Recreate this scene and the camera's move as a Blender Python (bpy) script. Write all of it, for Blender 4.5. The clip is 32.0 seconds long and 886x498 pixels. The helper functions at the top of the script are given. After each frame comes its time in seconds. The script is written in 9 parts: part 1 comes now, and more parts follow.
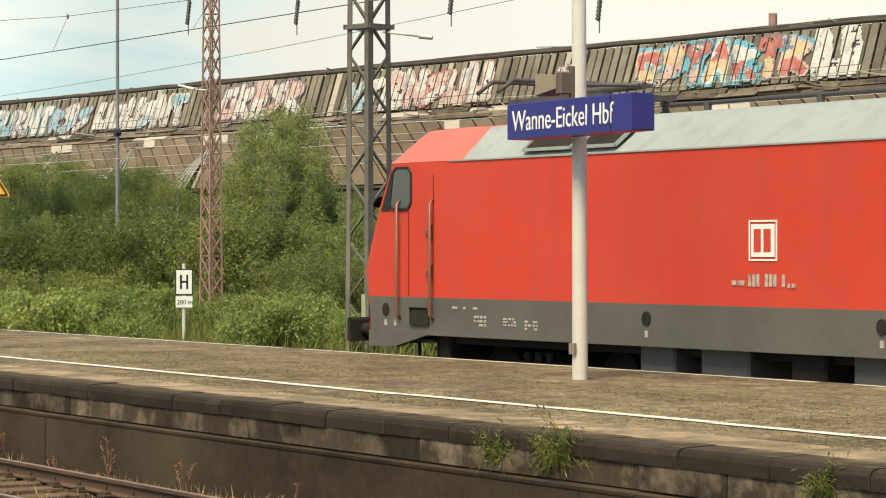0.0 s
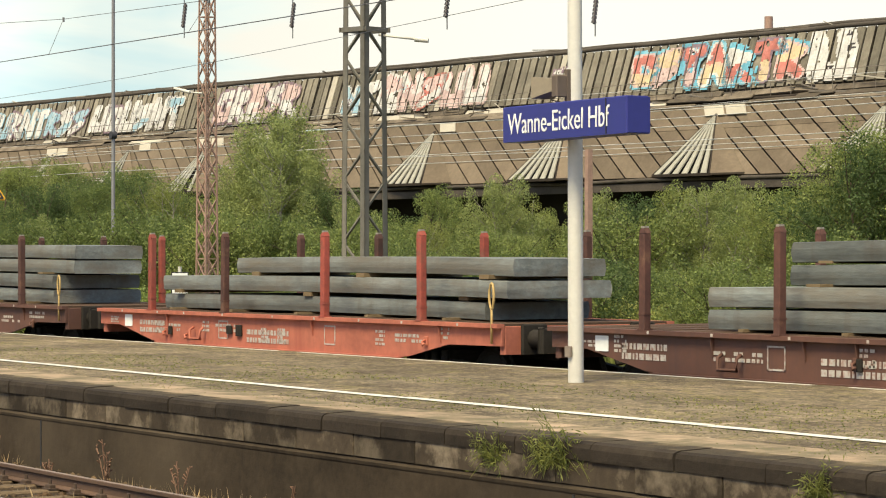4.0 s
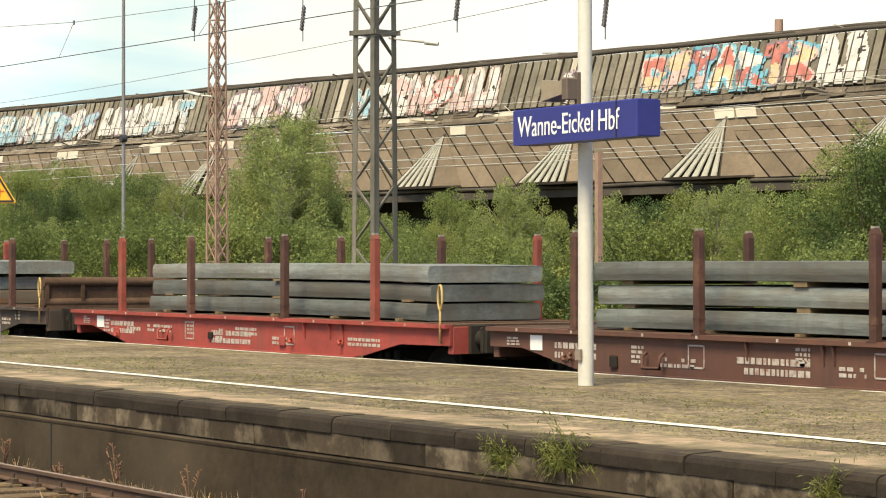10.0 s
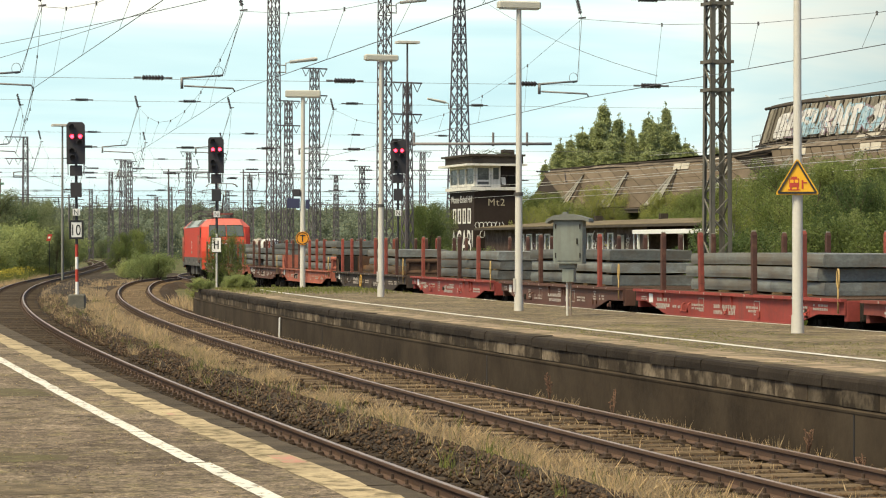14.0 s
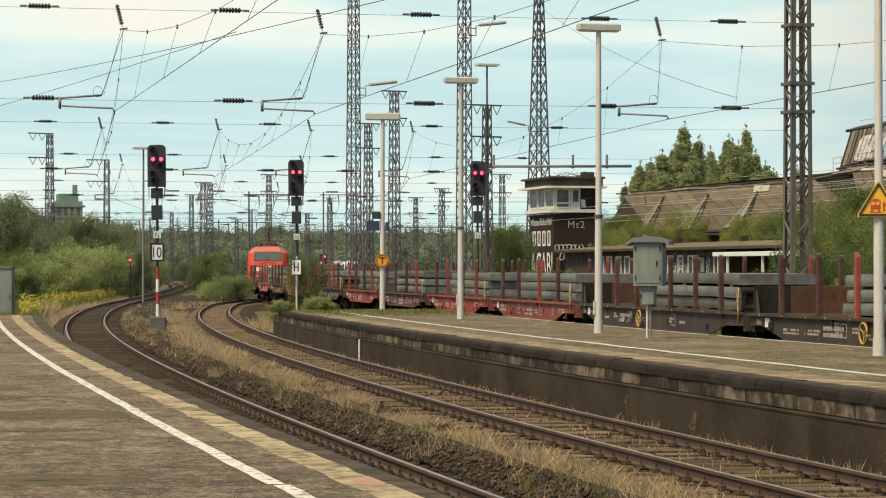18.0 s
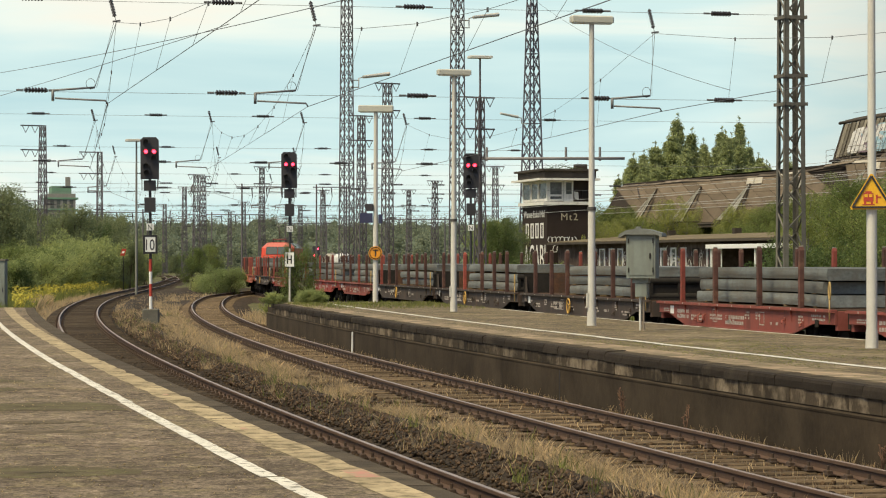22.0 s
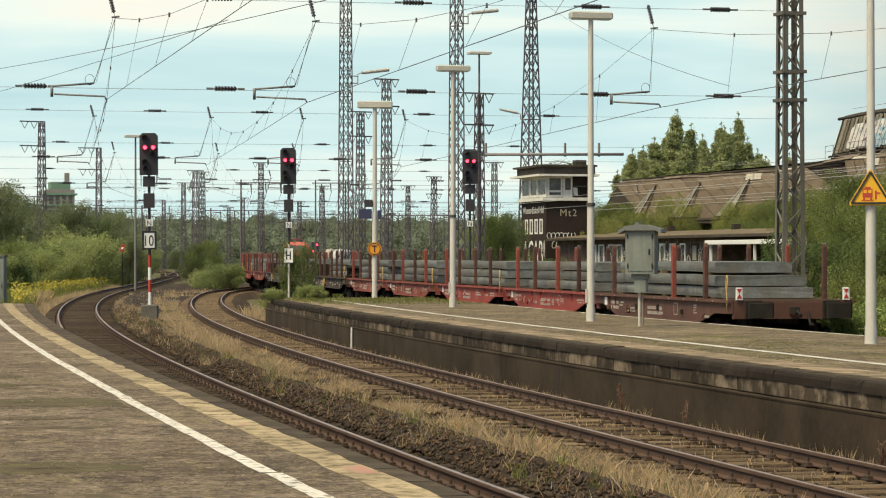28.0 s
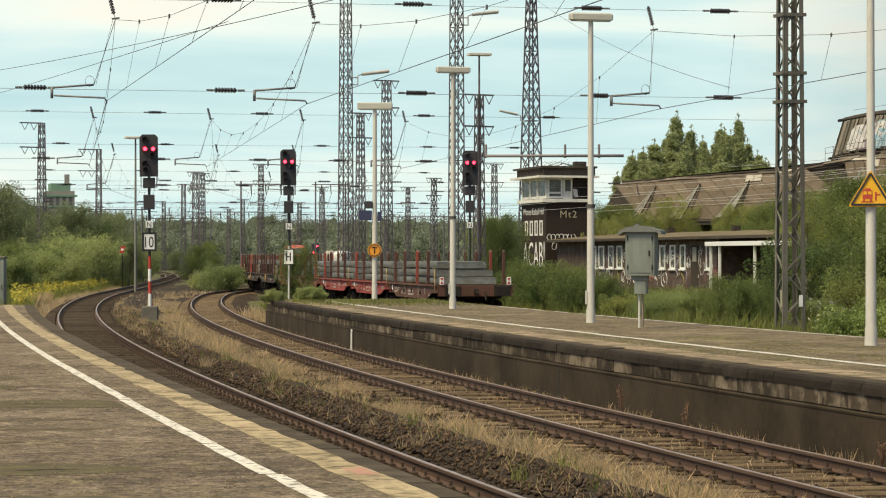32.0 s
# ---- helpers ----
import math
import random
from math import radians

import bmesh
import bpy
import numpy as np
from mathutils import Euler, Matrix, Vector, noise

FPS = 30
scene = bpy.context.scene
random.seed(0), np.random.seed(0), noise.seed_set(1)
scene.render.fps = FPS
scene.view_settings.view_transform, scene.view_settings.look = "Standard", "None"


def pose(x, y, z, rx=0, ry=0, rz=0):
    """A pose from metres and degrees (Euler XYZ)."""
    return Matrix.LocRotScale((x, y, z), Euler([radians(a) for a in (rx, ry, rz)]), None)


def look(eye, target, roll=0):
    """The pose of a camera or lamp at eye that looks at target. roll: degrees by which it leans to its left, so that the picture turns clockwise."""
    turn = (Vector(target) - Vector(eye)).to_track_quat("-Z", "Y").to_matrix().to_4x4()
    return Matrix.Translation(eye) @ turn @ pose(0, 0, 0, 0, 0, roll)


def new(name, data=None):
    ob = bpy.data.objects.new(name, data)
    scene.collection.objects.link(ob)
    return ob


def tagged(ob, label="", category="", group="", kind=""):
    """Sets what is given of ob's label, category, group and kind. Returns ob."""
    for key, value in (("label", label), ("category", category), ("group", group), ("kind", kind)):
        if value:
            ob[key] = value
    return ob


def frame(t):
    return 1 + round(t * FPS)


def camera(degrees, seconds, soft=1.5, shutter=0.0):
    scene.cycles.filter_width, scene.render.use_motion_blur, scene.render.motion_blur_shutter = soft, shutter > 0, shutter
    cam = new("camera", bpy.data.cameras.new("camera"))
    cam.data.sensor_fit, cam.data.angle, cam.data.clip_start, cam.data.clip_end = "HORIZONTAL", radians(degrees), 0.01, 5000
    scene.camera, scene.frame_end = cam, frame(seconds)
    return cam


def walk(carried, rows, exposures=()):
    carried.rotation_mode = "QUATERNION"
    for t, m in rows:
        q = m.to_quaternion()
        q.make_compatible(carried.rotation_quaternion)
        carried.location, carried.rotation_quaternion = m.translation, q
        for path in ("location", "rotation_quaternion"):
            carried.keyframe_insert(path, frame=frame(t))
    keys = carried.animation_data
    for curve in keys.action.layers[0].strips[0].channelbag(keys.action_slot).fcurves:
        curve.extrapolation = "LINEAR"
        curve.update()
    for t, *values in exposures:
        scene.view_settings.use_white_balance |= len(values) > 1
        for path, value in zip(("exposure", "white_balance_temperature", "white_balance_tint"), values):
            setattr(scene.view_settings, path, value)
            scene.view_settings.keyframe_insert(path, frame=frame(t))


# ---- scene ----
EYE = 2.19
cam = camera(18.71, 32.0, soft=1.1)


def aim(t, rx, rz):
    return (t, pose(0, 0, EYE, rx, 0, rz))


walk(cam, [aim(*r) for r in (
    (0.0, 90.008, 57.853), (0.5, 90.013, 57.822), (1.0, 90.028, 57.804), (1.5, 90.05, 57.785), (2.0, 90.069, 57.785),
    (2.5, 90.069, 57.769), (3.0, 90.078, 57.767), (3.5, 90.071, 57.767), (5.5, 90.093, 57.749), (6.0, 90.107, 57.749),
    (6.5, 90.111, 57.749), (7.0, 90.119, 57.749), (7.5, 90.108, 57.749), (8.0, 90.108, 57.749), (8.5, 90.113, 57.749),
    (9.0, 90.116, 57.749), (9.5, 90.155, 57.773), (10.0, 90.136, 57.979), (10.5, 90.127, 58.707), (11.0, 90.099, 60.084),
    (11.5, 90.141, 62.856), (12.0, 90.164, 65.462), (12.5, 90.169, 67.954), (13.0, 90.06, 70.501), (13.5, 89.982, 72.658),
    (14.0, 89.949, 74.959), (14.5, 89.86, 76.909), (16.5, 90.407, 76.768), (17.0, 90.429, 76.712), (17.5, 90.444, 76.697),
    (18.0, 90.426, 76.656), (18.5, 90.408, 76.618), (19.0, 90.371, 76.583), (19.5, 90.345, 76.564), (20.0, 90.316, 76.546),
    (20.5, 90.298, 76.529), (21.0, 90.297, 76.527), (21.5, 90.279, 76.527), (22.0, 90.262, 76.509), (22.5, 90.225, 76.509),
    (23.0, 90.192, 76.509), (23.5, 90.163, 76.509), (24.0, 90.15, 76.509), (25.0, 90.15, 76.506), (25.5, 90.15, 76.496),
    (27.5, 90.168, 76.491), (28.0, 90.174, 76.49), (29.0, 90.187, 76.49), (30.0, 90.188, 76.49), (31.0, 90.205, 76.49),
    (32.0, 90.205, 76.49))],
    exposures=((0.0, 0.28, 6690, 8), (0.8, 0.05, 6690, 8), (1.5, 0.05, 6690, 8), (2.5, 0.28, 6690, 8), (5.5, 0.46, 6690, 8), (7.5, 0.50, 6690, 8), (9.0, 0.58, 6690, 8), (10.3, 0.54, 6690, 8),
               (11.5, 0.52, 6690, 8), (12.2, 0.52, 6690, 8), (13.0, 0.36, 6710, 8), (14.0, 0.17, 6750, 8), (17.0, -0.12, 6770, 8), (32.0, -0.08, 6770, 8)))

# ---- daylight: bright haze, a soft high sun from behind the camera ----
world = bpy.data.worlds.new("sky")
scene.world = world
world.use_nodes = True
wn = world.node_tree.nodes
sky = wn.new("ShaderNodeTexSky")
sky.sky_type = "NISHITA"
sky.sun_disc = False
sky.sun_elevation = radians(57)
sky.sun_rotation = radians(150)
sky.dust_density = 2.0
wn["Background"].inputs[1].default_value = 0.14
world.node_tree.links.new(sky.outputs[0], wn["Background"].inputs[0])
sun = new("sun", bpy.data.lights.new("sun", "SUN"))
sun.data.energy = 4.6
sun.data.angle = radians(24)
sun.data.color = (1.0, 0.88, 0.58)
SUN_FROM = Vector((math.sin(radians(150)) * math.cos(radians(57)), math.cos(radians(150)) * math.cos(radians(57)), math.sin(radians(57))))
sun.matrix_world = look(SUN_FROM * 100, (0, 0, 0))

# ---- materials ----
MATS = {}


def mat(name, base, rough=0.7, metal=0.0, var=0.18, big=0.6, fine=14.0, bump=0.15, other=None, cover=0.5, edge=0.12, oscale=1.2,
        rand=0.0, stretch=(1, 1, 1), emit=0.0, streak=None, shift=False):
    """Grain and stains at two scales; other: a second colour that covers part of it in patches."""
    if name in MATS:
        return MATS[name]
    m = bpy.data.materials.new(name)
    m.use_nodes = True
    nt = m.node_tree
    nn, ln = nt.nodes, nt.links
    b = nn["Principled BSDF"]
    b.inputs["Roughness"].default_value = rough
    b.inputs["Metallic"].default_value = metal
    if rough >= 0.85:
        b.inputs["Specular IOR Level"].default_value = 0.15
    tc = nn.new("ShaderNodeTexCoord")
    mp = nn.new("ShaderNodeMapping")
    mp.inputs["Scale"].default_value = stretch
    place = tc.outputs["Object"]
    if shift:
        # alike pieces on one mesh each take another part of the pattern
        oi0 = nn.new("ShaderNodeObjectInfo")
        va = nn.new("ShaderNodeVectorMath")
        va.operation = "MULTIPLY_ADD"
        ln.new(oi0.outputs["Random"], va.inputs[0])
        va.inputs[1].default_value = (37.0, 53.0, 29.0)
        ln.new(place, va.inputs[2])
        place = va.outputs[0]
    ln.new(place, mp.inputs[0])

    def nz(scale, detail=4.0):
        n = nn.new("ShaderNodeTexNoise")
        n.inputs["Scale"].default_value = scale
        n.inputs["Detail"].default_value = detail
        n.inputs["Roughness"].default_value = 0.65
        ln.new(mp.outputs[0], n.inputs["Vector"])
        return n.outputs["Fac"]

    def mul(a, k, add=0.0):
        n = nn.new("ShaderNodeMath")
        n.operation = "MULTIPLY_ADD"
        ln.new(a, n.inputs[0])
        n.inputs[1].default_value = k
        n.inputs[2].default_value = add
        return n.outputs[0]

    def mixc(f, a, c):
        n = nn.new("ShaderNodeMix")
        n.data_type = "RGBA"
        ln.new(f, n.inputs[0])
        for sock, v in ((n.inputs[6], a), (n.inputs[7], c)):
            if isinstance(v, tuple):
                sock.default_value = (*v, 1)
            else:
                ln.new(v, sock)
        return n.outputs[2]

    f1, f2 = nz(big), nz(fine, 6.0)
    dark = tuple(c * (1 - 2 * var) for c in base)
    lite = tuple(min(1, c * (1 + 1.6 * var)) for c in base)
    s = nn.new("ShaderNodeMath")
    s.operation = "ADD"
    ln.new(mul(f1, 1.3, -0.4), s.inputs[0])
    ln.new(mul(f2, 0.9, -0.2), s.inputs[1])
    s.use_clamp = True
    col = mixc(mul(s.outputs[0], 0.8), dark, lite)
    if other:
        f3 = nz(oscale, 7.0)
        r = nn.new("ShaderNodeMapRange")
        r.inputs[1].default_value = 1 - cover - edge
        r.inputs[2].default_value = 1 - cover + edge
        ln.new(f3, r.inputs[0])
        col = mixc(r.outputs[0], col, other)
    if streak:
        mp2 = nn.new("ShaderNodeMapping")
        mp2.inputs["Scale"].default_value = (3.5, 3.5, 0.35)
        ln.new(place, mp2.inputs[0])
        n = nn.new("ShaderNodeTexNoise")
        n.inputs["Scale"].default_value = 1.3
        n.inputs["Detail"].default_value = 5.0
        ln.new(mp2.outputs[0], n.inputs["Vector"])
        r = nn.new("ShaderNodeMapRange")
        r.inputs[1].default_value = 0.52
        r.inputs[2].default_value = 0.72
        ln.new(n.outputs["Fac"], r.inputs[0])
        col = mixc(mul(r.outputs[0], 0.75), col, streak)
    if rand:
        oi = nn.new("ShaderNodeObjectInfo")
        h = nn.new("ShaderNodeHueSaturation")
        ln.new(mul(oi.outputs["Random"], 2 * rand, 1 - rand), h.inputs["Value"])
        ln.new(col, h.inputs["Color"])
        col = h.outputs[0]
    ln.new(col, b.inputs["Base Color"])
    if bump:
        bp = nn.new("ShaderNodeBump")
        bp.inputs["Strength"].default_value = bump
        bp.inputs["Distance"].default_value = 0.02
        ln.new(f2, bp.inputs["Height"])
        ln.new(bp.outputs[0], b.inputs["Normal"])
        ln.new(mul(f2, 0.3, rough - 0.15), b.inputs["Roughness"])
    if emit:
        b.inputs["Emission Color"].default_value = (*base, 1)
        b.inputs["Emission Strength"].default_value = emit
    MATS[name] = m
    return m


def leafmat(name, base, var=0.35, vary=True):
    """Leaves: each one its own shade."""
    m = bpy.data.materials.new(name)
    m.use_nodes = True
    nt = m.node_tree
    b = nt.nodes["Principled BSDF"]
    g = nt.nodes.new("ShaderNodeNewGeometry")
    r = nt.nodes.new("ShaderNodeValToRGB")
    e = r.color_ramp.elements
    e[0].color = (base[0] * (1 - var), base[1] * (1 - var), base[2] * (1 - var), 1)
    e[1].color = (base[0] * (1 + 1.5 * var), base[1] * (1 + var), base[2] * (1 + 0.3 * var), 1)
    nt.links.new(g.outputs["Random Per Island"], r.inputs[0])
    # every plant a little lighter, darker or yellower than its neighbours
    oi = nt.nodes.new("ShaderNodeObjectInfo")
    hs = nt.nodes.new("ShaderNodeHueSaturation")
    for sock, lo, hi in (("Value", 0.80, 1.25), ("Hue", 0.515, 0.488)) if vary else ():
        mr = nt.nodes.new("ShaderNodeMapRange")
        mr.inputs[3].default_value = lo
        mr.inputs[4].default_value = hi
        nt.links.new(oi.outputs["Random"], mr.inputs[0])
        nt.links.new(mr.outputs[0], hs.inputs[sock])
    nt.links.new(r.outputs[0], hs.inputs["Color"])
    nt.links.new(hs.outputs[0], b.inputs["Base Color"])
    b.inputs["Roughness"].default_value = 0.6
    b.inputs["Specular IOR Level"].default_value = 0.3
    tr = nt.nodes.new("ShaderNodeBsdfTranslucent")
    nt.links.new(hs.outputs[0], tr.inputs[0])
    mx = nt.nodes.new("ShaderNodeMixShader")
    mx.inputs[0].default_value = 0.42
    nt.links.new(b.outputs[0], mx.inputs[1])
    nt.links.new(tr.outputs[0], mx.inputs[2])
    nt.links.new(mx.outputs[0], nt.nodes["Material Output"].inputs[0])
    MATS[name] = m
    return m




def asphalt(name, dark, lite, moss):
    """Old asphalt: broad worn patches, moss in drifts, grit and dark pits."""
    m = bpy.data.materials.new(name)
    m.use_nodes = True
    nt = m.node_tree
    nn, ln = nt.nodes, nt.links
    b = nn["Principled BSDF"]
    b.inputs["Roughness"].default_value = 0.93
    b.inputs["Specular IOR Level"].default_value = 0.15
    tc = nn.new("ShaderNodeTexCoord")

    def field(scale, lo, hi, detail=5.0, sx=1.0, sy=1.0):
        mp = nn.new("ShaderNodeMapping")
        mp.inputs["Scale"].default_value = (sx, sy, 1)
        ln.new(tc.outputs["Object"], mp.inputs[0])
        n = nn.new("ShaderNodeTexNoise")
        n.inputs["Scale"].default_value = scale
        n.inputs["Detail"].default_value = detail
        n.inputs["Roughness"].default_value = 0.7
        out = n.outputs["Fac"]
        ln.new(mp.outputs[0], n.inputs["Vector"])
        r = nn.new("ShaderNodeMapRange")
        r.inputs[1].default_value = lo
        r.inputs[2].default_value = hi
        ln.new(out, r.inputs[0])
        return r.outputs[0], out

    def mixc(f, a, c, k=1.0):
        n = nn.new("ShaderNodeMix")
        n.data_type = "RGBA"
        q = nn.new("ShaderNodeMath")
        q.operation = "MULTIPLY"
        ln.new(f, q.inputs[0])
        q.inputs[1].default_value = k
        ln.new(q.outputs[0], n.inputs[0])
        for sock, v in ((n.inputs[6], a), (n.inputs[7], c)):
            if isinstance(v, tuple):
                sock.default_value = (*v, 1)
            else:
                ln.new(v, sock)
        return n.outputs[2]

    col = mixc(field(0.45, 0.40, 0.60)[0], dark, lite)
    col = mixc(field(1.1, 0.54, 0.66, 7.0)[0], col, tuple(c * 1.5 for c in lite), 0.6)
    col = mixc(field(0.8, 0.54, 0.66, 8.0, sx=1.0, sy=1.7)[0], col, moss, 0.6)
    grit, raw = field(38.0, 0.45, 0.70, 3.0)
    col = mixc(grit, col, tuple(c * 1.9 for c in lite), 0.45)
    col = mixc(field(11.0, 0.56, 0.68, 4.0)[0], col, tuple(c * 0.4 for c in dark), 0.6)
    col = mixc(field(5.0, 0.55, 0.62, 5.0)[0], col, moss, 0.6)
    col = mixc(field(4.0, 0.55, 0.64, 6.0, sy=0.7)[0], col, tuple(c * 0.35 for c in dark), 0.6)
    col = mixc(field(7.0, 0.58, 0.66, 4.0)[0], col, tuple(c * 1.7 for c in lite), 0.5)
    # coarse and fine mottling
    for sc, lo_, hi_ in ((0.5, 0.80, 1.20), (2.2, 0.80, 1.20), (6.5, 0.68, 1.34), (17.0, 0.62, 1.42), (48.0, 0.55, 1.6)):
        r0, f0 = field(sc, 0.34, 0.66, 3.0)
        mr = nn.new("ShaderNodeMapRange")
        mr.inputs[3].default_value = lo_
        mr.inputs[4].default_value = hi_
        ln.new(r0, mr.inputs[0])
        h = nn.new("ShaderNodeHueSaturation")
        ln.new(mr.outputs[0], h.inputs["Value"])
        ln.new(col, h.inputs["Color"])
        col = h.outputs[0]
    ln.new(col, b.inputs["Base Color"])
    bp = nn.new("ShaderNodeBump")
    bp.inputs["Strength"].default_value = 0.6
    bp.inputs["Distance"].default_value = 0.015
    ln.new(raw, bp.inputs["Height"])
    ln.new(bp.outputs[0], b.inputs["Normal"])
    MATS[name] = m
    return m


NEARASPHALT = asphalt("near_platform_asphalt", (0.098, 0.074, 0.053), (0.155, 0.122, 0.087), (0.170, 0.140, 0.070))
ASPHALT = asphalt("platform_asphalt", (0.096, 0.074, 0.049), (0.150, 0.119, 0.080), (0.180, 0.152, 0.060))
SANDY = mat("worn_sandy_paint", (0.40, 0.295, 0.20), 0.9, var=0.3, big=0.9, fine=18, bump=0.3, other=(0.145, 0.122, 0.075), cover=0.50, edge=0.10, oscale=2.2)
COPTOP = mat("gritty_paler_coping_top", (0.080, 0.063, 0.043), 0.95, var=0.35, big=1.2, fine=22, bump=0.5, other=(0.20, 0.155, 0.085), cover=0.36, edge=0.12, oscale=2.2)
WORNWHITE = mat("worn_white_paint", (0.62, 0.59, 0.52), 0.8, var=0.1, big=1.5, fine=20, bump=0.2, other=(0.16, 0.14, 0.11), cover=0.33, edge=0.05, oscale=4.0)
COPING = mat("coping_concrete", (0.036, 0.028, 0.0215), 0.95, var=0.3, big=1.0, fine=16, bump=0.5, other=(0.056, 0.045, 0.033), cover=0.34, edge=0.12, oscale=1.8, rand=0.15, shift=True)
COURSE = mat("stained_concrete_course", (0.062, 0.047, 0.033), 0.95, var=0.35, big=1.0, fine=12, bump=0.4, other=(0.20, 0.16, 0.115), cover=0.44, edge=0.08, oscale=1.6, rand=0.45, shift=True)
WALL = mat("grimy_concrete_wall", (0.052, 0.038, 0.025), 0.95, var=0.4, big=0.6, fine=9, bump=0.35, other=(0.074, 0.056, 0.038), cover=0.42, edge=0.14, oscale=0.55)
BALLAST = mat("ballast_stone", (0.066, 0.046, 0.030), 0.95, var=0.45, big=1.2, fine=26, bump=1.0, other=(0.062, 0.046, 0.031), cover=0.4, edge=0.1, oscale=0.7)
EARTH = mat("weedy_earth", (0.10, 0.105, 0.045), 0.95, var=0.3, big=0.2, fine=6, bump=0.6, other=(0.15, 0.12, 0.06), cover=0.4, oscale=0.25)
RAIL = mat("rusty_rail", (0.108, 0.062, 0.039), 0.75, metal=0.15, var=0.25, big=1.5, fine=20, bump=0.2)
RAILTOP = mat("dull_rail_head", (0.50, 0.38, 0.29), 0.45, metal=0.7, var=0.15, big=2, fine=20, bump=0.1)
SLEEPER = mat("weathered_sleeper", (0.168, 0.120, 0.075), 0.9, var=0.4, big=1.5, fine=18, bump=0.5, rand=0.35, stretch=(6, 1, 1), shift=True)
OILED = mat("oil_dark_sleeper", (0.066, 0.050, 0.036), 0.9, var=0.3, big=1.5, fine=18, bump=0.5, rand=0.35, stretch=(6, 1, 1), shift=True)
OILSTONE = mat("oil_dark_ballast", (0.050, 0.037, 0.026), 0.95, var=0.45, big=1.2, fine=26, bump=1.0, other=(0.080, 0.058, 0.038), cover=0.4, edge=0.1, oscale=0.7)
FASTEN = mat("rusty_fastening", (0.080, 0.052, 0.035), 0.8, metal=0.3)
POLE = mat("grey_pole_paint", (0.58, 0.56, 0.51), 0.6, var=0.10, big=1.2, fine=16, bump=0.08, streak=(0.47, 0.44, 0.39))
LATTICE = mat("grey_green_mast_paint", (0.135, 0.125, 0.105), 0.7, var=0.25, big=1.0, fine=10, bump=0.15, streak=(0.20, 0.18, 0.14))
RUSTLAT = mat("rust_red_mast", (0.34, 0.215, 0.165), 0.8, var=0.25, big=1.0, fine=10, bump=0.2)
FARLAT = mat("far_mast_steel", (0.12, 0.105, 0.115), 0.8, var=0.2)
WIRE = mat("dark_wire", (0.16, 0.16, 0.165), 0.6, metal=0.4, var=0.1, bump=0)
INSUL = mat("brown_insulator", (0.045, 0.035, 0.035), 0.35, var=0.15, bump=0)
BLUE = mat("sign_blue", (0.025, 0.028, 0.19), 0.35, var=0.08, big=1, fine=8, bump=0.03)
WHITE = mat("sign_white", (0.78, 0.78, 0.76), 0.5, var=0.05, bump=0.02)
BLACK = mat("sign_black", (0.02, 0.02, 0.022), 0.6, var=0.1, bump=0.03)
YELLOW = mat("warning_yellow", (0.78, 0.42, 0.02), 0.45, var=0.08, bump=0.03)
ORANGE = mat("marker_orange", (0.75, 0.30, 0.02), 0.5, var=0.08, bump=0.03)
SIGNRED = mat("sign_red", (0.45, 0.05, 0.03), 0.5, var=0.1, bump=0.03)
BUFF = mat("loudspeaker_buff", (0.24, 0.20, 0.145), 0.7, var=0.2)
CABGREY = mat("cabinet_grey_green", (0.20, 0.225, 0.20), 0.6, var=0.14, big=1.2, fine=12, bump=0.08, streak=(0.13, 0.13, 0.11))
SIGNAL = mat("signal_black", (0.036, 0.034, 0.040), 0.6, var=0.2, bump=0.05)
REDLAMP = mat("red_lamp", (1.0, 0.03, 0.06), 0.4, emit=9.0, bump=0)
CONCRETE = mat("grey_concrete", (0.16, 0.15, 0.125), 0.9, var=0.25, big=1.5, fine=14, bump=0.3)
DRY = leafmat("dry_straw", (0.52, 0.41, 0.26), 0.3, False)
GRASS = leafmat("green_grass", (0.175, 0.205, 0.062), 0.35, False)
LEAF_A = leafmat("mid_green_leaf", (0.165, 0.215, 0.070), 0.28)
LEAF_B = leafmat("dark_green_leaf", (0.098, 0.145, 0.052), 0.28)
LEAF_C = leafmat("light_birch_leaf", (0.245, 0.296, 0.112), 0.22, False)
LEAF_D = leafmat("yellow_green_leaf", (0.235, 0.272, 0.085), 0.25)
LEAF_P = leafmat("grey_green_leaf", (0.31, 0.37, 0.19), 0.3, False)
# LEAF_F: distance haze is put into the leaf colour, paler and greyer
LEAF_F = leafmat("haze_tinted_leaf", (0.190, 0.228, 0.165), 0.22, False)
FLOWER = leafmat("yellow_flower", (0.52, 0.46, 0.08), 0.2, False)
WFLOWER = leafmat("white_flower", (0.6, 0.6, 0.52), 0.15, False)
BARK = mat("brown_bark", (0.09, 0.07, 0.05), 0.9, bump=0.4)
BIRCH = mat("birch_bark", (0.26, 0.24, 0.20), 0.8, other=(0.08, 0.07, 0.06), cover=0.35, oscale=5, bump=0.3)

# ---- mesh helpers ----


def mesh_of(name, bm, *materials):
    me = bpy.data.meshes.new(name)
    bm.normal_update()
    bm.to_mesh(me)
    bm.free()
    for m in materials:
        me.materials.append(m)
    return me


def thing(name, label="", category="", group="", kind="", at=None):
    ob = new(name)
    ob.empty_display_size = 0.2
    if at is not None:
        ob.matrix_world = at
    return tagged(ob, label, category, group, kind)


def part(name, bm, material, parent, label="", at=None, kind=""):
    mats_ = material if isinstance(material, (list, tuple)) else (material,)
    ob = new(name, mesh_of(name, bm, *mats_))
    ob.parent = parent
    if at is not None:
        ob.matrix_basis = at
    return tagged(ob, label, kind=kind)


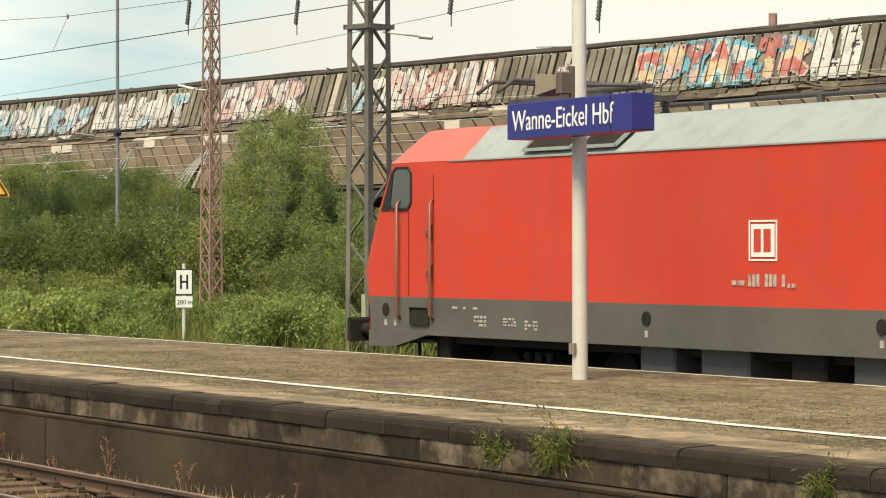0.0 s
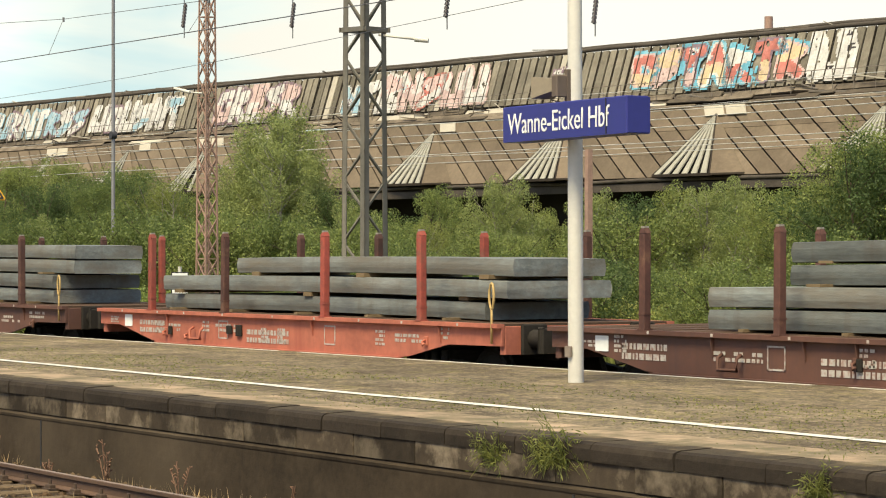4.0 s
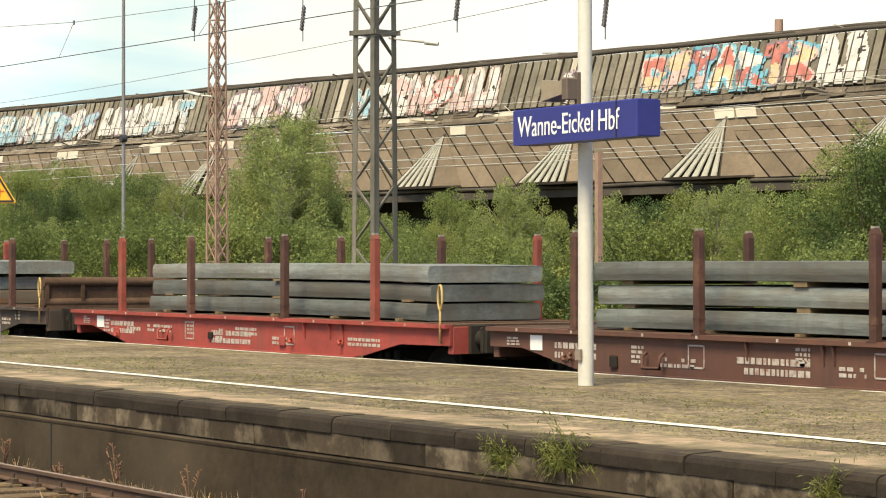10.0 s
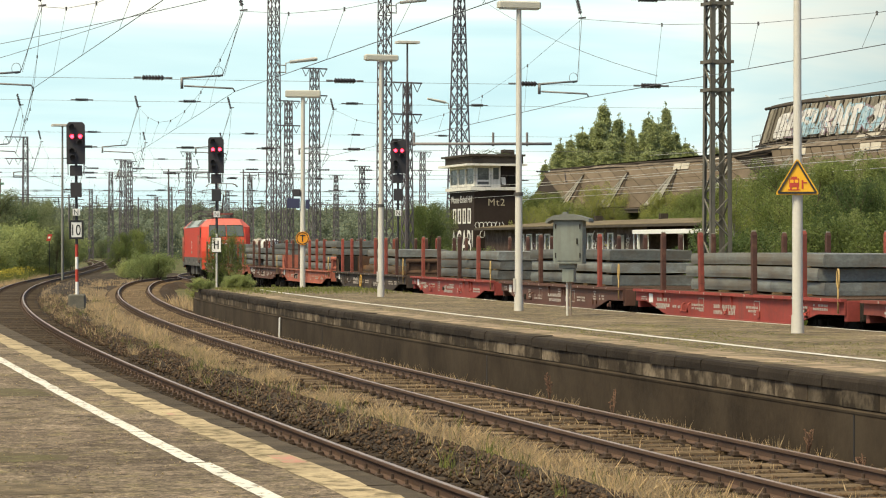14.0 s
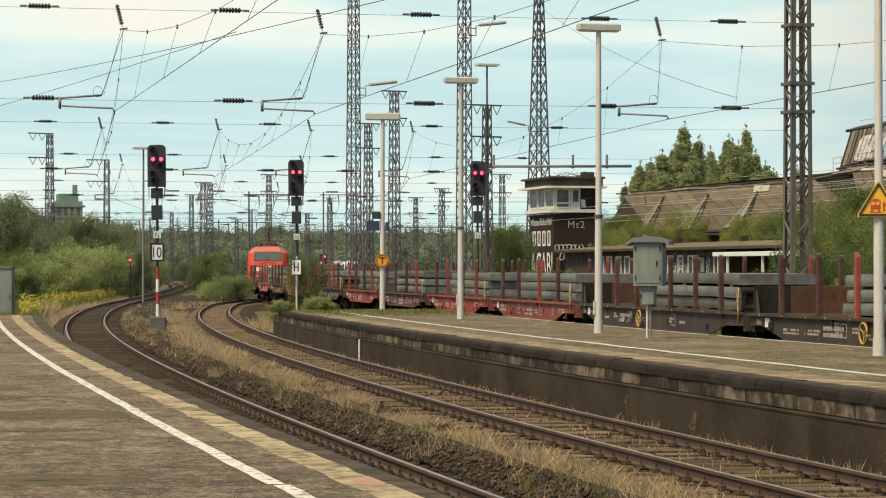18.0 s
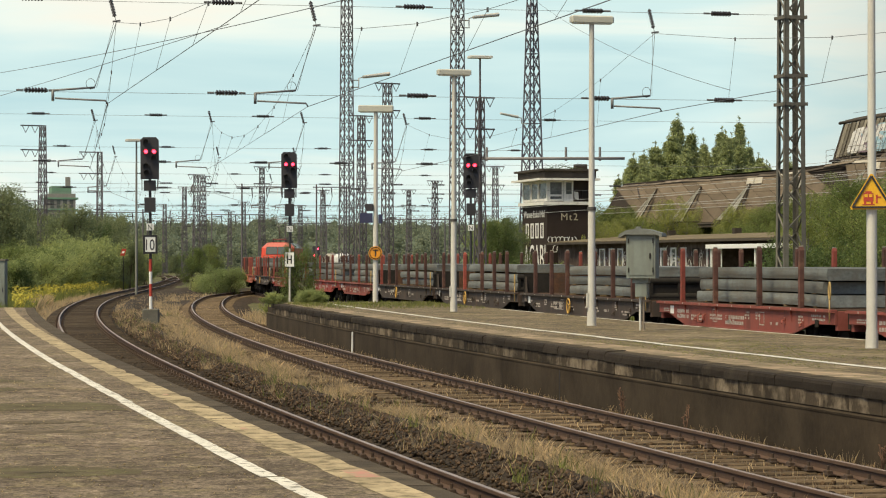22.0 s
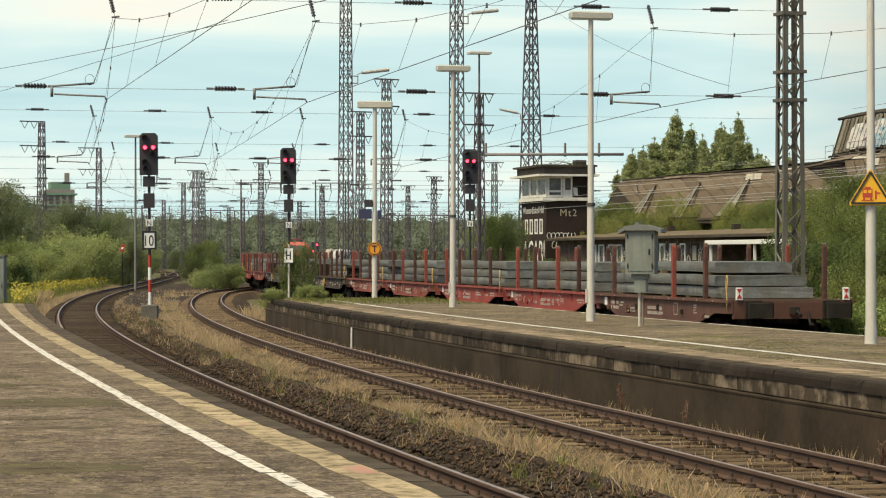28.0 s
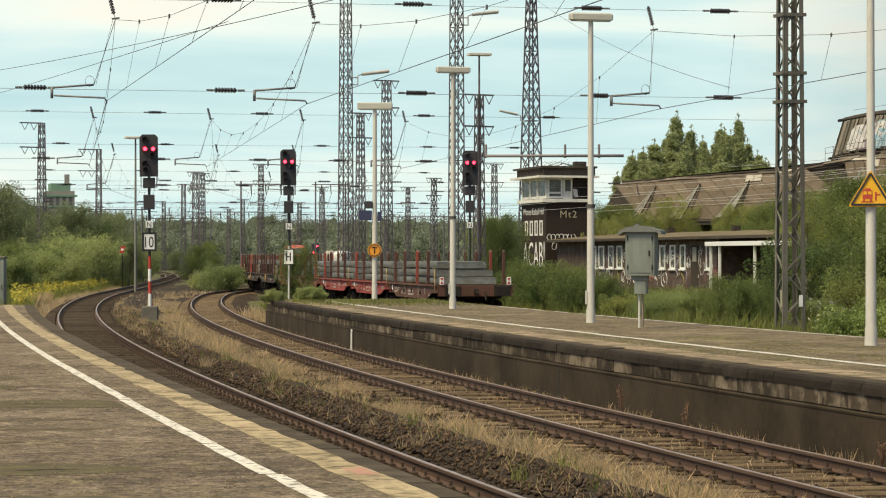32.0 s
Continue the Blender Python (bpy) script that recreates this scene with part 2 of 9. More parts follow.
def piece(name, me, parent, at=None):
    ob = new(name, me)
    ob.parent = parent
    if at is not None:
        ob.matrix_basis = at
    return ob


def solid(name, bm, material, label, category="", group="", kind="", at=None):
    mats_ = material if isinstance(material, (list, tuple)) else (material,)
    ob = new(name, mesh_of(name, bm, *mats_))
    if at is not None:
        ob.matrix_world = at
    return tagged(ob, label, category, group, kind)


def box(bm, x0, x1, y0, y1, z0, z1, b=0.0, mi=0):
    """A box, its upright and upper edges cut by b."""
    if b <= 0:
        v = [bm.verts.new(p) for p in ((x0, y0, z0), (x1, y0, z0), (x1, y1, z0), (x0, y1, z0), (x0, y0, z1), (x1, y0, z1), (x1, y1, z1), (x0, y1, z1))]
        fs = ((3, 2, 1, 0), (4, 5, 6, 7), (0, 1, 5, 4), (1, 2, 6, 5), (2, 3, 7, 6), (3, 0, 4, 7))
    else:
        v = []
        for z, i in ((z0, 0), (z1 - b, 0), (z1, 1)):
            k = b * (1 + i)
            ins = b if i else 0
            ring = ((x0 + k, y0 + ins), (x1 - k, y0 + ins), (x1 - ins, y0 + k), (x1 - ins, y1 - k), (x1 - k, y1 - ins), (x0 + k, y1 - ins), (x0 + ins, y1 - k), (x0 + ins, y0 + k))
            v += [bm.verts.new((x, y, z)) for x, y in ring]
        fs = [tuple(range(7, -1, -1)), tuple(range(16, 24))]
        for r in (0, 8):
            fs += [(r + i, r + (i + 1) % 8, r + 8 + (i + 1) % 8, r + 8 + i) for i in range(8)]
    for f in fs:
        bm.faces.new([v[i] for i in f]).material_index = mi
    return v


def tube(bm, p0, p1, r0, r1=None, n=8, mi=0, cap=True):
    r1 = r0 if r1 is None else r1
    p0, p1 = Vector(p0), Vector(p1)
    d = (p1 - p0).normalized()
    a = d.orthogonal().normalized()
    c = d.cross(a)
    rings = []
    for p, r in ((p0, r0), (p1, r1)):
        rings.append([bm.verts.new(p + (a * math.cos(2 * math.pi * i / n) + c * math.sin(2 * math.pi * i / n)) * r) for i in range(n)])
    for i in range(n):
        f = bm.faces.new((rings[0][i], rings[0][(i + 1) % n], rings[1][(i + 1) % n], rings[1][i]))
        f.smooth = n > 6
        f.material_index = mi
    if cap:
        # ends on points of their own, so that the round side keeps its shading
        for ring, flip in ((rings[0], -1), (rings[1], 1)):
            bm.faces.new([bm.verts.new(v.co) for v in ring][::flip]).material_index = mi


def rod(bm, p0, p1, w, mi=0):
    tube(bm, p0, p1, w, w, 4, mi)


def path_tube(bm, pts, r, n=6, mi=0):
    """One unbroken tube along a line of points."""
    pts = [Vector(p) for p in pts]
    prev = None
    ref = Vector((0.31, 0.17, 0.93))
    for i, p in enumerate(pts):
        d = (pts[min(i + 1, len(pts) - 1)] - pts[max(i - 1, 0)]).normalized()
        a = d.cross(ref)
        a = (d.orthogonal() if a.length < 0.05 else a).normalized()
        c = d.cross(a)
        row = [bm.verts.new(p + (a * math.cos(2 * math.pi * k / n) + c * math.sin(2 * math.pi * k / n)) * r) for k in range(n)]
        if prev:
            for k in range(n):
                f = bm.faces.new((prev[k], prev[(k + 1) % n], row[(k + 1) % n], row[k]))
                f.material_index = mi
                f.smooth = n > 4
        else:
            bm.faces.new(row[::-1]).material_index = mi
        prev = row
    bm.faces.new(prev).material_index = mi


def prism(bm, pts, axis, a, b, mi=0):
    """A flat outline pulled from a to b along an axis: 0 x, 1 y, 2 z. pts: pairs of the other two coordinates."""
    def put(p, h):
        q = list(p)
        q.insert(axis, h)
        return bm.verts.new(q)
    lo = [put(p, a) for p in pts]
    hi = [put(p, b) for p in pts]
    n = len(pts)
    fs = [bm.faces.new(lo[::-1]), bm.faces.new(hi)]
    for i in range(n):
        fs.append(bm.faces.new((lo[i], lo[(i + 1) % n], hi[(i + 1) % n], hi[i])))
    for f in fs:
        f.material_index = mi
    return fs


def fix(bm):
    bmesh.ops.recalc_face_normals(bm, faces=bm.faces[:])
    return bm


def B():
    return bmesh.new()


def lettering(text, size, material, depth=0.004):
    """Writing as a flat mesh in the x-z plane, facing -y, from its lower left corner."""
    cu = bpy.data.curves.new("letters", "FONT")
    cu.body = text
    cu.size = size
    cu.extrude = depth
    cu.resolution_u = 3
    ob = bpy.data.objects.new("letters", cu)
    dg = bpy.context.evaluated_depsgraph_get()
    scene.collection.objects.link(ob)
    dg.update()
    me = bpy.data.meshes.new_from_object(ob.evaluated_get(dg))
    bpy.data.objects.remove(ob)
    me.materials.clear()
    me.materials.append(material)
    me.transform(Matrix.Rotation(radians(90), 4, "X"))
    return me


# ---- lines of the tracks, by distance u to the west (x = -u) ----


def c1(u):
    if u < 185:
        return 5.45 + 0.00047 * u * u
    return 21.536 + 0.174 * (u - 185) - 0.00008 * (min(u, 335) - 185) ** 2 - 0.024 * max(0, u - 335)


def c2(u):
    if u < 165:
        return 9.93 + 0.00056 * u * u
    return 25.18 + 0.185 * (u - 165) + 0.0022 * (min(u, 240) - 165) ** 2 + (0.33 * (u - 240) if u > 240 else 0)


US = np.arange(-320.0, 520.0, 0.5)
SL = np.where(US < 38.7, 0, np.where(US < 65.2, (US - 38.7) * 0.00238, np.where(US < 185, 0.063 + (US - 65.2) * 0.0004, np.where(US < 222, 0.111 + (US - 185) * 0.0034, np.maximum(0.178, 0.237 - np.maximum(0, US - 245) * 0.0012)))))
Y3 = 20.6 + np.concatenate([[0], np.cumsum((SL[1:] + SL[:-1]) / 2 * 0.5)])
S3 = -320.0 + np.concatenate([[0], np.cumsum(np.sqrt(1 + ((SL[1:] + SL[:-1]) / 2) ** 2) * 0.5)])


def c3(u):
    return float(np.interp(u, US, Y3))


def on3(s):
    """The point of the train's track at the length s along it."""
    u = float(np.interp(s, S3, US))
    return Vector((-u, c3(u), 0))


def edge_far(u):       # near edge of the far platform
    return 11.62 + 0.00050 * u * u


def line_far(u):       # its white line
    return 13.5 + 0.00049 * u * u


def back_far(u):       # its edge beside the train
    return c3(u) - 1.68


def edge_near(u):
    return c1(u) - 1.62


def line_near(u):
    return 2.93 + 0.0004 * u * u


def ribbon(bm, us, lo, hi, z, mi=0):
    """A strip on the ground between two lines."""
    zz = z if callable(z) else (lambda u: z)
    prev = None
    for u in us:
        a = bm.verts.new((-u, lo(u), zz(u)))
        b = bm.verts.new((-u, hi(u), zz(u)))
        if prev:
            bm.faces.new((prev[0], prev[1], b, a)).material_index = mi
        prev = (a, b)


def steps(a, b, d):
    n = max(1, int(round((b - a) / d)))
    return [a + (b - a) * i / n for i in range(n + 1)]

# ---- sky backdrop, far off to the west and north ----


def sky_backdrop():
    m = bpy.data.materials.new("hazy_sky")
    m.use_nodes = True
    nt = m.node_tree
    nn, ln = nt.nodes, nt.links
    nn.remove(nn["Principled BSDF"])
    em = nn.new("ShaderNodeEmission")
    tc = nn.new("ShaderNodeTexCoord")
    mp = nn.new("ShaderNodeMapping")
    mp.inputs["Scale"].default_value = (0.0011, 0.0011, 0.0075)
    ln.new(tc.outputs["Object"], mp.inputs[0])
    nz = nn.new("ShaderNodeTexNoise")
    nz.inputs["Scale"].default_value = 1.4
    nz.inputs["Detail"].default_value = 5
    nz.inputs["Distortion"].default_value = 0.5
    ln.new(mp.outputs[0], nz.inputs["Vector"])
    sep = nn.new("ShaderNodeSeparateXYZ")
    ln.new(tc.outputs["Object"], sep.inputs[0])
    # whiter towards the north, where the haze is thick
    mr = nn.new("ShaderNodeMapRange")
    mr.inputs[1].default_value = 1150
    mr.inputs[2].default_value = 1450
    ln.new(sep.outputs[1], mr.inputs[0])
    ad = nn.new("ShaderNodeMath")
    ad.operation = "MULTIPLY_ADD"
    ln.new(nz.outputs["Fac"], ad.inputs[0])
    ad.inputs[1].default_value = 2.6
    ad.inputs[2].default_value = -0.85
    a2 = nn.new("ShaderNodeMath")
    a2.operation = "ADD"
    a2.use_clamp = True
    ln.new(ad.outputs[0], a2.inputs[0])
    ln.new(mr.outputs[0], a2.inputs[1])
    r = nn.new("ShaderNodeValToRGB")
    e = r.color_ramp.elements
    e[0].color = (0.51, 0.74, 0.80, 1)
    e[1].color = (0.95, 0.93, 0.84, 1)
    e.new(0.45).color = (0.66, 0.86, 0.88, 1)
    e.new(0.75).color = (0.86, 0.95, 0.90, 1)
    ln.new(a2.outputs[0], r.inputs[0])
    ln.new(r.outputs[0], em.inputs[0])
    dim = nn.new("ShaderNodeMapRange")
    dim.inputs[1].default_value = 860
    dim.inputs[2].default_value = 1090
    dim.inputs[3].default_value = 1.10
    dim.inputs[4].default_value = 0.74
    ln.new(sep.outputs[1], dim.inputs[0])
    lift = nn.new("ShaderNodeMapRange")
    lift.inputs[1].default_value = 1150
    lift.inputs[2].default_value = 1500
    lift.inputs[3].default_value = 1.0
    lift.inputs[4].default_value = 1.16
    ln.new(sep.outputs[1], lift.inputs[0])
    both = nn.new("ShaderNodeMath")
    both.operation = "MULTIPLY"
    ln.new(dim.outputs[0], both.inputs[0])
    ln.new(lift.outputs[0], both.inputs[1])
    ln.new(both.outputs[0], em.inputs[1])
    ln.new(em.outputs[0], nn["Material Output"].inputs[0])
    bm = B()
    prev = None
    for i in range(33):
        a = radians(180 + 12 - i * 3.2)
        p = [bm.verts.new((math.cos(a) * 2600, math.sin(a) * 2600, z)) for z in (-60, 60, 180, 420)]
        if prev:
            for k in range(3):
                bm.faces.new((prev[k], p[k], p[k + 1], prev[k + 1]))
        prev = p
    ob = solid("backdrop", bm, m, "pale blue sky with thin white haze", "sky", kind="structure")
    return ob


sky_backdrop()

# ---- ground ----


def ground():
    bm = B()
    xs = [-4500, -1500, -900] + steps(-620, 60, 8) + [300, 2000]
    ys = [-2000, -300, -60] + steps(-16, 120, 4) + [200, 400, 900, 2500]
    grid = []
    for x in xs:
        row = []
        for y in ys:
            z = -0.34
            if y > 24 and -600 < x < 0:
                z += 0.25 * noise.noise((x * 0.06, y * 0.06, 1.0)) + 0.12 * min(1, (y - 24) / 15)
            row.append(bm.verts.new((x, y, z)))
        grid.append(row)
    for a, b in zip(grid, grid[1:]):
        for i in range(len(ys) - 1):
            bm.faces.new((a[i], b[i], b[i + 1], a[i + 1]))
    return solid("ground", bm, EARTH, "weedy brown and green railway ground", "ground", kind="structure")


ground()


def ballast_bed(name, c, u0, u1, label, stone=BALLAST):
    """A bed of broken stone under one track, uneven, its shoulders falling away."""
    bm = B()
    us = steps(u0, u1, 0.5)
    offs = (-2.3, -1.75, -1.1, -0.6, 0, 0.6, 1.1, 1.75, 2.3)
    prev = None
    for u in us:
        row = []
        for i, o in enumerate(offs):
            z = -0.190 - (0.16 if abs(o) > 2 else 0.02 if abs(o) > 1.5 else 0.0) + 0.04 * noise.noise((u * 1.7, o * 3.0, 4.0))
            row.append(bm.verts.new((-u, c(u) + o, z)))
        if prev:
            for i in range(len(offs) - 1):
                bm.faces.new((prev[i], prev[i + 1], row[i + 1], row[i]))
        prev = row
    return solid(name, bm, stone, label, "track bed", kind="structure")


ballast_bed("track_bed_1", c1, 8, 530, "oil-dark gravel bed under the near track", OILSTONE)
ballast_bed("track_bed_2", c2, 8, 230, "brown gravel bed under the rails by the platform wall")
ballast_bed("track_bed_3", c3, 0, 420, "dark gravel bed under the train's track")


def between_tracks():
    """The low weedy strip between the two near tracks."""
    bm = B()
    prev = None
    for u in steps(8, 230, 0.6):
        row = []
        a, b = c1(u) + 1.5, c2(u) - 1.5
        for i in range(11):
            f = i / 10
            z = -0.2 + (0.20 * math.sin(math.pi * min(1, f / 0.6)) if f < 0.6 else 0.0) + 0.06 * noise.noise((u * 0.9, f * 4, 9.0))
            row.append(bm.verts.new((-u, a + (b - a) * f, z)))
        if prev:
            for i in range(10):
                bm.faces.new((prev[i], prev[i + 1], row[i + 1], row[i]))
        prev = row
    return solid("verge", bm, mat("dark_cinder_soil", (0.060, 0.046, 0.034), 0.95, var=0.45, big=1.4, fine=18, bump=1.0, other=(0.13, 0.10, 0.066), cover=0.38, edge=0.08, oscale=0.8),
                 "dark cinder soil with straw between two tracks", "verge", kind="structure")


between_tracks()


def slope_at(c, u):
    return (c(u + 0.5) - c(u - 0.5))


def rail_mesh(c, off, u0, u1, d=1.5):
    """One rail swept along its line: foot, web and head."""
    prof = ((-0.07, -0.15), (-0.07, -0.138), (-0.012, -0.12), (-0.012, -0.045), (-0.036, -0.035), (-0.036, -0.006), (-0.028, 0.0),
            (0.028, 0.0), (0.036, -0.006), (0.036, -0.035), (0.012, -0.045), (0.012, -0.12), (0.07, -0.138), (0.07, -0.15))
    bm = B()
    prev = None
    n = len(prof)
    for u in steps(u0, u1, d):
        s = slope_at(c, u)
        k = 1 / math.hypot(1, s)
        row = [bm.verts.new((-u + (off + o) * s * k, c(u) + (off + o) * k, z)) for o, z in prof]
        if prev:
            for i in range(n - 1):
                f = bm.faces.new((prev[i], row[i], row[i + 1], prev[i + 1]))
                f.material_index = 1 if i == 6 else 0
        prev = row
    return fix(bm)


def sleeper_mesh(wood):
    bm = B()
    box(bm, -0.115, 0.115, -1.3, 1.3, -0.32, -0.155, 0.02)
    for v in bm.verts:
        v.co.x += 0.022 * noise.noise((v.co.y * 1.7, v.co.x * 5, 3.0))
        v.co.z += 0.012 * noise.noise((v.co.y * 2.1, v.co.x * 4, 8.0)) if v.co.z > -0.2 else 0.0
    return mesh_of("sleeper", bm, wood)


def fastening_mesh():
    """Base plate and clamps of one rail seat."""
    bm = B()
    box(bm, -0.09, 0.09, -0.17, 0.17, -0.155, -0.14)
    for s in (-1, 1):
        box(bm, -0.06, 0.06, s * 0.115 - 0.035, s * 0.115 + 0.035, -0.14, -0.10, 0.01)
        tube(bm, (0, s * 0.115, -0.12), (0, s * 0.115, -0.05), 0.018, n=6)
    return bm


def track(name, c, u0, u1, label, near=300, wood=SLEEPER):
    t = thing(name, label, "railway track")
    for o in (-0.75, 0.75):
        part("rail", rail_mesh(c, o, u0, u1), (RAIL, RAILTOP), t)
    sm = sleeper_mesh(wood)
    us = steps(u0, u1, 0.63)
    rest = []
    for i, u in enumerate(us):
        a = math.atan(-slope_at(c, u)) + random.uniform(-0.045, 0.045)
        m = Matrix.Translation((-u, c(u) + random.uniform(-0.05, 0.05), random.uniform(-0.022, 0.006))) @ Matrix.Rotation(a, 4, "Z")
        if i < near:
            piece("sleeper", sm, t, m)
        else:
            rest.append(m)
    if rest:
        bm = B()
        for m in rest:
            v = box(bm, -0.13, 0.13, -1.3, 1.3, -0.32, -0.155)
            for q in v:
                q.co = m @ q.co
        part("far_sleeper", bm, wood, t, kind="stuff")
    bm = B()
    src = fastening_mesh()
    tmp = bpy.data.meshes.new("tmp")
    src.to_mesh(tmp)
    src.free()
    for u in us[:260]:
        s = slope_at(c, u)
        k = 1 / math.hypot(1, s)
        for o in (-0.75, 0.75):
            n0 = len(bm.verts)
            bm.from_mesh(tmp)
            bm.verts.ensure_lookup_table()
            m = Matrix.Translation((-u + o * s * k, c(u) + o * k, 0)) @ Matrix.Rotation(math.atan(-s), 4, "Z")
            for q in bm.verts[n0:]:
                q.co = m @ q.co
    bpy.data.meshes.remove(tmp)
    part("rail_fastening", bm, FASTEN, t, kind="stuff")
    return t


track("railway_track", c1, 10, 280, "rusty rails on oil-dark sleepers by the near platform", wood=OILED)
track("railway_track", c2, 12, 238, "rusty rails on weathered sleepers below a platform wall")
track("railway_track", c3, 14, 400, "rails under a freight train behind the platform", near=120)
kept = random.getstate()
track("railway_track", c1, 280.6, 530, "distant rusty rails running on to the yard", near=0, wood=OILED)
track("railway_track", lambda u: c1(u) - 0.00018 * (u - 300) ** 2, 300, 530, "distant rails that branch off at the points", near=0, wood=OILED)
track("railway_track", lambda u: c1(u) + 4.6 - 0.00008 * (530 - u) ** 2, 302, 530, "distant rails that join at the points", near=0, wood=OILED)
random.setstate(kept)

# ---- far platform ----


def far_platform():
    p = thing("platform_1", "island platform of worn asphalt with a grimy concrete wall", "platform", kind="structure")
    us = steps(6, 93, 1.0)
    bm = B()
    ribbon(bm, us, lambda u: edge_far(u) + 0.34, back_far, 0.76)
    part("platform_surface", bm, ASPHALT, p, "dark asphalt with green moss")
    bm = B()
    ribbon(bm, us, lambda u: edge_far(u) + 0.34, lambda u: edge_far(u) + 0.34 + 0.45 * (line_far(u) - 0.40 - edge_far(u)), 0.764)
    part("edge_strip", bm, SANDY, p, "worn sandy strip")
    # worn white line in lengths, broken and shifted where it was repainted
    u = 6.0
    while u < 88:
        d = random.uniform(1.2, 3.2)
        o = random.uniform(-0.03, 0.03)
        bm = B()
        ribbon(bm, steps(u, u + d - 0.04, 0.4), lambda q: line_far(q) - 0.085 + o + 0.02 * noise.noise((q * 1.3, 0.0, 4.0)), lambda q: line_far(q) + 0.085 + o + 0.02 * noise.noise((q * 1.3, 5.0, 4.0)), 0.769)
        part("line_stroke", bm, WORNWHITE, p)
        u += d
    u = 8.0
    while u < 72:
        d = random.uniform(2.5, 8)
        bm = B()
        ribbon(bm, steps(u, u + d - random.choice((0.05, 0.6, 1.6)), 0.8), lambda q: back_far(q) - 0.22, lambda q: back_far(q) - 0.12, 0.766)
        part("line_stroke", bm, WORNWHITE, p)
        u += d
    # wall below: a course of blocks, a ledge, the lower wall
    bm = B()
    prev = None
    for u in us:
        e = edge_far(u)
        row = [bm.verts.new((-u, e + y, z)) for y, z in ((0.055, 0.62), (0.055, 0.42), (0.0, 0.385), (0.004, 0.36), (0.012, 0.345), (0.012, -0.45))]
        if prev:
            for i in range(5):
                bm.faces.new((prev[i], row[i], row[i + 1], prev[i + 1])).material_index = 0
        prev = row
    part("platform_wall", fix(bm), WALL, p)
    # the course of blocks under the coping
    bl = []
    for k in range(3):
        bm = B()
        box(bm, -0.525, 0.525, 0.0, 0.05, 0.0, 0.195, 0.006)
        bl.append(mesh_of("course_block", bm, COURSE))
    u = 7.0
    while u < 90:
        piece("course_block", random.choice(bl), p, Matrix.Translation((-u, edge_far(u) + 0.02 + random.uniform(-0.006, 0.006), 0.42)) @ Matrix.Rotation(math.atan(-slope_at(edge_far, u)), 4, "Z"))
        u += 1.06
    bm = B()
    prev = None
    for u in us:
        row = [bm.verts.new((-u, back_far(u), z)) for z in (0.76, -0.4)]
        if prev:
            bm.faces.new((prev[0], prev[1], row[1], row[0]))
        prev = row
    part("platform_wall", fix(bm), WALL, p)
    # end of the platform
    bm = B()
    prism(bm, [(edge_far(91) + 0.08, -0.4), (back_far(91), -0.4), (back_far(91), 0.756), (edge_far(91) + 0.08, 0.756)], 0, -91.2, -91.0)
    part("end_wall", bm, WALL, p)
    # expansion joints in the lower wall
    for u in (16.8, 27.3, 44, 61):
        bm = B()
        box(bm, -u - 0.015, -u + 0.015, edge_far(u) + 0.006, edge_far(u) + 0.05, -0.4, 0.345)
        part("wall_joint", bm, BLACK, p)
    # coping stones
    ms = []
    for k in range(4):
        bm = B()
        L, j = 1.06, 0.006
        t = 0.02 + 0.01 * k
        prism(bm, [(0.0, 0.0), (0.0, 0.105 - t * 0.4), (0.015, 0.13), (0.045 + t * 0.5, 0.147), (0.36, 0.155), (0.36, 0.0)], 0, -L / 2 + j, L / 2 - j)
        fix(bm)
        for v in bm.verts:
            v.co += Vector((0, 0.012 * noise.noise(v.co * 7 + Vector((k * 9, 0, 0))), 0.012 * noise.noise(v.co * 5 + Vector((0, k * 5, 3)))))
        bm.normal_update()
        # faces turned up take the paler COPTOP, all others the darker COPING
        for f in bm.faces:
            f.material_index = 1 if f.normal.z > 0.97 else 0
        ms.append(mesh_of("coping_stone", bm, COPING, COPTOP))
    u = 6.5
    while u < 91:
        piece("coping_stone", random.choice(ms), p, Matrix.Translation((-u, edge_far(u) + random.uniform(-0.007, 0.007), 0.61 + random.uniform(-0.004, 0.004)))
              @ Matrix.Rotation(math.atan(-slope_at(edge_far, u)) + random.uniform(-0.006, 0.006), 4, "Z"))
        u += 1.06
    return p


far_platform()


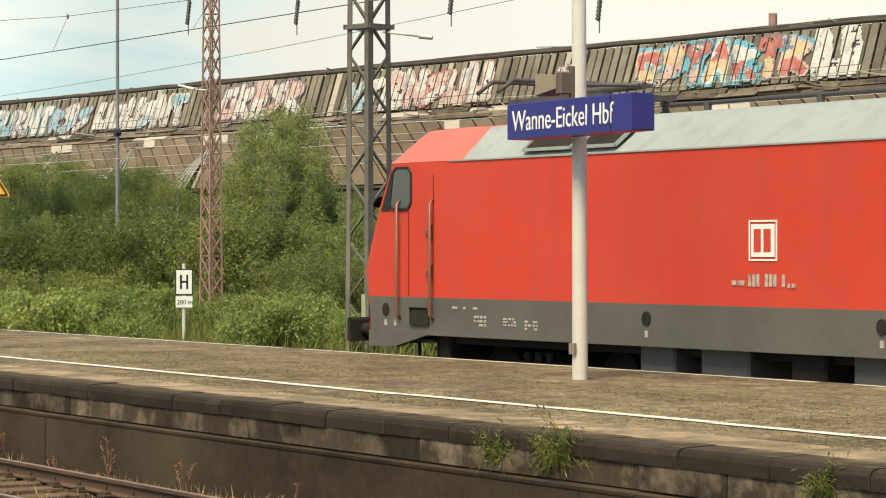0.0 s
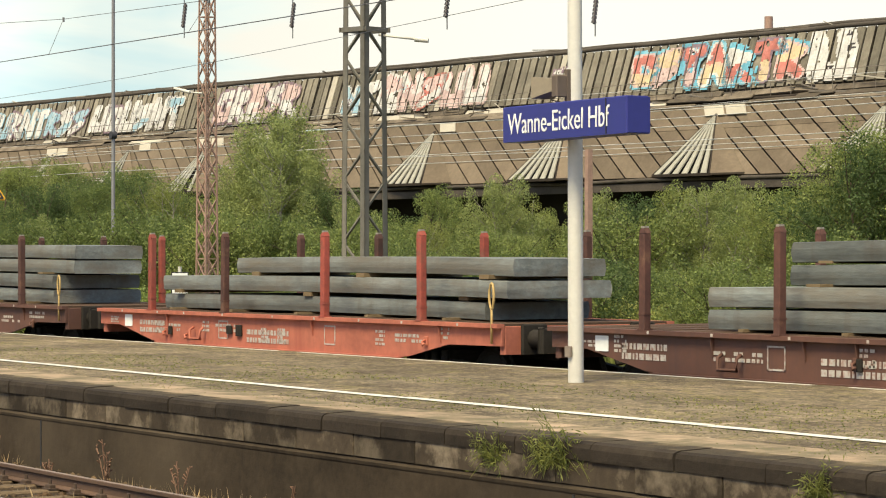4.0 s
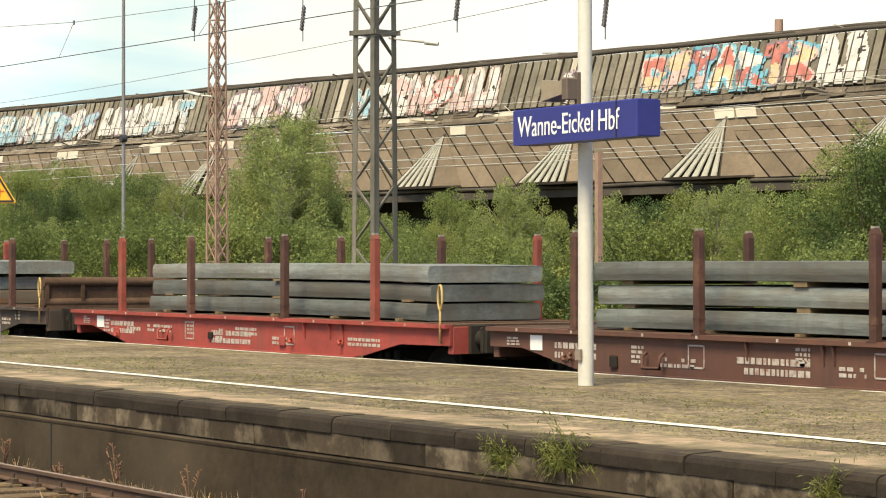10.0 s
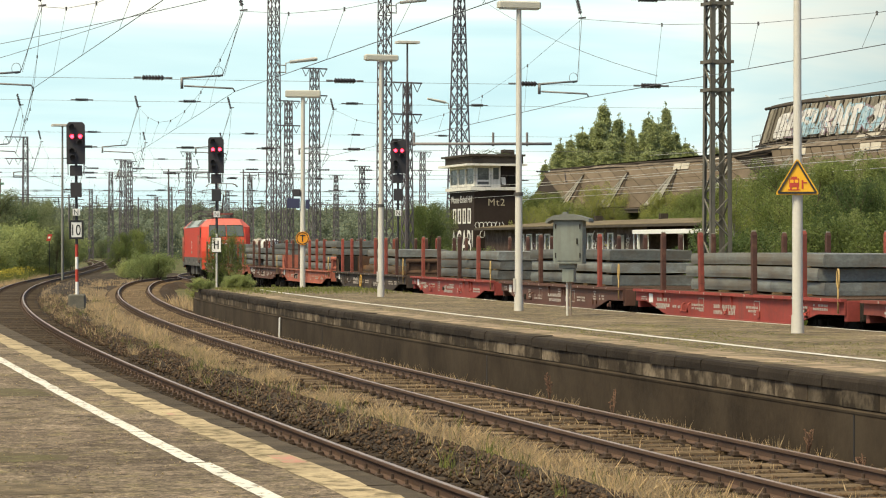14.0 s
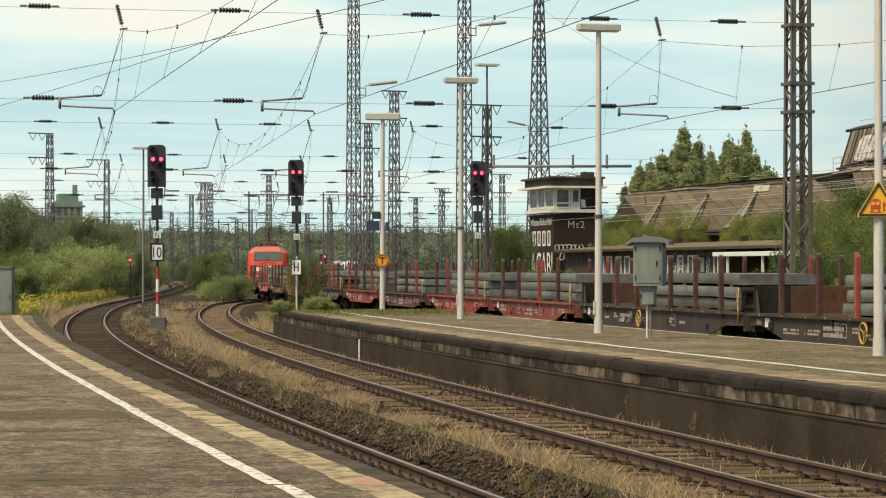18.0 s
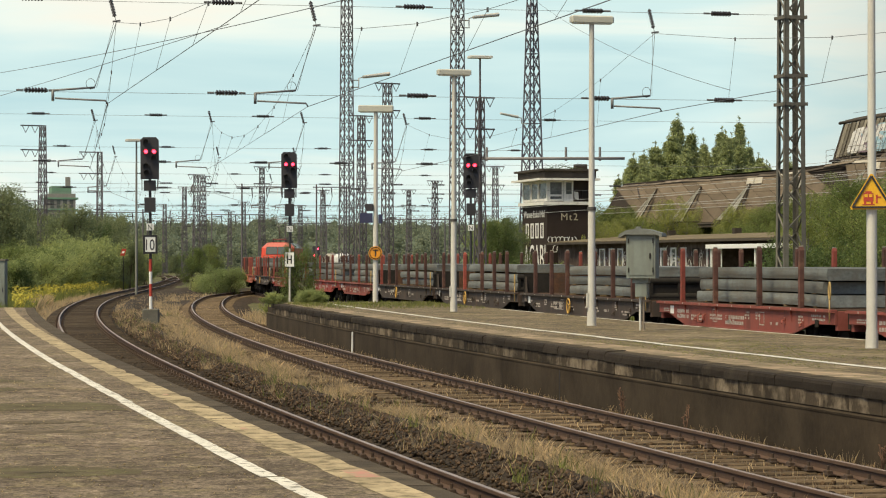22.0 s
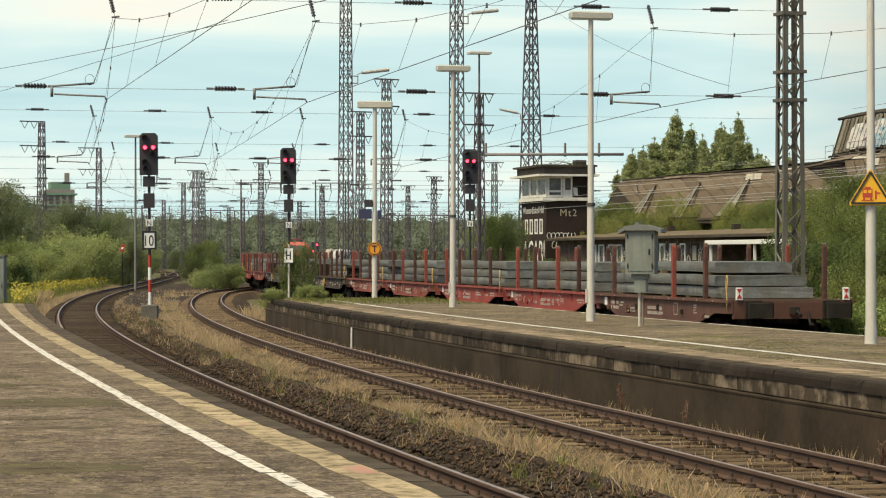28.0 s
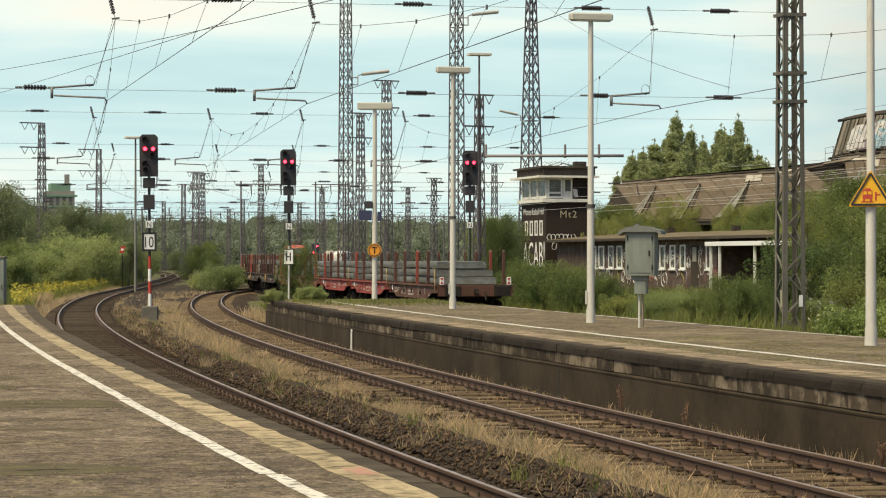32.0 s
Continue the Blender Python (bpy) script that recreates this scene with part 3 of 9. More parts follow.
def near_platform():
    p = thing("platform_2", "platform of worn dark asphalt with a broad white line", "platform", kind="structure")
    us = steps(-6, 84, 0.5)
    bm = B()
    ribbon(bm, us, lambda u: -9.0, lambda u: edge_near(u) - 0.3, 0.76)
    part("platform_surface", bm, NEARASPHALT, p, "dark asphalt with moss")
    bm = B()
    ribbon(bm, us, lambda u: line_near(u) + 0.44 + 0.05 * noise.noise((u * 1.1, 0.0, 8.0)), lambda u: line_near(u) + 0.72 + 0.06 * noise.noise((u * 1.7, 3.0, 8.0)), 0.7628)
    part("edge_strip", bm, mat("worn_yellow_strip", (0.46, 0.365, 0.225), 0.9, var=0.3, big=1.2, fine=16, bump=0.3, other=(0.135, 0.108, 0.062), cover=0.44, edge=0.07, oscale=4.5), p, "worn sandy strip")
    nw = mat("near_white_line", (0.70, 0.66, 0.57), 0.8, var=0.12, big=1.5, fine=20, bump=0.2, other=(0.2, 0.18, 0.14), cover=0.44, edge=0.03, oscale=9)
    for u0, u1, o in ((-6, 17.55, 0.012), (17.62, 20.6, -0.012), (20.64, 27.2, 0.0), (27.24, 36.0, 0.015), (36.0, 84, 0.0)):
        bm = B()
        prev = None
        for u in steps(u0, u1, 0.12):
            e0, e1 = (0.014 * noise.noise((u * 1.3, q, 6.0)) + 0.006 * noise.noise((u * 5.0, q, 2.0)) for q in (0.0, 5.0))
            row = [bm.verts.new((-u, line_near(u) + o - 0.06 + e0, 0.7638)), bm.verts.new((-u, line_near(u) + o + 0.06 + e1, 0.7638))]
            if prev:
                bm.faces.new((prev[0], prev[1], row[1], row[0]))
            prev = row
        part("line_stroke", bm, nw, p)
    # open cracks and the joints of old repairs
    crk = mat("open_crack", (0.03, 0.026, 0.02), 0.95, var=0.3)
    rc = random.Random(5)
    for i in range(46):
        u, y = rc.uniform(13, 40), rc.uniform(-1.2, 2.6)
        if y > line_near(u) - 0.15:
            continue
        L = rc.uniform(0.1, 0.5)
        w = rc.uniform(0.004, 0.016)
        bm = B()
        prev = None
        for k in range(6):
            yy = y - L / 2 + L * k / 5
            uu = u + 0.05 * noise.noise((i * 3.3, k * 0.7, 2.0)) + rc.uniform(-0.01, 0.01)
            ww = w * (0.3 + math.sin(math.pi * (k + 0.5) / 6))
            row = [bm.verts.new((-uu - ww, yy, 0.7635)), bm.verts.new((-uu + ww, yy, 0.7635))]
            if prev:
                bm.faces.new((prev[0], prev[1], row[1], row[0]))
            prev = row
        part("crack", bm, crk, p)
    bm = B()
    prev = None
    for u in us:
        row = [bm.verts.new((-u, edge_near(u) + y, z)) for y, z in ((0.0, 0.74), (0.0, 0.56), (-0.1, 0.54), (-0.1, -0.45))]
        if prev:
            for i in range(3):
                bm.faces.new((prev[i], row[i], row[i + 1], prev[i + 1]))
        prev = row
    part("platform_wall", fix(bm), WALL, p)
    bm = B()
    box(bm, -1.06 / 2 + 0.005, 1.06 / 2 - 0.005, 0, 0.3, 0.0, 0.2, 0.012)
    bm.normal_update()
    # upward faces in a paler stone colour, sides in COPING
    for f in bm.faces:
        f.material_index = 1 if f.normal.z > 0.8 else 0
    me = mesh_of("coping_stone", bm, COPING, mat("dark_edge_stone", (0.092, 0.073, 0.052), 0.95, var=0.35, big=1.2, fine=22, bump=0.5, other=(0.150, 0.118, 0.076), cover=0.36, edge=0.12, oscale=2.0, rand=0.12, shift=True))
    u = -5.0
    while u < 84:
        piece("coping_stone", me, p, Matrix.Translation((-u, edge_near(u) - 0.3, 0.5595 + random.uniform(-0.001, 0.001))) @ Matrix.Rotation(math.atan(-slope_at(edge_near, u)), 4, "Z"))
        u += 1.06
    bm = B()
    prism(bm, [(-9, -0.4), (edge_near(84), -0.4), (edge_near(84), 0.756), (-9, 0.756)], 0, -84.2, -84.0)
    part("end_wall", bm, WALL, p)
    # drifts of moss and pale grit on the asphalt
    grit = mat("pale_grit_drift", (0.20, 0.155, 0.10), 0.95, var=0.4, big=3, fine=24, bump=0.4, other=(0.10, 0.08, 0.053), cover=0.5, edge=0.08, oscale=4.0)
    mossy = mat("moss_drift", (0.15, 0.132, 0.066), 0.95, var=0.4, big=3, fine=24, bump=0.4, other=(0.10, 0.08, 0.05), cover=0.52, edge=0.08, oscale=4.0)
    for i in range(26):
        u = rc.uniform(13.5, 34)
        y = rc.uniform(0.2, 1.0) * line_near(u) - rc.uniform(0.2, 1.6)
        du, dy = rc.uniform(0.15, 0.6), rc.uniform(0.3, 1.1)
        bm = B()
        ring = []
        for k in range(22):
            q = 2 * math.pi * k / 22
            r = 1 + 0.5 * noise.noise((math.cos(q) * 1.5 + i, math.sin(q) * 1.5, i * 1.7)) + 0.12 * rc.uniform(-1, 1)
            ring.append(bm.verts.new((-u + du * r * math.cos(q), min(y + dy * r * math.sin(q), line_near(u) - 0.12), 0.762 + 0.00005 * i)))
        bm.faces.new(ring)
        part("surface_drift", bm, grit if i % 2 else mossy, p)
    # red paint marks on the edge strip
    for u, w in ((17.4, 0.40), (22.6, 0.14), (28.6, 0.15)):
        bm = B()
        ribbon(bm, steps(u, u + w * 1.6, 0.2), lambda q: line_near(q) + 0.54, lambda q: line_near(q) + 0.54 + w * 0.4, 0.7643)
        part("paint_mark", bm, mat("faded_red_paint", (0.52, 0.20, 0.16), 0.8, other=(0.34, 0.25, 0.15), cover=0.55, oscale=8), p, "faded red paint mark")
    return p


near_platform()

# ---- the freight train ----
LOCORED = mat("traffic_red_paint", (0.57, 0.040, 0.016), 0.62, var=0.13, big=0.5, fine=9, bump=0.05, other=(0.50, 0.060, 0.030), cover=0.45, edge=0.2, oscale=0.7, streak=(0.44, 0.05, 0.025))
# cab roof: the body's red, lightened to hold the sky's reflection
LOCOSKYRED = mat("sky_paled_red_roof", (0.56, 0.135, 0.10), 0.55, var=0.12, big=0.6, fine=9, bump=0.05)
LOCOGREY = mat("light_grey_roof_paint", (0.31, 0.345, 0.335), 0.55, var=0.12, big=0.8, fine=9, bump=0.05, streak=(0.25, 0.265, 0.25))
SKIRT = mat("dirty_grey_skirt", (0.105, 0.10, 0.088), 0.7, var=0.18, big=0.8, fine=10, bump=0.08)
UNDER = mat("brake_dust_black", (0.030, 0.026, 0.022), 0.85, var=0.3, big=2, fine=14, bump=0.3)
# GLASS: the reflected sky is mixed into the base colour as grey
GLASS = mat("reflection_grey_glass", (0.085, 0.10, 0.095), 0.05, var=0.05, bump=0)
RUBBER = mat("black_rubber", (0.015, 0.015, 0.015), 0.7, var=0.1, bump=0)
STEELBAR = mat("worn_handrail", (0.30, 0.13, 0.09), 0.5, metal=0.4, var=0.15)
HEADLAMP = mat("lamp_glass", (0.55, 0.55, 0.5), 0.12, var=0.1, bump=0)
PANTRED = mat("pantograph_red", (0.22, 0.06, 0.05), 0.6, var=0.2)
PANTGREY = mat("pantograph_dark", (0.07, 0.06, 0.06), 0.6, var=0.2)
WAGONS = {
    "brown": mat("brown_wagon_paint", (0.115, 0.05, 0.034), 0.75, var=0.22, big=0.9, fine=10, bump=0.12, streak=(0.07, 0.035, 0.028)),
    "salmon": mat("faded_red_wagon_paint", (0.42, 0.130, 0.082), 0.78, var=0.24, big=0.9, fine=10, bump=0.12, streak=(0.30, 0.085, 0.055)),
    "red": mat("red_wagon_paint", (0.31, 0.052, 0.040), 0.75, var=0.25, big=0.9, fine=10, bump=0.12, streak=(0.19, 0.050, 0.040)),
    "maroon": mat("dull_red_wagon_paint", (0.25, 0.062, 0.045), 0.75, var=0.2, big=0.9, fine=10, bump=0.12, streak=(0.10, 0.035, 0.028)),
    "black": mat("sooty_wagon_paint", (0.050, 0.036, 0.028), 0.8, var=0.25, big=0.9, fine=10, bump=0.15, streak=(0.085, 0.05, 0.035)),
}
POSTRED = mat("red_stanchion_paint", (0.275, 0.056, 0.038), 0.75, var=0.3, big=2.5, fine=12, bump=0.2, streak=(0.15, 0.05, 0.035), other=(0.14, 0.055, 0.036), cover=0.40, edge=0.08, oscale=3.5, rand=0.2, shift=True)
POSTBROWN = mat("brown_stanchion_paint", (0.085, 0.035, 0.026), 0.8, var=0.35, big=2.5, fine=12, bump=0.2, other=(0.13, 0.065, 0.04), cover=0.38, edge=0.08, oscale=3.5, rand=0.25, shift=True)
DECK = mat("dirty_deck_boards", (0.10, 0.062, 0.042), 0.9, var=0.3, big=1.5, fine=14, bump=0.3)
SLAB = mat("blue_grey_steel_slab", (0.172, 0.188, 0.182), 0.7, metal=0.1, var=0.38, big=1.6, fine=14, bump=0.35, other=(0.115, 0.096, 0.072), cover=0.42, edge=0.14, oscale=1.7, rand=0.34, stretch=(0.3, 1, 1.6), streak=(0.11, 0.10, 0.085), shift=True)
SLABRUST = mat("rusted_steel_slab", (0.19, 0.095, 0.042), 0.85, var=0.35, big=1.3, fine=9, bump=0.2, other=(0.115, 0.092, 0.070), cover=0.55, edge=0.1, oscale=1.6, stretch=(0.5, 1, 1.6))
ENDRUST = mat("rusty_end_wall", (0.135, 0.068, 0.040), 0.85, var=0.35, big=2.0, fine=12, bump=0.3, other=(0.075, 0.050, 0.036), cover=0.45, edge=0.1, oscale=2.5)
TIMBER = mat("packing_timber", (0.20, 0.145, 0.085), 0.85, var=0.2, bump=0.3)
LOOP = mat("pale_yellow_rod", (0.50, 0.34, 0.13), 0.6, var=0.2)
MARK = mat("white_stencil", (0.46, 0.42, 0.38), 0.8, var=0.2, big=6, fine=30, bump=0, other=(0.25, 0.12, 0.09), cover=0.42, edge=0.1, oscale=14)
PAPER = mat("white_paper_label", (0.75, 0.75, 0.74), 0.6, var=0.05, bump=0)


def text_bars(bm, x, z, w, h, rows, y, dens=0.8):
    """Rows of short bars where small stencilled writing stands."""
    rh = h / rows
    for r in range(rows):
        q = x
        while q < x + w - 0.02:
            d = random.uniform(0.03, 0.13)
            if random.random() < dens:
                box(bm, q, min(q + d, x + w), y - 0.004, y, z + h - (r + 1) * rh, z + h - (r + 1) * rh + rh * 0.62)
            q += d + 0.03


def disc(bm, x, y, z, r, d, n=16, mi=0):
    tube(bm, (x, y, z), (x, y + d, z), r, r, n, mi)


def wheel_mesh(s):
    """Tread and flange turned in one piece."""
    bm = B()
    n = 20
    rings = []
    for y, r in ((0.66, 0.10), (0.68, 0.47), (0.69, 0.49), (0.715, 0.49), (0.725, 0.46), (0.80, 0.455), (0.80, 0.40), (0.77, 0.36), (0.79, 0.10)):
        rings.append([bm.verts.new((r * math.cos(2 * math.pi * k / n), s * y, 0.46 + r * math.sin(2 * math.pi * k / n))) for k in range(n)])
    for a, b in zip(rings, rings[1:]):
        for k in range(n):
            bm.faces.new((a[k], a[(k + 1) % n], b[(k + 1) % n], b[k]))
    bm.faces.new(rings[0])
    bm.faces.new(rings[-1])
    return mesh_of("wheel", fix(bm), UNDER)


WHEELS = [wheel_mesh(-1), wheel_mesh(1)]
bm = B()
tube(bm, (0, -0.9, 0.46), (0, 0.9, 0.46), 0.08, 0.08, 8)
AXLE = mesh_of("axle", bm, UNDER)


def wheelset(parent, x):
    for w in WHEELS:
        piece("wheel", w, parent, Matrix.Translation((x, 0, 0)))
    piece("axle", AXLE, parent, Matrix.Translation((x, 0, 0)))


def bogie(parent, x, wb=1.8, loco=False):
    bm = B()
    for s in (-1, 1):
        y = s * 1.02
        prism(bm, [(x - wb / 2 - 0.45, 0.42), (x - wb / 2 - 0.45, 0.62), (x - wb / 4, 0.74), (x + wb / 4, 0.74), (x + wb / 2 + 0.45, 0.62), (x + wb / 2 + 0.45, 0.42), (x + wb / 4, 0.5), (x - wb / 4, 0.5)], 1, y - 0.06, y + 0.06)
        for a in (-wb / 2, wb / 2):
            box(bm, x + a - 0.16, x + a + 0.16, y - 0.14 if s < 0 else y, y if s < 0 else y + 0.14, 0.34, 0.62, 0.03)
        for a in (-0.25, 0, 0.25):
            tube(bm, (x + a, y - 0.1 * (s < 0), 0.5), (x + a, y - 0.1 * (s < 0), 0.86), 0.06, 0.06, 8)
    box(bm, x - 0.3, x + 0.3, -1.0, 1.0, 0.55, 0.86)
    fix(bm)
    b = part("bogie", bm, UNDER, parent)
    for a in (-wb / 2, wb / 2):
        wheelset(b, x + a)
    return b


def buffer_pair(parent, x, s, z=1.06):
    for y in (-0.875, 0.875):
        bm = B()
        box(bm, min(x, x + s * 0.06), max(x, x + s * 0.06), y - 0.2, y + 0.2, z - 0.2, z + 0.2, 0.02)
        tube(bm, (x, y, z), (x + s * 0.36, y, z), 0.13, 0.12, 12)
        tube(bm, (x + s * 0.3, y, z), (x + s * 0.52, y, z), 0.09, 0.09, 12)
        box(bm, min(x + s * 0.52, x + s * 0.57), max(x + s * 0.52, x + s * 0.57), y - 0.29, y + 0.29, z - 0.17, z + 0.17, 0.03)
        part("buffer", bm, UNDER, parent)
    bm = B()
    box(bm, min(x, x + s * 0.35), max(x, x + s * 0.35), -0.06, 0.06, z - 0.1, z + 0.06)
    path_tube(bm, [(x + s * 0.2, 0, z), (x + s * 0.5, 0, z - 0.08), (x + s * 0.62, 0, z - 0.12)], 0.035)
    path_tube(bm, [(x, 0.35, z - 0.05), (x + s * 0.2, 0.35, z - 0.35), (x + s * 0.5, 0.3, z - 0.3)], 0.03)
    part("coupling", bm, UNDER, parent)


def locomotive():
    t = thing("locomotive", "red electric locomotive with grey skirt and light grey roof, dusty", "locomotive")
    lv = [(1.05, 8.66, 8.78, 1.10), (1.42, 8.72, 8.84, 1.10), (1.44, 8.73, 9.17, 1.10), (1.62, 8.75, 9.22, 1.11), (1.92, 8.80, 9.28, 1.12), (2.74, 8.45, 8.93, 1.08), (3.37, 8.10, 8.52, 1.04)]
    W = 1.45

    def ring(bm, z, e, f, yf, w):
        return [bm.verts.new(p) for p in ((-e, -w, z), (e, -w, z), (f, -yf, z), (f, yf, z), (e, w, z), (-e, w, z), (-f, yf, z), (-f, -yf, z))]
    bm = B()
    rs = [ring(bm, z, e, f, yf, W) for z, e, f, yf in lv]
    for a, b in zip(rs, rs[1:]):
        for i in range(8):
            bm.faces.new((a[i], a[(i + 1) % 8], b[(i + 1) % 8], b[i]))
    bm.faces.new(rs[0][::-1])
    bm.faces.new(rs[-1])
    bmesh.ops.bevel(bm, geom=[e for e in bm.edges if abs(e.verts[0].co.z - e.verts[1].co.z) > 0.05], offset=0.06, segments=3, affect="EDGES")
    part("body", fix(bm), LOCORED, t)
    # lower ends, nose aprons
    for s in (-1, 1):
        bm = B()
        prism(bm, [(s * 7.0, 1.07), (s * 8.0, 0.86), (s * 8.72, 0.84), (s * 8.72, 1.07)], 1, -1.45, -1.36)
        part("apron", fix(bm), SKIRT, t)
        bm = B()
        prism(bm, [(s * 7.0, 1.07), (s * 8.0, 0.86), (s * 8.72, 0.84), (s * 8.72, 1.07)], 1, 1.36, 1.45)
        part("apron", fix(bm), SKIRT, t)
        bm = B()
        prism(bm, [(s * 8.70, -1.44), (s * 9.15, -1.10), (s * 9.06, -1.04), (s * 8.70, -1.3)], 2, 0.84, 1.44)
        part("nose_corner", fix(bm), LOCORED, t)
        bm = B()
        prism(bm, [(s * 8.70, 1.44), (s * 9.15, 1.10), (s * 9.06, 1.04), (s * 8.70, 1.3)], 2, 0.84, 1.44)
        part("nose_corner", fix(bm), LOCORED, t)
        bm = B()
        box(bm, min(s * 8.86, s * 9.08), max(s * 8.86, s * 9.08), -1.03, 1.03, 0.86, 1.41, 0.03)
        part("buffer_beam", bm, UNDER, t)
        buffer_pair(t, s * 9.26, s, 1.04)
    for y in (-1.452, 1.452):
        bm = B()
        prism(bm, [(-8.64, 1.03), (8.64, 1.03), (8.71, 1.54), (-8.71, 1.54)], 1, min(y, y * 0.998), max(y, y * 0.998) + 0.002)
        part("skirt", fix(bm), SKIRT, t)
    # roof: grey middle, cab ends painted paler red for reflected sky, sloping shoulders
    for x0, x1, m_, nm in ((-6.3, 6.3, LOCOGREY, "roof"), (-8.1, -6.3, LOCOSKYRED, "cab_roof"), (6.3, 8.1, LOCOSKYRED, "cab_roof")):
        bm = B()
        xa, xb = (x0, x1)
        ta = xa + (0.25 if xa < -8 else 0)
        tb = xb - (0.25 if xb > 8 else 0)
        lo = [(xa, -W, 3.374), (xb, -W, 3.374), (xb, W, 3.374), (xa, W, 3.374)]
        hi = [(ta, -0.98, 3.82), (tb, -0.98, 3.82), (tb, 0.98, 3.82), (ta, 0.98, 3.82)]
        tp = [(ta, -0.5, 3.88), (tb, -0.5, 3.88), (tb, 0.5, 3.88), (ta, 0.5, 3.88)]
        L, H, T = ([bm.verts.new(p) for p in q] for q in (lo, hi, tp))
        for i in range(4):
            j = (i + 1) % 4
            bm.faces.new((L[i], L[j], H[j], H[i]))
            bm.faces.new((H[i], H[j], T[j], T[i]))
        bm.faces.new(T)
        bm.faces.new(L[::-1])
        part(nm, fix(bm), m_, t)
    for s in (-1, 1):   # brow over the windscreen
        bm = B()
        ps = [(8.1, -W, 3.374), (8.52, -1.04, 3.374), (8.52, 1.04, 3.374), (8.1, W, 3.374), (7.85, -0.98, 3.82), (8.22, -0.82, 3.80), (8.22, 0.82, 3.80), (7.85, 0.98, 3.82)]
        v = [bm.verts.new((s * x, y, z)) for x, y, z in ps]
        for f in ((0, 1, 5, 4), (1, 2, 6, 5), (2, 3, 7, 6), (4, 5, 6, 7)):
            bm.faces.new([v[i] for i in f])
        part("cab_roof", fix(bm), LOCOSKYRED, t)
    for y in (-1.456, 1.456):
        bm = B()
        box(bm, -6.6, 6.6, y - 0.008, y + 0.008, 3.36, 3.38)
        part("gutter", bm, LOCOGREY, t)
        # round vents and step pockets in the skirt
        for x in (-8.25, -2.2, 2.0, 8.05):
            bm = B()
            disc(bm, x, y - 0.006, 1.36, 0.09, 0.012, 14)
            part("vent", bm, UNDER, t)
        for x in (-7.35, 7.05):
            bm = B()
            box(bm, x - 0.24, x + 0.24, y - 0.006, y + 0.006, 1.16, 1.40, 0.03)
            part("step_pocket", bm, UNDER, t)
            bm = B()
            for z in (0.95, 0.72):
                box(bm, x - 0.25, x + 0.25, y * 0.9 - 0.08, y * 0.9 + 0.08, z - 0.02, z + 0.02)
            box(bm, x - 0.26, x - 0.23, y * 0.9 - 0.02, y * 0.9 + 0.02, 0.7, 1.06)
            box(bm, x + 0.23, x + 0.26, y * 0.9 - 0.02, y * 0.9 + 0.02, 0.7, 1.06)
            part("steps", bm, UNDER, t)
            for q in (x - 0.52, x + 0.34):
                bm = B()
                yy = y + (0.06 if y > 0 else -0.06)
                path_tube(bm, [(q, y, 2.86), (q, yy, 2.80), (q, yy, 1.30), (q, y, 1.24)], 0.022)
                part("handrail", bm, STEELBAR, t)
            bm = B()
            for z in (2.42, 1.88):
                box(bm, x + 0.16, x + 0.30, y - 0.03, y + 0.03, z - 0.02, z + 0.02)
                box(bm, x + 0.28, x + 0.32, y - 0.03, y + 0.03, z - 0.1, z + 0.1)
            part("door_handle", bm, STEELBAR, t)
            # door outline
            bm = B()
            for q in (x - 0.30, x + 0.34):
                box(bm, q - 0.006, q + 0.006, y - 0.003, y + 0.003, 1.56, 3.2)
            part("door_seam", bm, mat("seam_dark_red", (0.2, 0.02, 0.012), 0.7), t)
        for s in (-1, 1):
            bm = B()
            prism(bm, [(s * 7.60, 2.84), (s * 7.68, 2.76), (s * 8.06, 2.76), (s * 8.11, 2.82), (s * 8.03, 3.24), (s * 7.96, 3.29), (s * 7.68, 3.29), (s * 7.60, 3.21)], 1, y - 0.004, y + 0.004)
            w = part("side_window", fix(bm), GLASS, t)
            bm = B()
            fr = [(s * 7.58, 2.83), (s * 7.67, 2.74), (s * 8.07, 2.74), (s * 8.13, 2.82), (s * 8.05, 3.25), (s * 7.97, 3.31), (s * 7.67, 3.31), (s * 7.58, 3.22)]
            for a, b in zip(fr, fr[1:] + fr[:1]):
                rod(bm, (a[0], y, a[1]), (b[0], y, b[1]), 0.02)
            part("window_frame", bm, RUBBER, w)
            bm = B()
            prism(bm, [(s * 8.14, 2.72), (s * 8.38, 2.72), (s * 8.09, 3.28)], 1, y - 0.003, y + 0.003)
            part("black_corner", fix(bm), RUBBER, w)
        # grilles on the roof shoulder
        sgn = -1 if y < 0 else 1
        for x0, x1 in ((-4.85, -3.8), (-3.62, -2.85), (5.0, 6.1)):
            bm = B()
            v = [(x0, sgn * 1.40, 3.43), (x1, sgn * 1.40, 3.43), (x1 + 0.12, sgn * 1.07, 3.76), (x0 + 0.12, sgn * 1.07, 3.76)]
            q = [bm.verts.new((a, b * 1.01 + sgn * 0.012, c + 0.012)) for a, b, c in v]
            bm.faces.new(q)
            r_ = bmesh.ops.extrude_face_region(bm, geom=bm.faces[:])
            for g in r_["geom"]:
                if isinstance(g, bmesh.types.BMVert):
                    g.co += Vector((0, sgn * 0.02, 0.02))
            gr = part("roof_grille", fix(bm), UNDER, t)
            bm = B()
            for a, b in zip(v, v[1:] + v[:1]):
                rod(bm, (a[0], a[1] * 1.01 + sgn * 0.03, a[2] + 0.03), (b[0], b[1] * 1.01 + sgn * 0.03, b[2] + 0.03), 0.03)
            part("grille_frame", bm, LOCOGREY, gr)
        # badge and stencils
        bm = B()
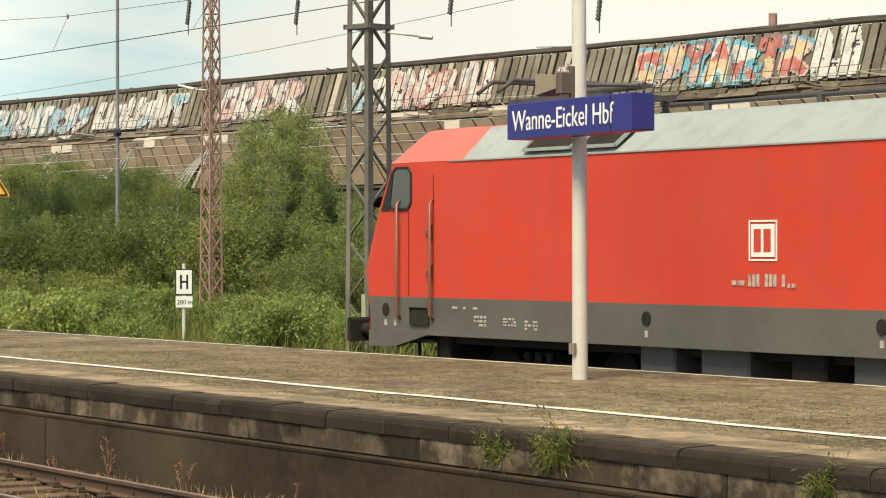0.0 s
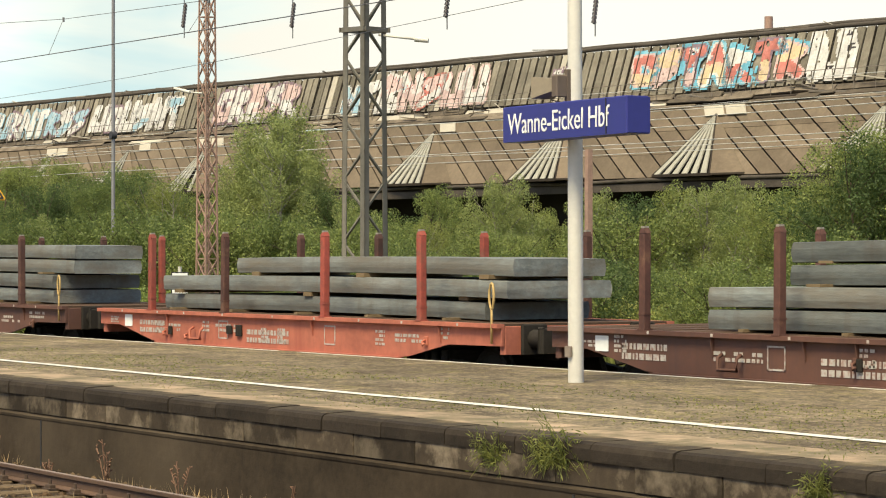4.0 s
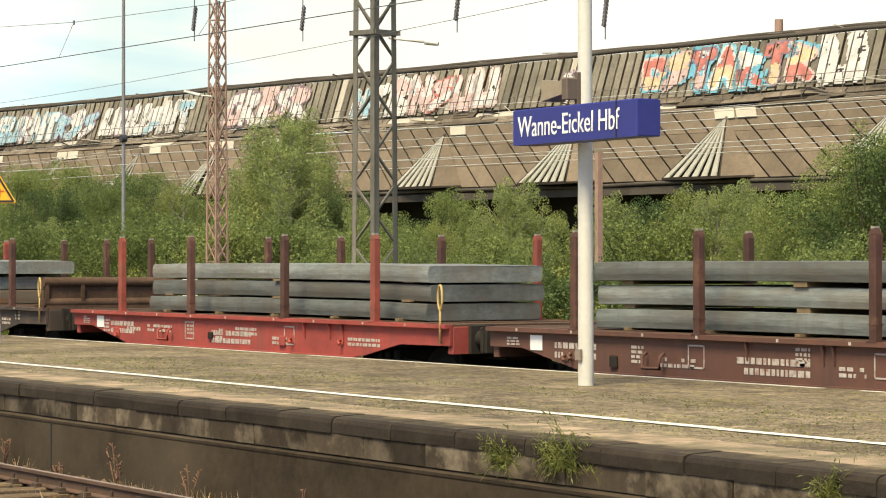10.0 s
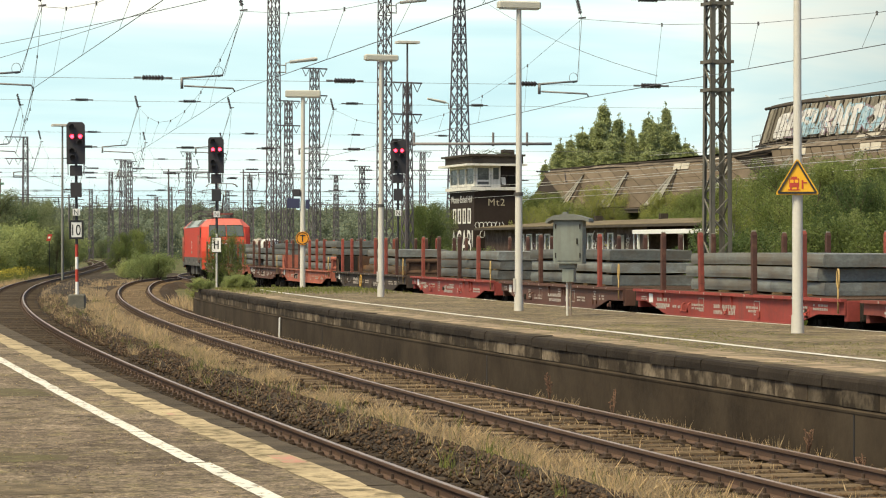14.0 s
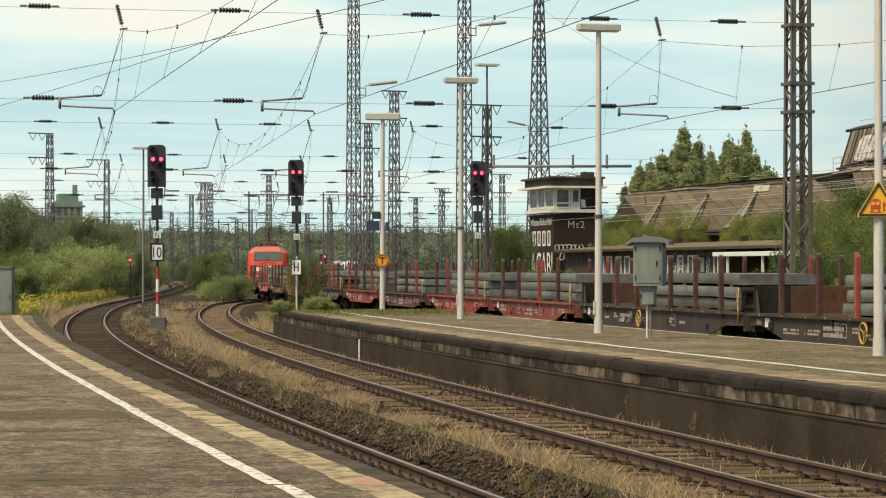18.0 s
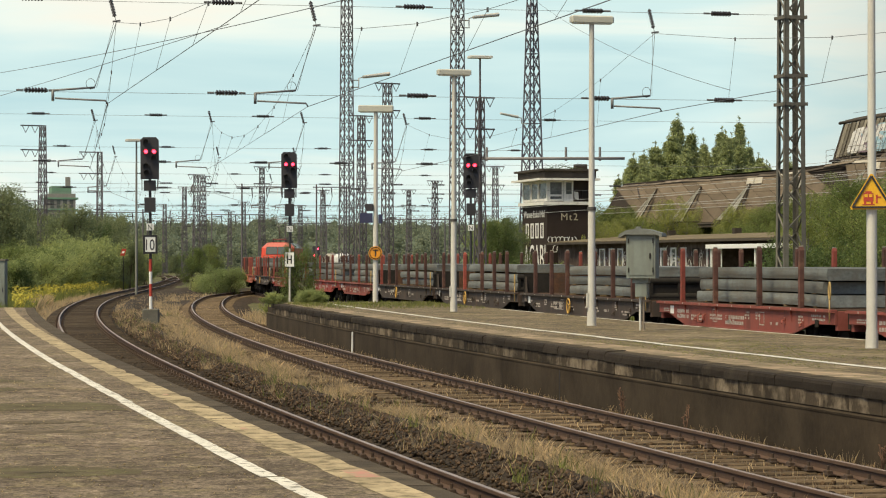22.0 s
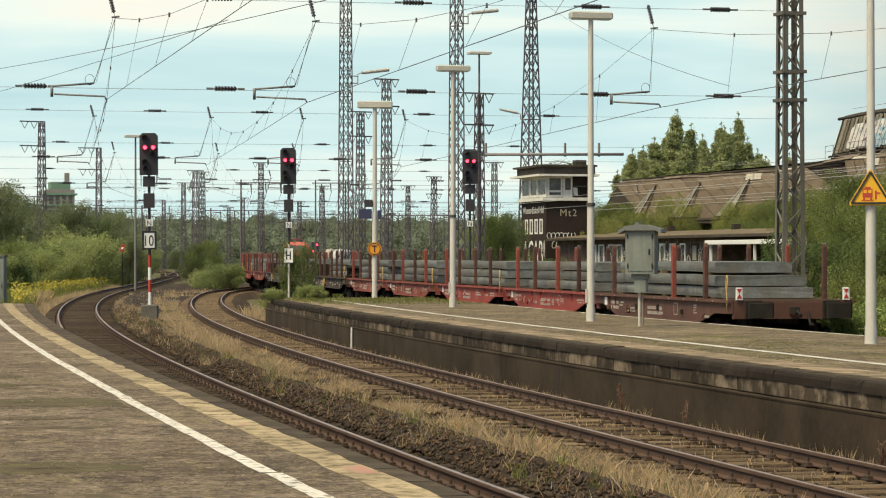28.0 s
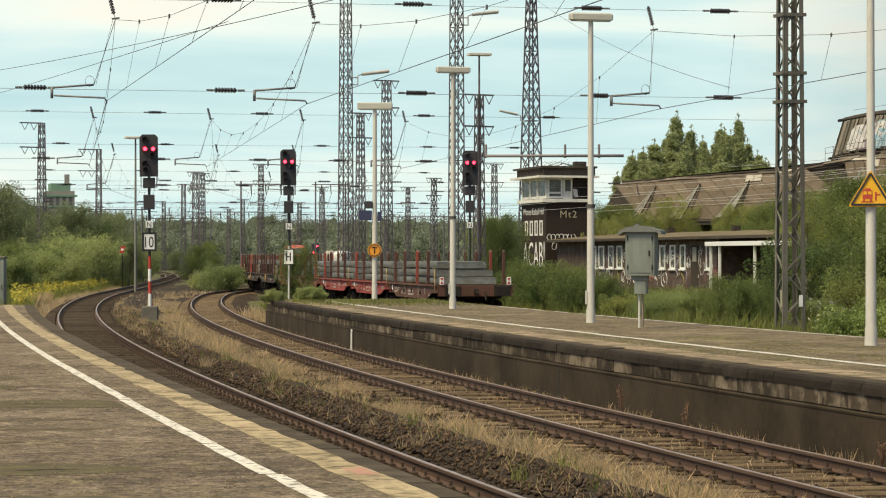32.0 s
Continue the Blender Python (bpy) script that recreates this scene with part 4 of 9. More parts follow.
        for a, b, c, d in ((-0.25, 2.06, 0.25, 2.08), (-0.25, 2.50, 0.25, 2.52), (-0.25, 2.08, -0.23, 2.50), (0.23, 2.08, 0.25, 2.50)):
            box(bm, a, c, y - 0.004, y + 0.004, b, d)
        bd = part("badge", bm, WHITE, t, "white square outline badge")
        bm = B()
        box(bm, -0.205, 0.205, y - 0.005, y + 0.005, 2.105, 2.475, 0.0)
        part("badge_plate", bm, WHITE, bd)
        for x0 in (-0.155, 0.02):
            bm = B()
            box(bm, x0, x0 + 0.125, y - 0.008, y + 0.008, 2.16, 2.42)
            part("badge_mark", bm, LOCORED, bd)
        bm = B()
        for i in range(9):
            if i not in (3, 7):
                box(bm, -0.26 + i * 0.075, -0.21 + i * 0.075, y - 0.004, y + 0.004, 1.77, 1.91)
        text_bars(bm, -0.56, 1.78, 0.26, 0.09, 1, y + 0.004 * (y > 0))
        text_bars(bm, 0.44, 1.76, 0.2, 0.08, 1, y + 0.004 * (y > 0))
        part("stencil", bm, MARK, t, kind="stuff")
        bm = B()
        for x, z, w, h, r in ((-6.6, 1.40, 0.7, 0.05, 1), (-6.0, 1.18, 0.3, 0.16, 3), (-5.3, 1.2, 0.3, 0.12, 3), (-4.8, 1.16, 0.3, 0.14, 3), (4.0, 1.2, 0.5, 0.12, 2), (4.9, 1.25, 0.3, 0.05, 1), (5.6, 1.2, 0.5, 0.06, 1), (5.95, 1.1, 0.15, 0.35, 4)):
            text_bars(bm, x, z, w, h, r, y + 0.004 * (y > 0))
        for x in (-8.25, -8.0, -2.2, 2.0, 2.25, 8.05):
            box(bm, x - 0.03, x + 0.03, y - 0.004, y + 0.004, 1.14, 1.22)
        part("stencil", bm, MARK, t, kind="stuff")
    # cab ends
    for s in (-1, 1):
        def onface(y, z):
            z0, x0, z1, x1 = (1.92, 9.28, 2.74, 8.93) if z < 2.74 else (2.74, 8.93, 3.37, 8.52)
            return (s * (x0 + (x1 - x0) * (z - z0) / (z1 - z0) + 0.012), y, z)
        for ya, yb in ((-1.03, -0.035), (0.035, 1.03)):
            bm = B()
            q = [onface(ya, 2.80), onface(yb, 2.80), onface(yb * 0.955, 3.455), onface(ya * 0.955, 3.455)]
            bm.faces.new([bm.verts.new(p) for p in q])
            w = part("windscreen", fix(bm), GLASS, t)
            bm = B()
            for a, b in zip(q, q[1:] + q[:1]):
                rod(bm, a, b, 0.022)
            part("window_frame", bm, RUBBER, w)
            bm = B()
            rod(bm, onface(ya * 0.8, 2.70), (s * 8.87, ya * 0.8 - 0.16, 3.02), 0.012)
            part("wiper", bm, RUBBER, t)
        bm = B()
        for ya, yb in ((-1.09, -0.36), (0.36, 1.09)):
            bm = B()
            q = [onface(ya, 2.05), onface(yb, 2.05), onface(yb, 2.32), onface(ya, 2.32)]
            bm.faces.new([bm.verts.new(p) for p in q])
            part("white_panel", fix(bm), mat("dirty_cream_panel", (0.62, 0.60, 0.50), 0.5, var=0.12), t)
        bm = B()
        for a, b, c, d in ((-0.25, 2.0, 0.25, 2.02), (-0.25, 2.36, 0.25, 2.38), (-0.25, 2.02, -0.23, 2.36), (0.23, 2.02, 0.25, 2.36), (-0.205, 2.045, 0.205, 2.335)):
            bm.faces.new([bm.verts.new(onface(*p)) for p in ((a, b), (c, b), (c, d), (a, d))])
        fb = part("badge", fix(bm), WHITE, t, "white square outline badge")
        for y0 in (-0.155, 0.03):
            bm = B()
            for q in ((0, 0.125, 2.09, 2.29),):
                bm.faces.new([bm.verts.new(Vector(onface(y0 + u, z)) + Vector((s * 0.006, 0, 0))) for u, z in ((q[0], q[2]), (q[1], q[2]), (q[1], q[3]), (q[0], q[3]))])
            part("badge_mark", fix(bm), LOCORED, fb)
        bm = B()
        for i in range(9):
            if i not in (3, 7):
                box(bm, s * 9.222 - 0.012, s * 9.222 + 0.012, -0.40 + i * 0.09, -0.345 + i * 0.09, 1.66, 1.80)
        part("stencil", bm, WHITE, t, kind="stuff")
        for y in (-0.93, -0.75, 0.75, 0.93):
            bm = B()
            tube(bm, (s * 9.16, y, 1.68), (s * 9.25, y, 1.68), 0.08, 0.08, 14)
            part("headlamp", bm, HEADLAMP, t)
        bm = B()
        tube(bm, (s * 8.98, 0, 2.52), (s * 9.055, 0, 2.52), 0.065, 0.065, 14)
        part("headlamp", bm, HEADLAMP, t)
        bm = B()
        path_tube(bm, [onface(-0.6, 2.66), (s * 9.06, -0.55, 2.68), (s * 9.06, 0.55, 2.68), onface(0.6, 2.66)], 0.022)
        part("grab_rail", bm, LOCORED, t)
        for ya in (-0.9, 0.55):
            bm = B()
            path_tube(bm, [onface(ya, 2.46), (s * 9.13, ya + 0.05, 2.46), (s * 9.13, ya + 0.3, 2.46), onface(ya + 0.35, 2.46)], 0.02)
            part("grab_rail", bm, LOCORED, t)
        for y in (-0.9, 0.5):
            bm = B()
            box(bm, min(s * 9.0, s * 9.24), max(s * 9.0, s * 9.24), y - 0.1, y + 0.5, 1.40, 1.43)
            part("footboard", bm, POLE, t)
    # bogies, underfloor boxes
    for x in (-4.95, 4.95):
        bogie(t, x, 2.65)
    for x, w in ((-2.2, 0.7), (-0.9, 0.9), (0.6, 0.6), (1.9, 1.1), (-7.0, 0.3), (7.0, 0.3)):
        bm = B()
        box(bm, x - w / 2, x + w / 2, -1.3, 1.3, 0.5, 1.06, 0.03)
        part("underfloor_box", bm, UNDER if w < 0.65 else SKIRT, t)
    bm = B()
    box(bm, -8.6, 8.6, -1.2, 1.2, 0.92, 1.06)
    part("floor_pan", bm, UNDER, t)
    # roof gear: a folded and a raised pantograph
    for x, up in ((-5.4, False), (5.7, True)):
        bm = B()
        m_ = PANTRED if up else PANTGREY
        half = 0.68 if up else 1.1
        for y in (-0.55, 0.55):
            box(bm, x - half, x + half, y - 0.04, y + 0.04, 4.12, 4.2)
        for q in (0.1 - half, 0, half - 0.1):
            box(bm, x + q - 0.04, x + q + 0.04, -0.55, 0.55, 4.12, 4.19)
        pan = part("pantograph_base", bm, m_, t, "dull red steel frame" if up else "folded dark steel frame")
        for a in (0.2 - half, half - 0.2):
            for y in (-0.55, 0.55):
                bm = B()
                for k in range(4):
                    tube(bm, (x + a, y, 3.86 + k * 0.065), (x + a, y, 3.92 + k * 0.065), 0.07 if k % 2 else 0.045, n=8)
                part("insulator", bm, INSUL, pan)
        bm = B()
        if up:
            path_tube(bm, [(x - 0.3, 0, 4.2), (x + 1.15, 0, 5.28)], 0.05, 8)
            rod(bm, (x - 0.1, 0.1, 4.2), (x + 1.2, 0.1, 5.08), 0.016)
            rod(bm, (x + 1.2, 0.1, 5.08), (x + 1.15, 0, 5.28), 0.02)
            upper = B()
            for y in (-0.3, 0.3):
                path_tube(upper, [(x + 1.2, y * 0.3, 5.28), (x - 0.3, y, 5.97)], 0.022)
            rod(upper, (x + 1.0, 0, 5.24), (x - 0.25, 0, 5.92), 0.014)
            for dx in (-0.62, -0.12):
                path_tube(upper, [(x + dx, -0.95, 5.80), (x + dx, -0.82, 5.93), (x + dx, -0.65, 5.99), (x + dx, 0.65, 5.99), (x + dx, 0.82, 5.93), (x + dx, 0.95, 5.80)], 0.022)
            for y in (-0.5, -0.25, 0.25, 0.5):
                rod(upper, (x - 0.62, y, 5.97), (x - 0.12, y, 5.97), 0.016)
            part("pantograph_head", upper, mat("pantograph_pale_steel", (0.24, 0.235, 0.22), 0.5, metal=0.3, var=0.2), t, "pale steel arms and contact strips")
        else:
            path_tube(bm, [(x - 1.2, 0, 4.26), (x + 1.2, 0, 4.3)], 0.05, 8)
            for y in (-0.3, 0.3):
                path_tube(bm, [(x + 1.2, y * 0.3, 4.3), (x - 1.0, y, 4.42)], 0.03)
            for dx in (-1.3, -0.8):
                path_tube(bm, [(x + dx, -0.95, 4.28), (x + dx, -0.7, 4.45), (x + dx, 0.7, 4.45), (x + dx, 0.95, 4.28)], 0.03)
        part("pantograph_arm", bm, PANTGREY, t)
    bm = B()
    path_tube(bm, [(-4.2, 0.4, 4.05), (4.4, 0.4, 4.05)], 0.03)
    for x in (-3.4, -1.2, 1.0, 3.2):
        tube(bm, (x, 0.4, 3.86), (x, 0.4, 4.05), 0.05, n=8)
    part("roof_cable", bm, PANTGREY, t)
    return t


def post_mesh():
    """A stake of pressed steel with a cut top."""
    bm = B()
    box(bm, -0.068, 0.068, -0.05, 0.05, 1.255, 2.42, 0.01)
    v = [bm.verts.new(p) for p in ((-0.068, -0.05, 2.42), (0.068, -0.05, 2.42), (0.068, 0.05, 2.42), (-0.068, 0.05, 2.42), (-0.03, -0.035, 2.49), (0.03, -0.035, 2.49), (0.03, 0.035, 2.49), (-0.03, 0.035, 2.49))]
    for f in ((0, 1, 5, 4), (1, 2, 6, 5), (2, 3, 7, 6), (3, 0, 4, 7), (4, 5, 6, 7)):
        bm.faces.new([v[i] for i in f])
    box(bm, -0.034, 0.034, -0.038, 0.038, 2.478, 2.505, 0.0, 1)
    box(bm, -0.082, -0.068, -0.03, 0.03, 1.30, 1.62)
    box(bm, -0.09, 0.09, -0.065, 0.065, 1.255, 1.275)
    box(bm, -0.074, 0.074, -0.056, 0.056, 1.44, 1.455)
    bm.transform(Matrix.Diagonal((0.84, 1, 1, 1)))
    return bm


PM = {}
for key, m_ in (("r", POSTRED), ("b", POSTBROWN)):
    PM[key] = mesh_of("stanchion", post_mesh(), m_, mat("worn_bare_tip", (0.42, 0.38, 0.32), 0.6, metal=0.2, var=0.3))


bm = B()
box(bm, -0.165, 0.165, -1.31, 1.31, 1.2, 1.26)
BOARD = mesh_of("deck_board", bm, DECK)


def flat_wagon(colour, L, posts, cols, label, seed, boards=False, tail=False, missing=()):
    """posts: distances of the stakes from the front end; cols: r or b for near then far side."""
    random.seed(seed)
    paint = WAGONS[colour]
    t = thing("flat_wagon", label, "freight wagon", "wagons of the train")
    h = L / 2
    out = [(0, 1.0), (0.75, 1.0), (1.95, 0.77), (2.2, 0.75), (L - 2.6, 0.75), (L - 2.3, 0.77), (L - 1.3, 0.96), (L, 0.97), (L, 1.22), (0, 1.22)]
    for y in (-1.36, 1.32):
        bm = B()
        prism(bm, [(x - h, z) for x, z in out], 1, y, y + 0.04)
        box(bm, -h, h, y - 0.075 if y < 0 else y, y + 0.04 if y < 0 else y + 0.115, 1.205, 1.26)
        box(bm, 2.1 - h, h - 2.5, y - 0.05 if y < 0 else y, y + 0.04 if y < 0 else y + 0.09, 0.735, 0.755)
        sill = part("side_sill", fix(bm), paint, t)
        bm = B()
        for q in range(int(L / 1.3)):
            xq = -h + 0.8 + q * 1.3 + random.uniform(-0.2, 0.2)
            yq = y - 0.079 if y < 0 else y + 0.115
            box(bm, xq - 0.02, xq + 0.02, yq, yq + 0.004, 1.215, 1.252)
        part("flange_clip", bm, MARK, sill, kind="stuff")
        o = -1 if y < 0 else 1
        f = y - 0.003 if y < 0 else y + 0.045
        for i in range(int(L * 0.75) if o < 0 else 3):
            x = random.uniform(0.8, L - 0.8) - h
            z = random.uniform(0.86, 1.0)
            kind_ = i % 3
            bm = B()
            if kind_ == 0:
                # triangular gusset under the flange
                prism(bm, [(f, 1.22), (f + o * 0.055, 1.22), (f + o * 0.01, 0.98), (f, 0.98)], 0, x - 0.012, x + 0.012)
                part("gusset", fix(bm), paint, sill)
                continue
            if kind_ == 1:
                # lashing hook: a plate with a bent finger
                box(bm, x - 0.05, x + 0.05, min(f, f + o * 0.02), max(f, f + o * 0.02), z - 0.05, z + 0.07, 0.006)
                path_tube(bm, [(x, f + o * 0.02, z + 0.02), (x, f + o * 0.07, z), (x + 0.03, f + o * 0.08, z - 0.05), (x + 0.05, f + o * 0.06, z - 0.02)], 0.018, 6)
                part("lashing_hook", bm, paint, sill)
                continue
            w = random.uniform(0.04, 0.09)
            box(bm, x - w, x + w, min(f, f + o * 0.035), max(f, f + o * 0.035), z - 0.05, z + random.uniform(0.04, 0.13), 0.012)
            part("bracket", bm, random.choice((paint, paint, UNDER)), sill)
        bm = B()
        yb = f if o < 0 else f + 0.004
        x = 0.4
        while x < L - 1.2:
            w, r = random.choice(((0.45, 2), (0.3, 3), (0.7, 2), (0.5, 1), (0.9, 2), (0.25, 4)))
            z = random.uniform(0.84, 0.98)
            if 1.0 + 0 * w < 2 and random.random() < 0.75:
                text_bars(bm, x - h, max(z, 1.03 if x < 1.2 or x > L - 1.8 else 0.8), w, 0.05 + 0.045 * r * (0.5 if x < 1.2 else 1), r, yb, 0.85)
            x += w + random.uniform(0.2, 0.8)
        if L > 13:
            text_bars(bm, 4.4 - h, 0.86, 1.1, 0.26, 2, yb, 0.95)
        else:
            text_bars(bm, 1.5 - h, 0.9, 0.9, 0.24, 2, yb, 0.95)
            text_bars(bm, 5.2 - h, 0.83, 1.3, 0.24, 2, yb, 0.97)
        # framed boxes
        for q in (0.35, 0.62):
            x = q * L - h
            for a, b, c, d in ((0, 0, 0.32, 0.02), (0, 0.26, 0.32, 0.28), (0, 0, 0.02, 0.28), (0.3, 0, 0.32, 0.28)):
                box(bm, x + a, x + c, yb - 0.004, yb, 0.86 + b, 0.86 + d)
        part("stencil", bm, MARK, sill, kind="stuff")
        bm = B()
        box(bm, 0.95 - h, 1.22 - h, yb - 0.008, yb, 0.98, 1.17)
        part("paper_label", bm, PAPER, sill, "white paper label")
    n = int(round(L / 0.35))
    for i in range(n):
        piece("deck_board", BOARD, t, Matrix.Translation((-h + L * (i + 0.5) / n, 0, random.uniform(-0.006, 0.006))))
    bm = B()
    box(bm, -h + 0.3, h - 0.3, -0.25, 0.25, 0.75, 1.2)
    for x in np.linspace(-h + 1.6, h - 1.6, 6):
        box(bm, x - 0.06, x + 0.06, -1.3, 1.3, 0.9, 1.2)
    part("underframe", bm, UNDER, t)
    for s in (-1, 1):
        bm = B()
        box(bm, min(s * h, s * (h - 0.12)), max(s * h, s * (h - 0.12)), -1.32, 1.32, 0.86, 1.24, 0.02)
        part("headstock", bm, paint, t)
        buffer_pair(t, s * h, s)
        bogie(t, s * (h - 2.0), 1.8)
    for k, p in enumerate(posts):
        for side in (0, 1):
            if (k, side) in missing:
                continue
            c = cols[(k + side * len(posts)) % len(cols)]
            lean = random.uniform(-0.012, 0.012) + (0.06 if (seed, k, side) == (8, 1, 0) else 0)
            piece("stanchion", PM[c], t, Matrix.Translation((p - h, -1.375 if side == 0 else 1.375, 0)) @ Matrix.Translation((0, 0, 1)) @ Matrix.Rotation(-lean, 4, "Y") @ Matrix.Translation((0, 0, -1)))
    # pull rod with a loop at the rear corner
    bm = B()
    x = h - 0.15
    pts = [(x, -1.42, 1.0), (x, -1.42, 1.45)]
    pts += [(x + 0.055 * math.sin(a), -1.42, 1.62 - 0.17 * math.cos(a)) for a in np.linspace(0, 2 * math.pi, 13)]
    path_tube(bm, pts, 0.018)
    part("pull_rod", bm, LOOP, t, "pale yellow looped rod")
    if L > 13:
        bm = B()
        wx = 8.6 if colour == "salmon" else 6.8
        pts = [(wx - h + 0.2 * math.cos(a), -1.47, 0.98 + 0.2 * math.sin(a)) for a in np.linspace(0, 2 * math.pi, 19)]
        path_tube(bm, pts, 0.022)
        for a in (0.5, 2.6, 4.7):
            rod(bm, (wx - h, -1.45, 0.98), (wx - h + 0.2 * math.cos(a), -1.47, 0.98 + 0.2 * math.sin(a)), 0.014)
        part("brake_wheel", bm, mat("brake_wheel_yellow", (0.50, 0.29, 0.06), 0.6, var=0.25) if colour == "black" else mat("brake_wheel_ochre", (0.42, 0.20, 0.08), 0.6, var=0.25), t, "yellow brake hand wheel")
        if colour == "salmon":
            bm = B()
            path_tube(bm, [(5.5 - h, -1.4, 1.05), (5.5 - h, -1.48, 1.02), (5.5 - h, -1.48, 0.86), (5.5 - h, -1.48, 1.0), (6.0 - h, -1.48, 1.0), (6.0 - h, -1.48, 0.86), (6.0 - h, -1.48, 1.02), (6.0 - h, -1.4, 1.05)], 0.022)
            part("step_iron", bm, UNDER, t)
            bm = B()
            box(bm, 0.8 - h, 1.5 - h, -1.366, -1.362, 0.97, 1.2)
            part("black_panel", bm, BLACK, t, "black painted panel")
    else:
        bm = B()
        path_tube(bm, [(3.5 - h, -1.4, 1.02), (3.5 - h, -1.47, 0.98), (3.5 - h, -1.47, 0.84), (3.85 - h, -1.47, 0.84), (3.85 - h, -1.47, 0.98), (3.85 - h, -1.4, 1.02)], 0.022)
        part("step_iron", bm, paint, t)
    if boards:
        # raised end wall at the front, folded flap at the rear
        rusty = boards is not WAGONS["salmon"]
        for ya, yb, m2 in ((-1.33, -0.52, UNDER if rusty else boards), (-0.516, 1.33, ENDRUST if rusty else boards)):
            bm = B()
            box(bm, 0.10 - h, 0.16 - h, ya, yb, 1.262, 1.83, 0.008)
            part("end_wall", bm, m2, t)
        for ya in (-1.3, 1.26):
            bm = B()
            prism(bm, [(0.16 - h, 1.262), (0.34 - h, 1.262), (0.16 - h, 1.74)], 1, ya, ya + 0.04)
            part("end_wall_stay", fix(bm), boards, t)
        bm = B()
        tube(bm, (h - 0.28, -1.3, 1.345), (h - 0.28, 1.3, 1.345), 0.085, n=10)
        tube(bm, (h - 0.28, -1.3, 1.71), (h - 0.28, 1.3, 1.71), 0.09, n=10)
        box(bm, h - 0.3, h - 0.26, -1.28, 1.28, 1.36, 1.70)
        for yy in (-1.28, -0.6, 0.1, 0.8, 1.22):
            box(bm, h - 0.35, h - 0.2, yy, yy + 0.06, 1.34, 1.72)
        for xx in (h - 0.72, h - 0.12):
            box(bm, min(xx, xx + 0.05), max(xx, xx + 0.05), -1.3, 1.3, 1.262, 1.30)
        part("end_flap", bm, boards if boards is not WAGONS["black"] else UNDER, t)
    if tail:
        for y in (-1.2, 1.2):
            bm = B()
            box(bm, h + 0.02, h + 0.05, y - 0.08, y + 0.08, 1.27, 1.54, 0.02)
            bd = part("tail_board", bm, WHITE, t, "white and red reflective tail board")
            bm = B()
            for sgn in (-1, 1):
                prism(bm, [(y - 0.06, 1.405 + sgn * 0.105), (y + 0.06, 1.405 + sgn * 0.105), (y, 1.405)], 0, h + 0.05, h + 0.056)
            part("red_wedge", fix(bm), SIGNRED, bd)
        bm = B()
        for x in (h - 0.2,):
            for y in (-1.2, 1.2):
                rod(bm, (x + 0.16, y, 1.2), (x + 0.2, y, 1.35), 0.02)
        part("lamp_iron", bm, UNDER, t)
    return t


def slab_mesh(L, w, d):
    """A cast slab: rounded long edges, slight sag and mill marks."""
    bm = B()
    r, g = 0.024, 0.007
    half = [(-w / 2 + 0.008, r), (-w / 2 + r * 0.45, r * 0.3), (-w / 2 + r * 1.4, 0)]
    prof = half + [(-y, z) for y, z in half[::-1]] + [(w / 2 + g * 0.75, d * 0.35), (w / 2 + g, d * 0.5), (w / 2 + g * 0.75, d * 0.65)]
    prof += [(-y, d - z) for y, z in half] + [(y, d - z) for y, z in half[::-1]] + [(-w / 2 - g * 0.75, d * 0.65), (-w / 2 - g, d * 0.5), (-w / 2 - g * 0.75, d * 0.35)]
    m = len(prof)
    prev = None
    n = 9
    first = None
    for i in range(n):
        x = -L / 2 + L * i / (n - 1)
        sag = -0.022 * (2 * abs(x) / L) ** 3
        row = [bm.verts.new((x + 0.02 * noise.noise((0, y * 3, z * 9 + L)) * (i in (0, n - 1)), y + 0.012 * noise.noise((x, y, 3.0 + L)), z + sag + 0.008 * noise.noise((x * 0.7, y, 7.0 + w)))) for y, z in prof]
        if prev:
            for k in range(m):
                bm.faces.new((prev[k], prev[(k + 1) % m], row[(k + 1) % m], row[k]))
        else:
            first = row
        prev = row
    bm.faces.new(first)
    bm.faces.new(prev[::-1])
    return fix(bm)


def slab_stack(L, layers, label, seed):
    """layers: (from, to, width, rusty) upwards from the deck; packing timbers between some of them."""
    random.seed(seed + 77)
    t = thing("slab_stack", label, "steel slabs", "loads of the train")
    h = L / 2
    z = 1.27
    for x in np.linspace(layers[0][0] + 0.7, layers[0][1] - 0.7, 5):
        bm = B()
        box(bm, x - h - 0.05, x - h + 0.05, -1.05, 1.05, 1.266, 1.30)
        part("packing_timber", bm, TIMBER, t)
    z = 1.30
    for i, (a, b, w, kind_) in enumerate(layers):
        d = 0.235
        y = random.uniform(-0.05, 0.05)
        sl = part("slab", slab_mesh(b - a, w, d), SLABRUST if kind_ == 2 else SLAB, t, at=Matrix.Translation(((a + b) / 2 - h, y, z)) @ Matrix.Rotation(random.uniform(-0.004, 0.004), 4, "Z"))
        z += d
        if i < len(layers) - 1:
            gap = 0.03 if kind_ != 1 else 0.06
            for x in np.linspace(max(a, layers[i + 1][0]) + 0.6, min(b, layers[i + 1][1]) - 0.6, 3):
                bm = B()
                box(bm, x - h - 0.12, x - h + 0.12, -w / 2 - random.uniform(-0.08, 0.03), w / 2, z, z + gap)
                part("packing_timber", bm, TIMBER, t)
            z += gap
    return t


SHORT, LONG = 12.2, 15.3
P4 = (1.97, 4.5, 7.6, 10.25)
P6 = (2.0, 4.2, 6.25, 9.45, 11.6, 13.7)
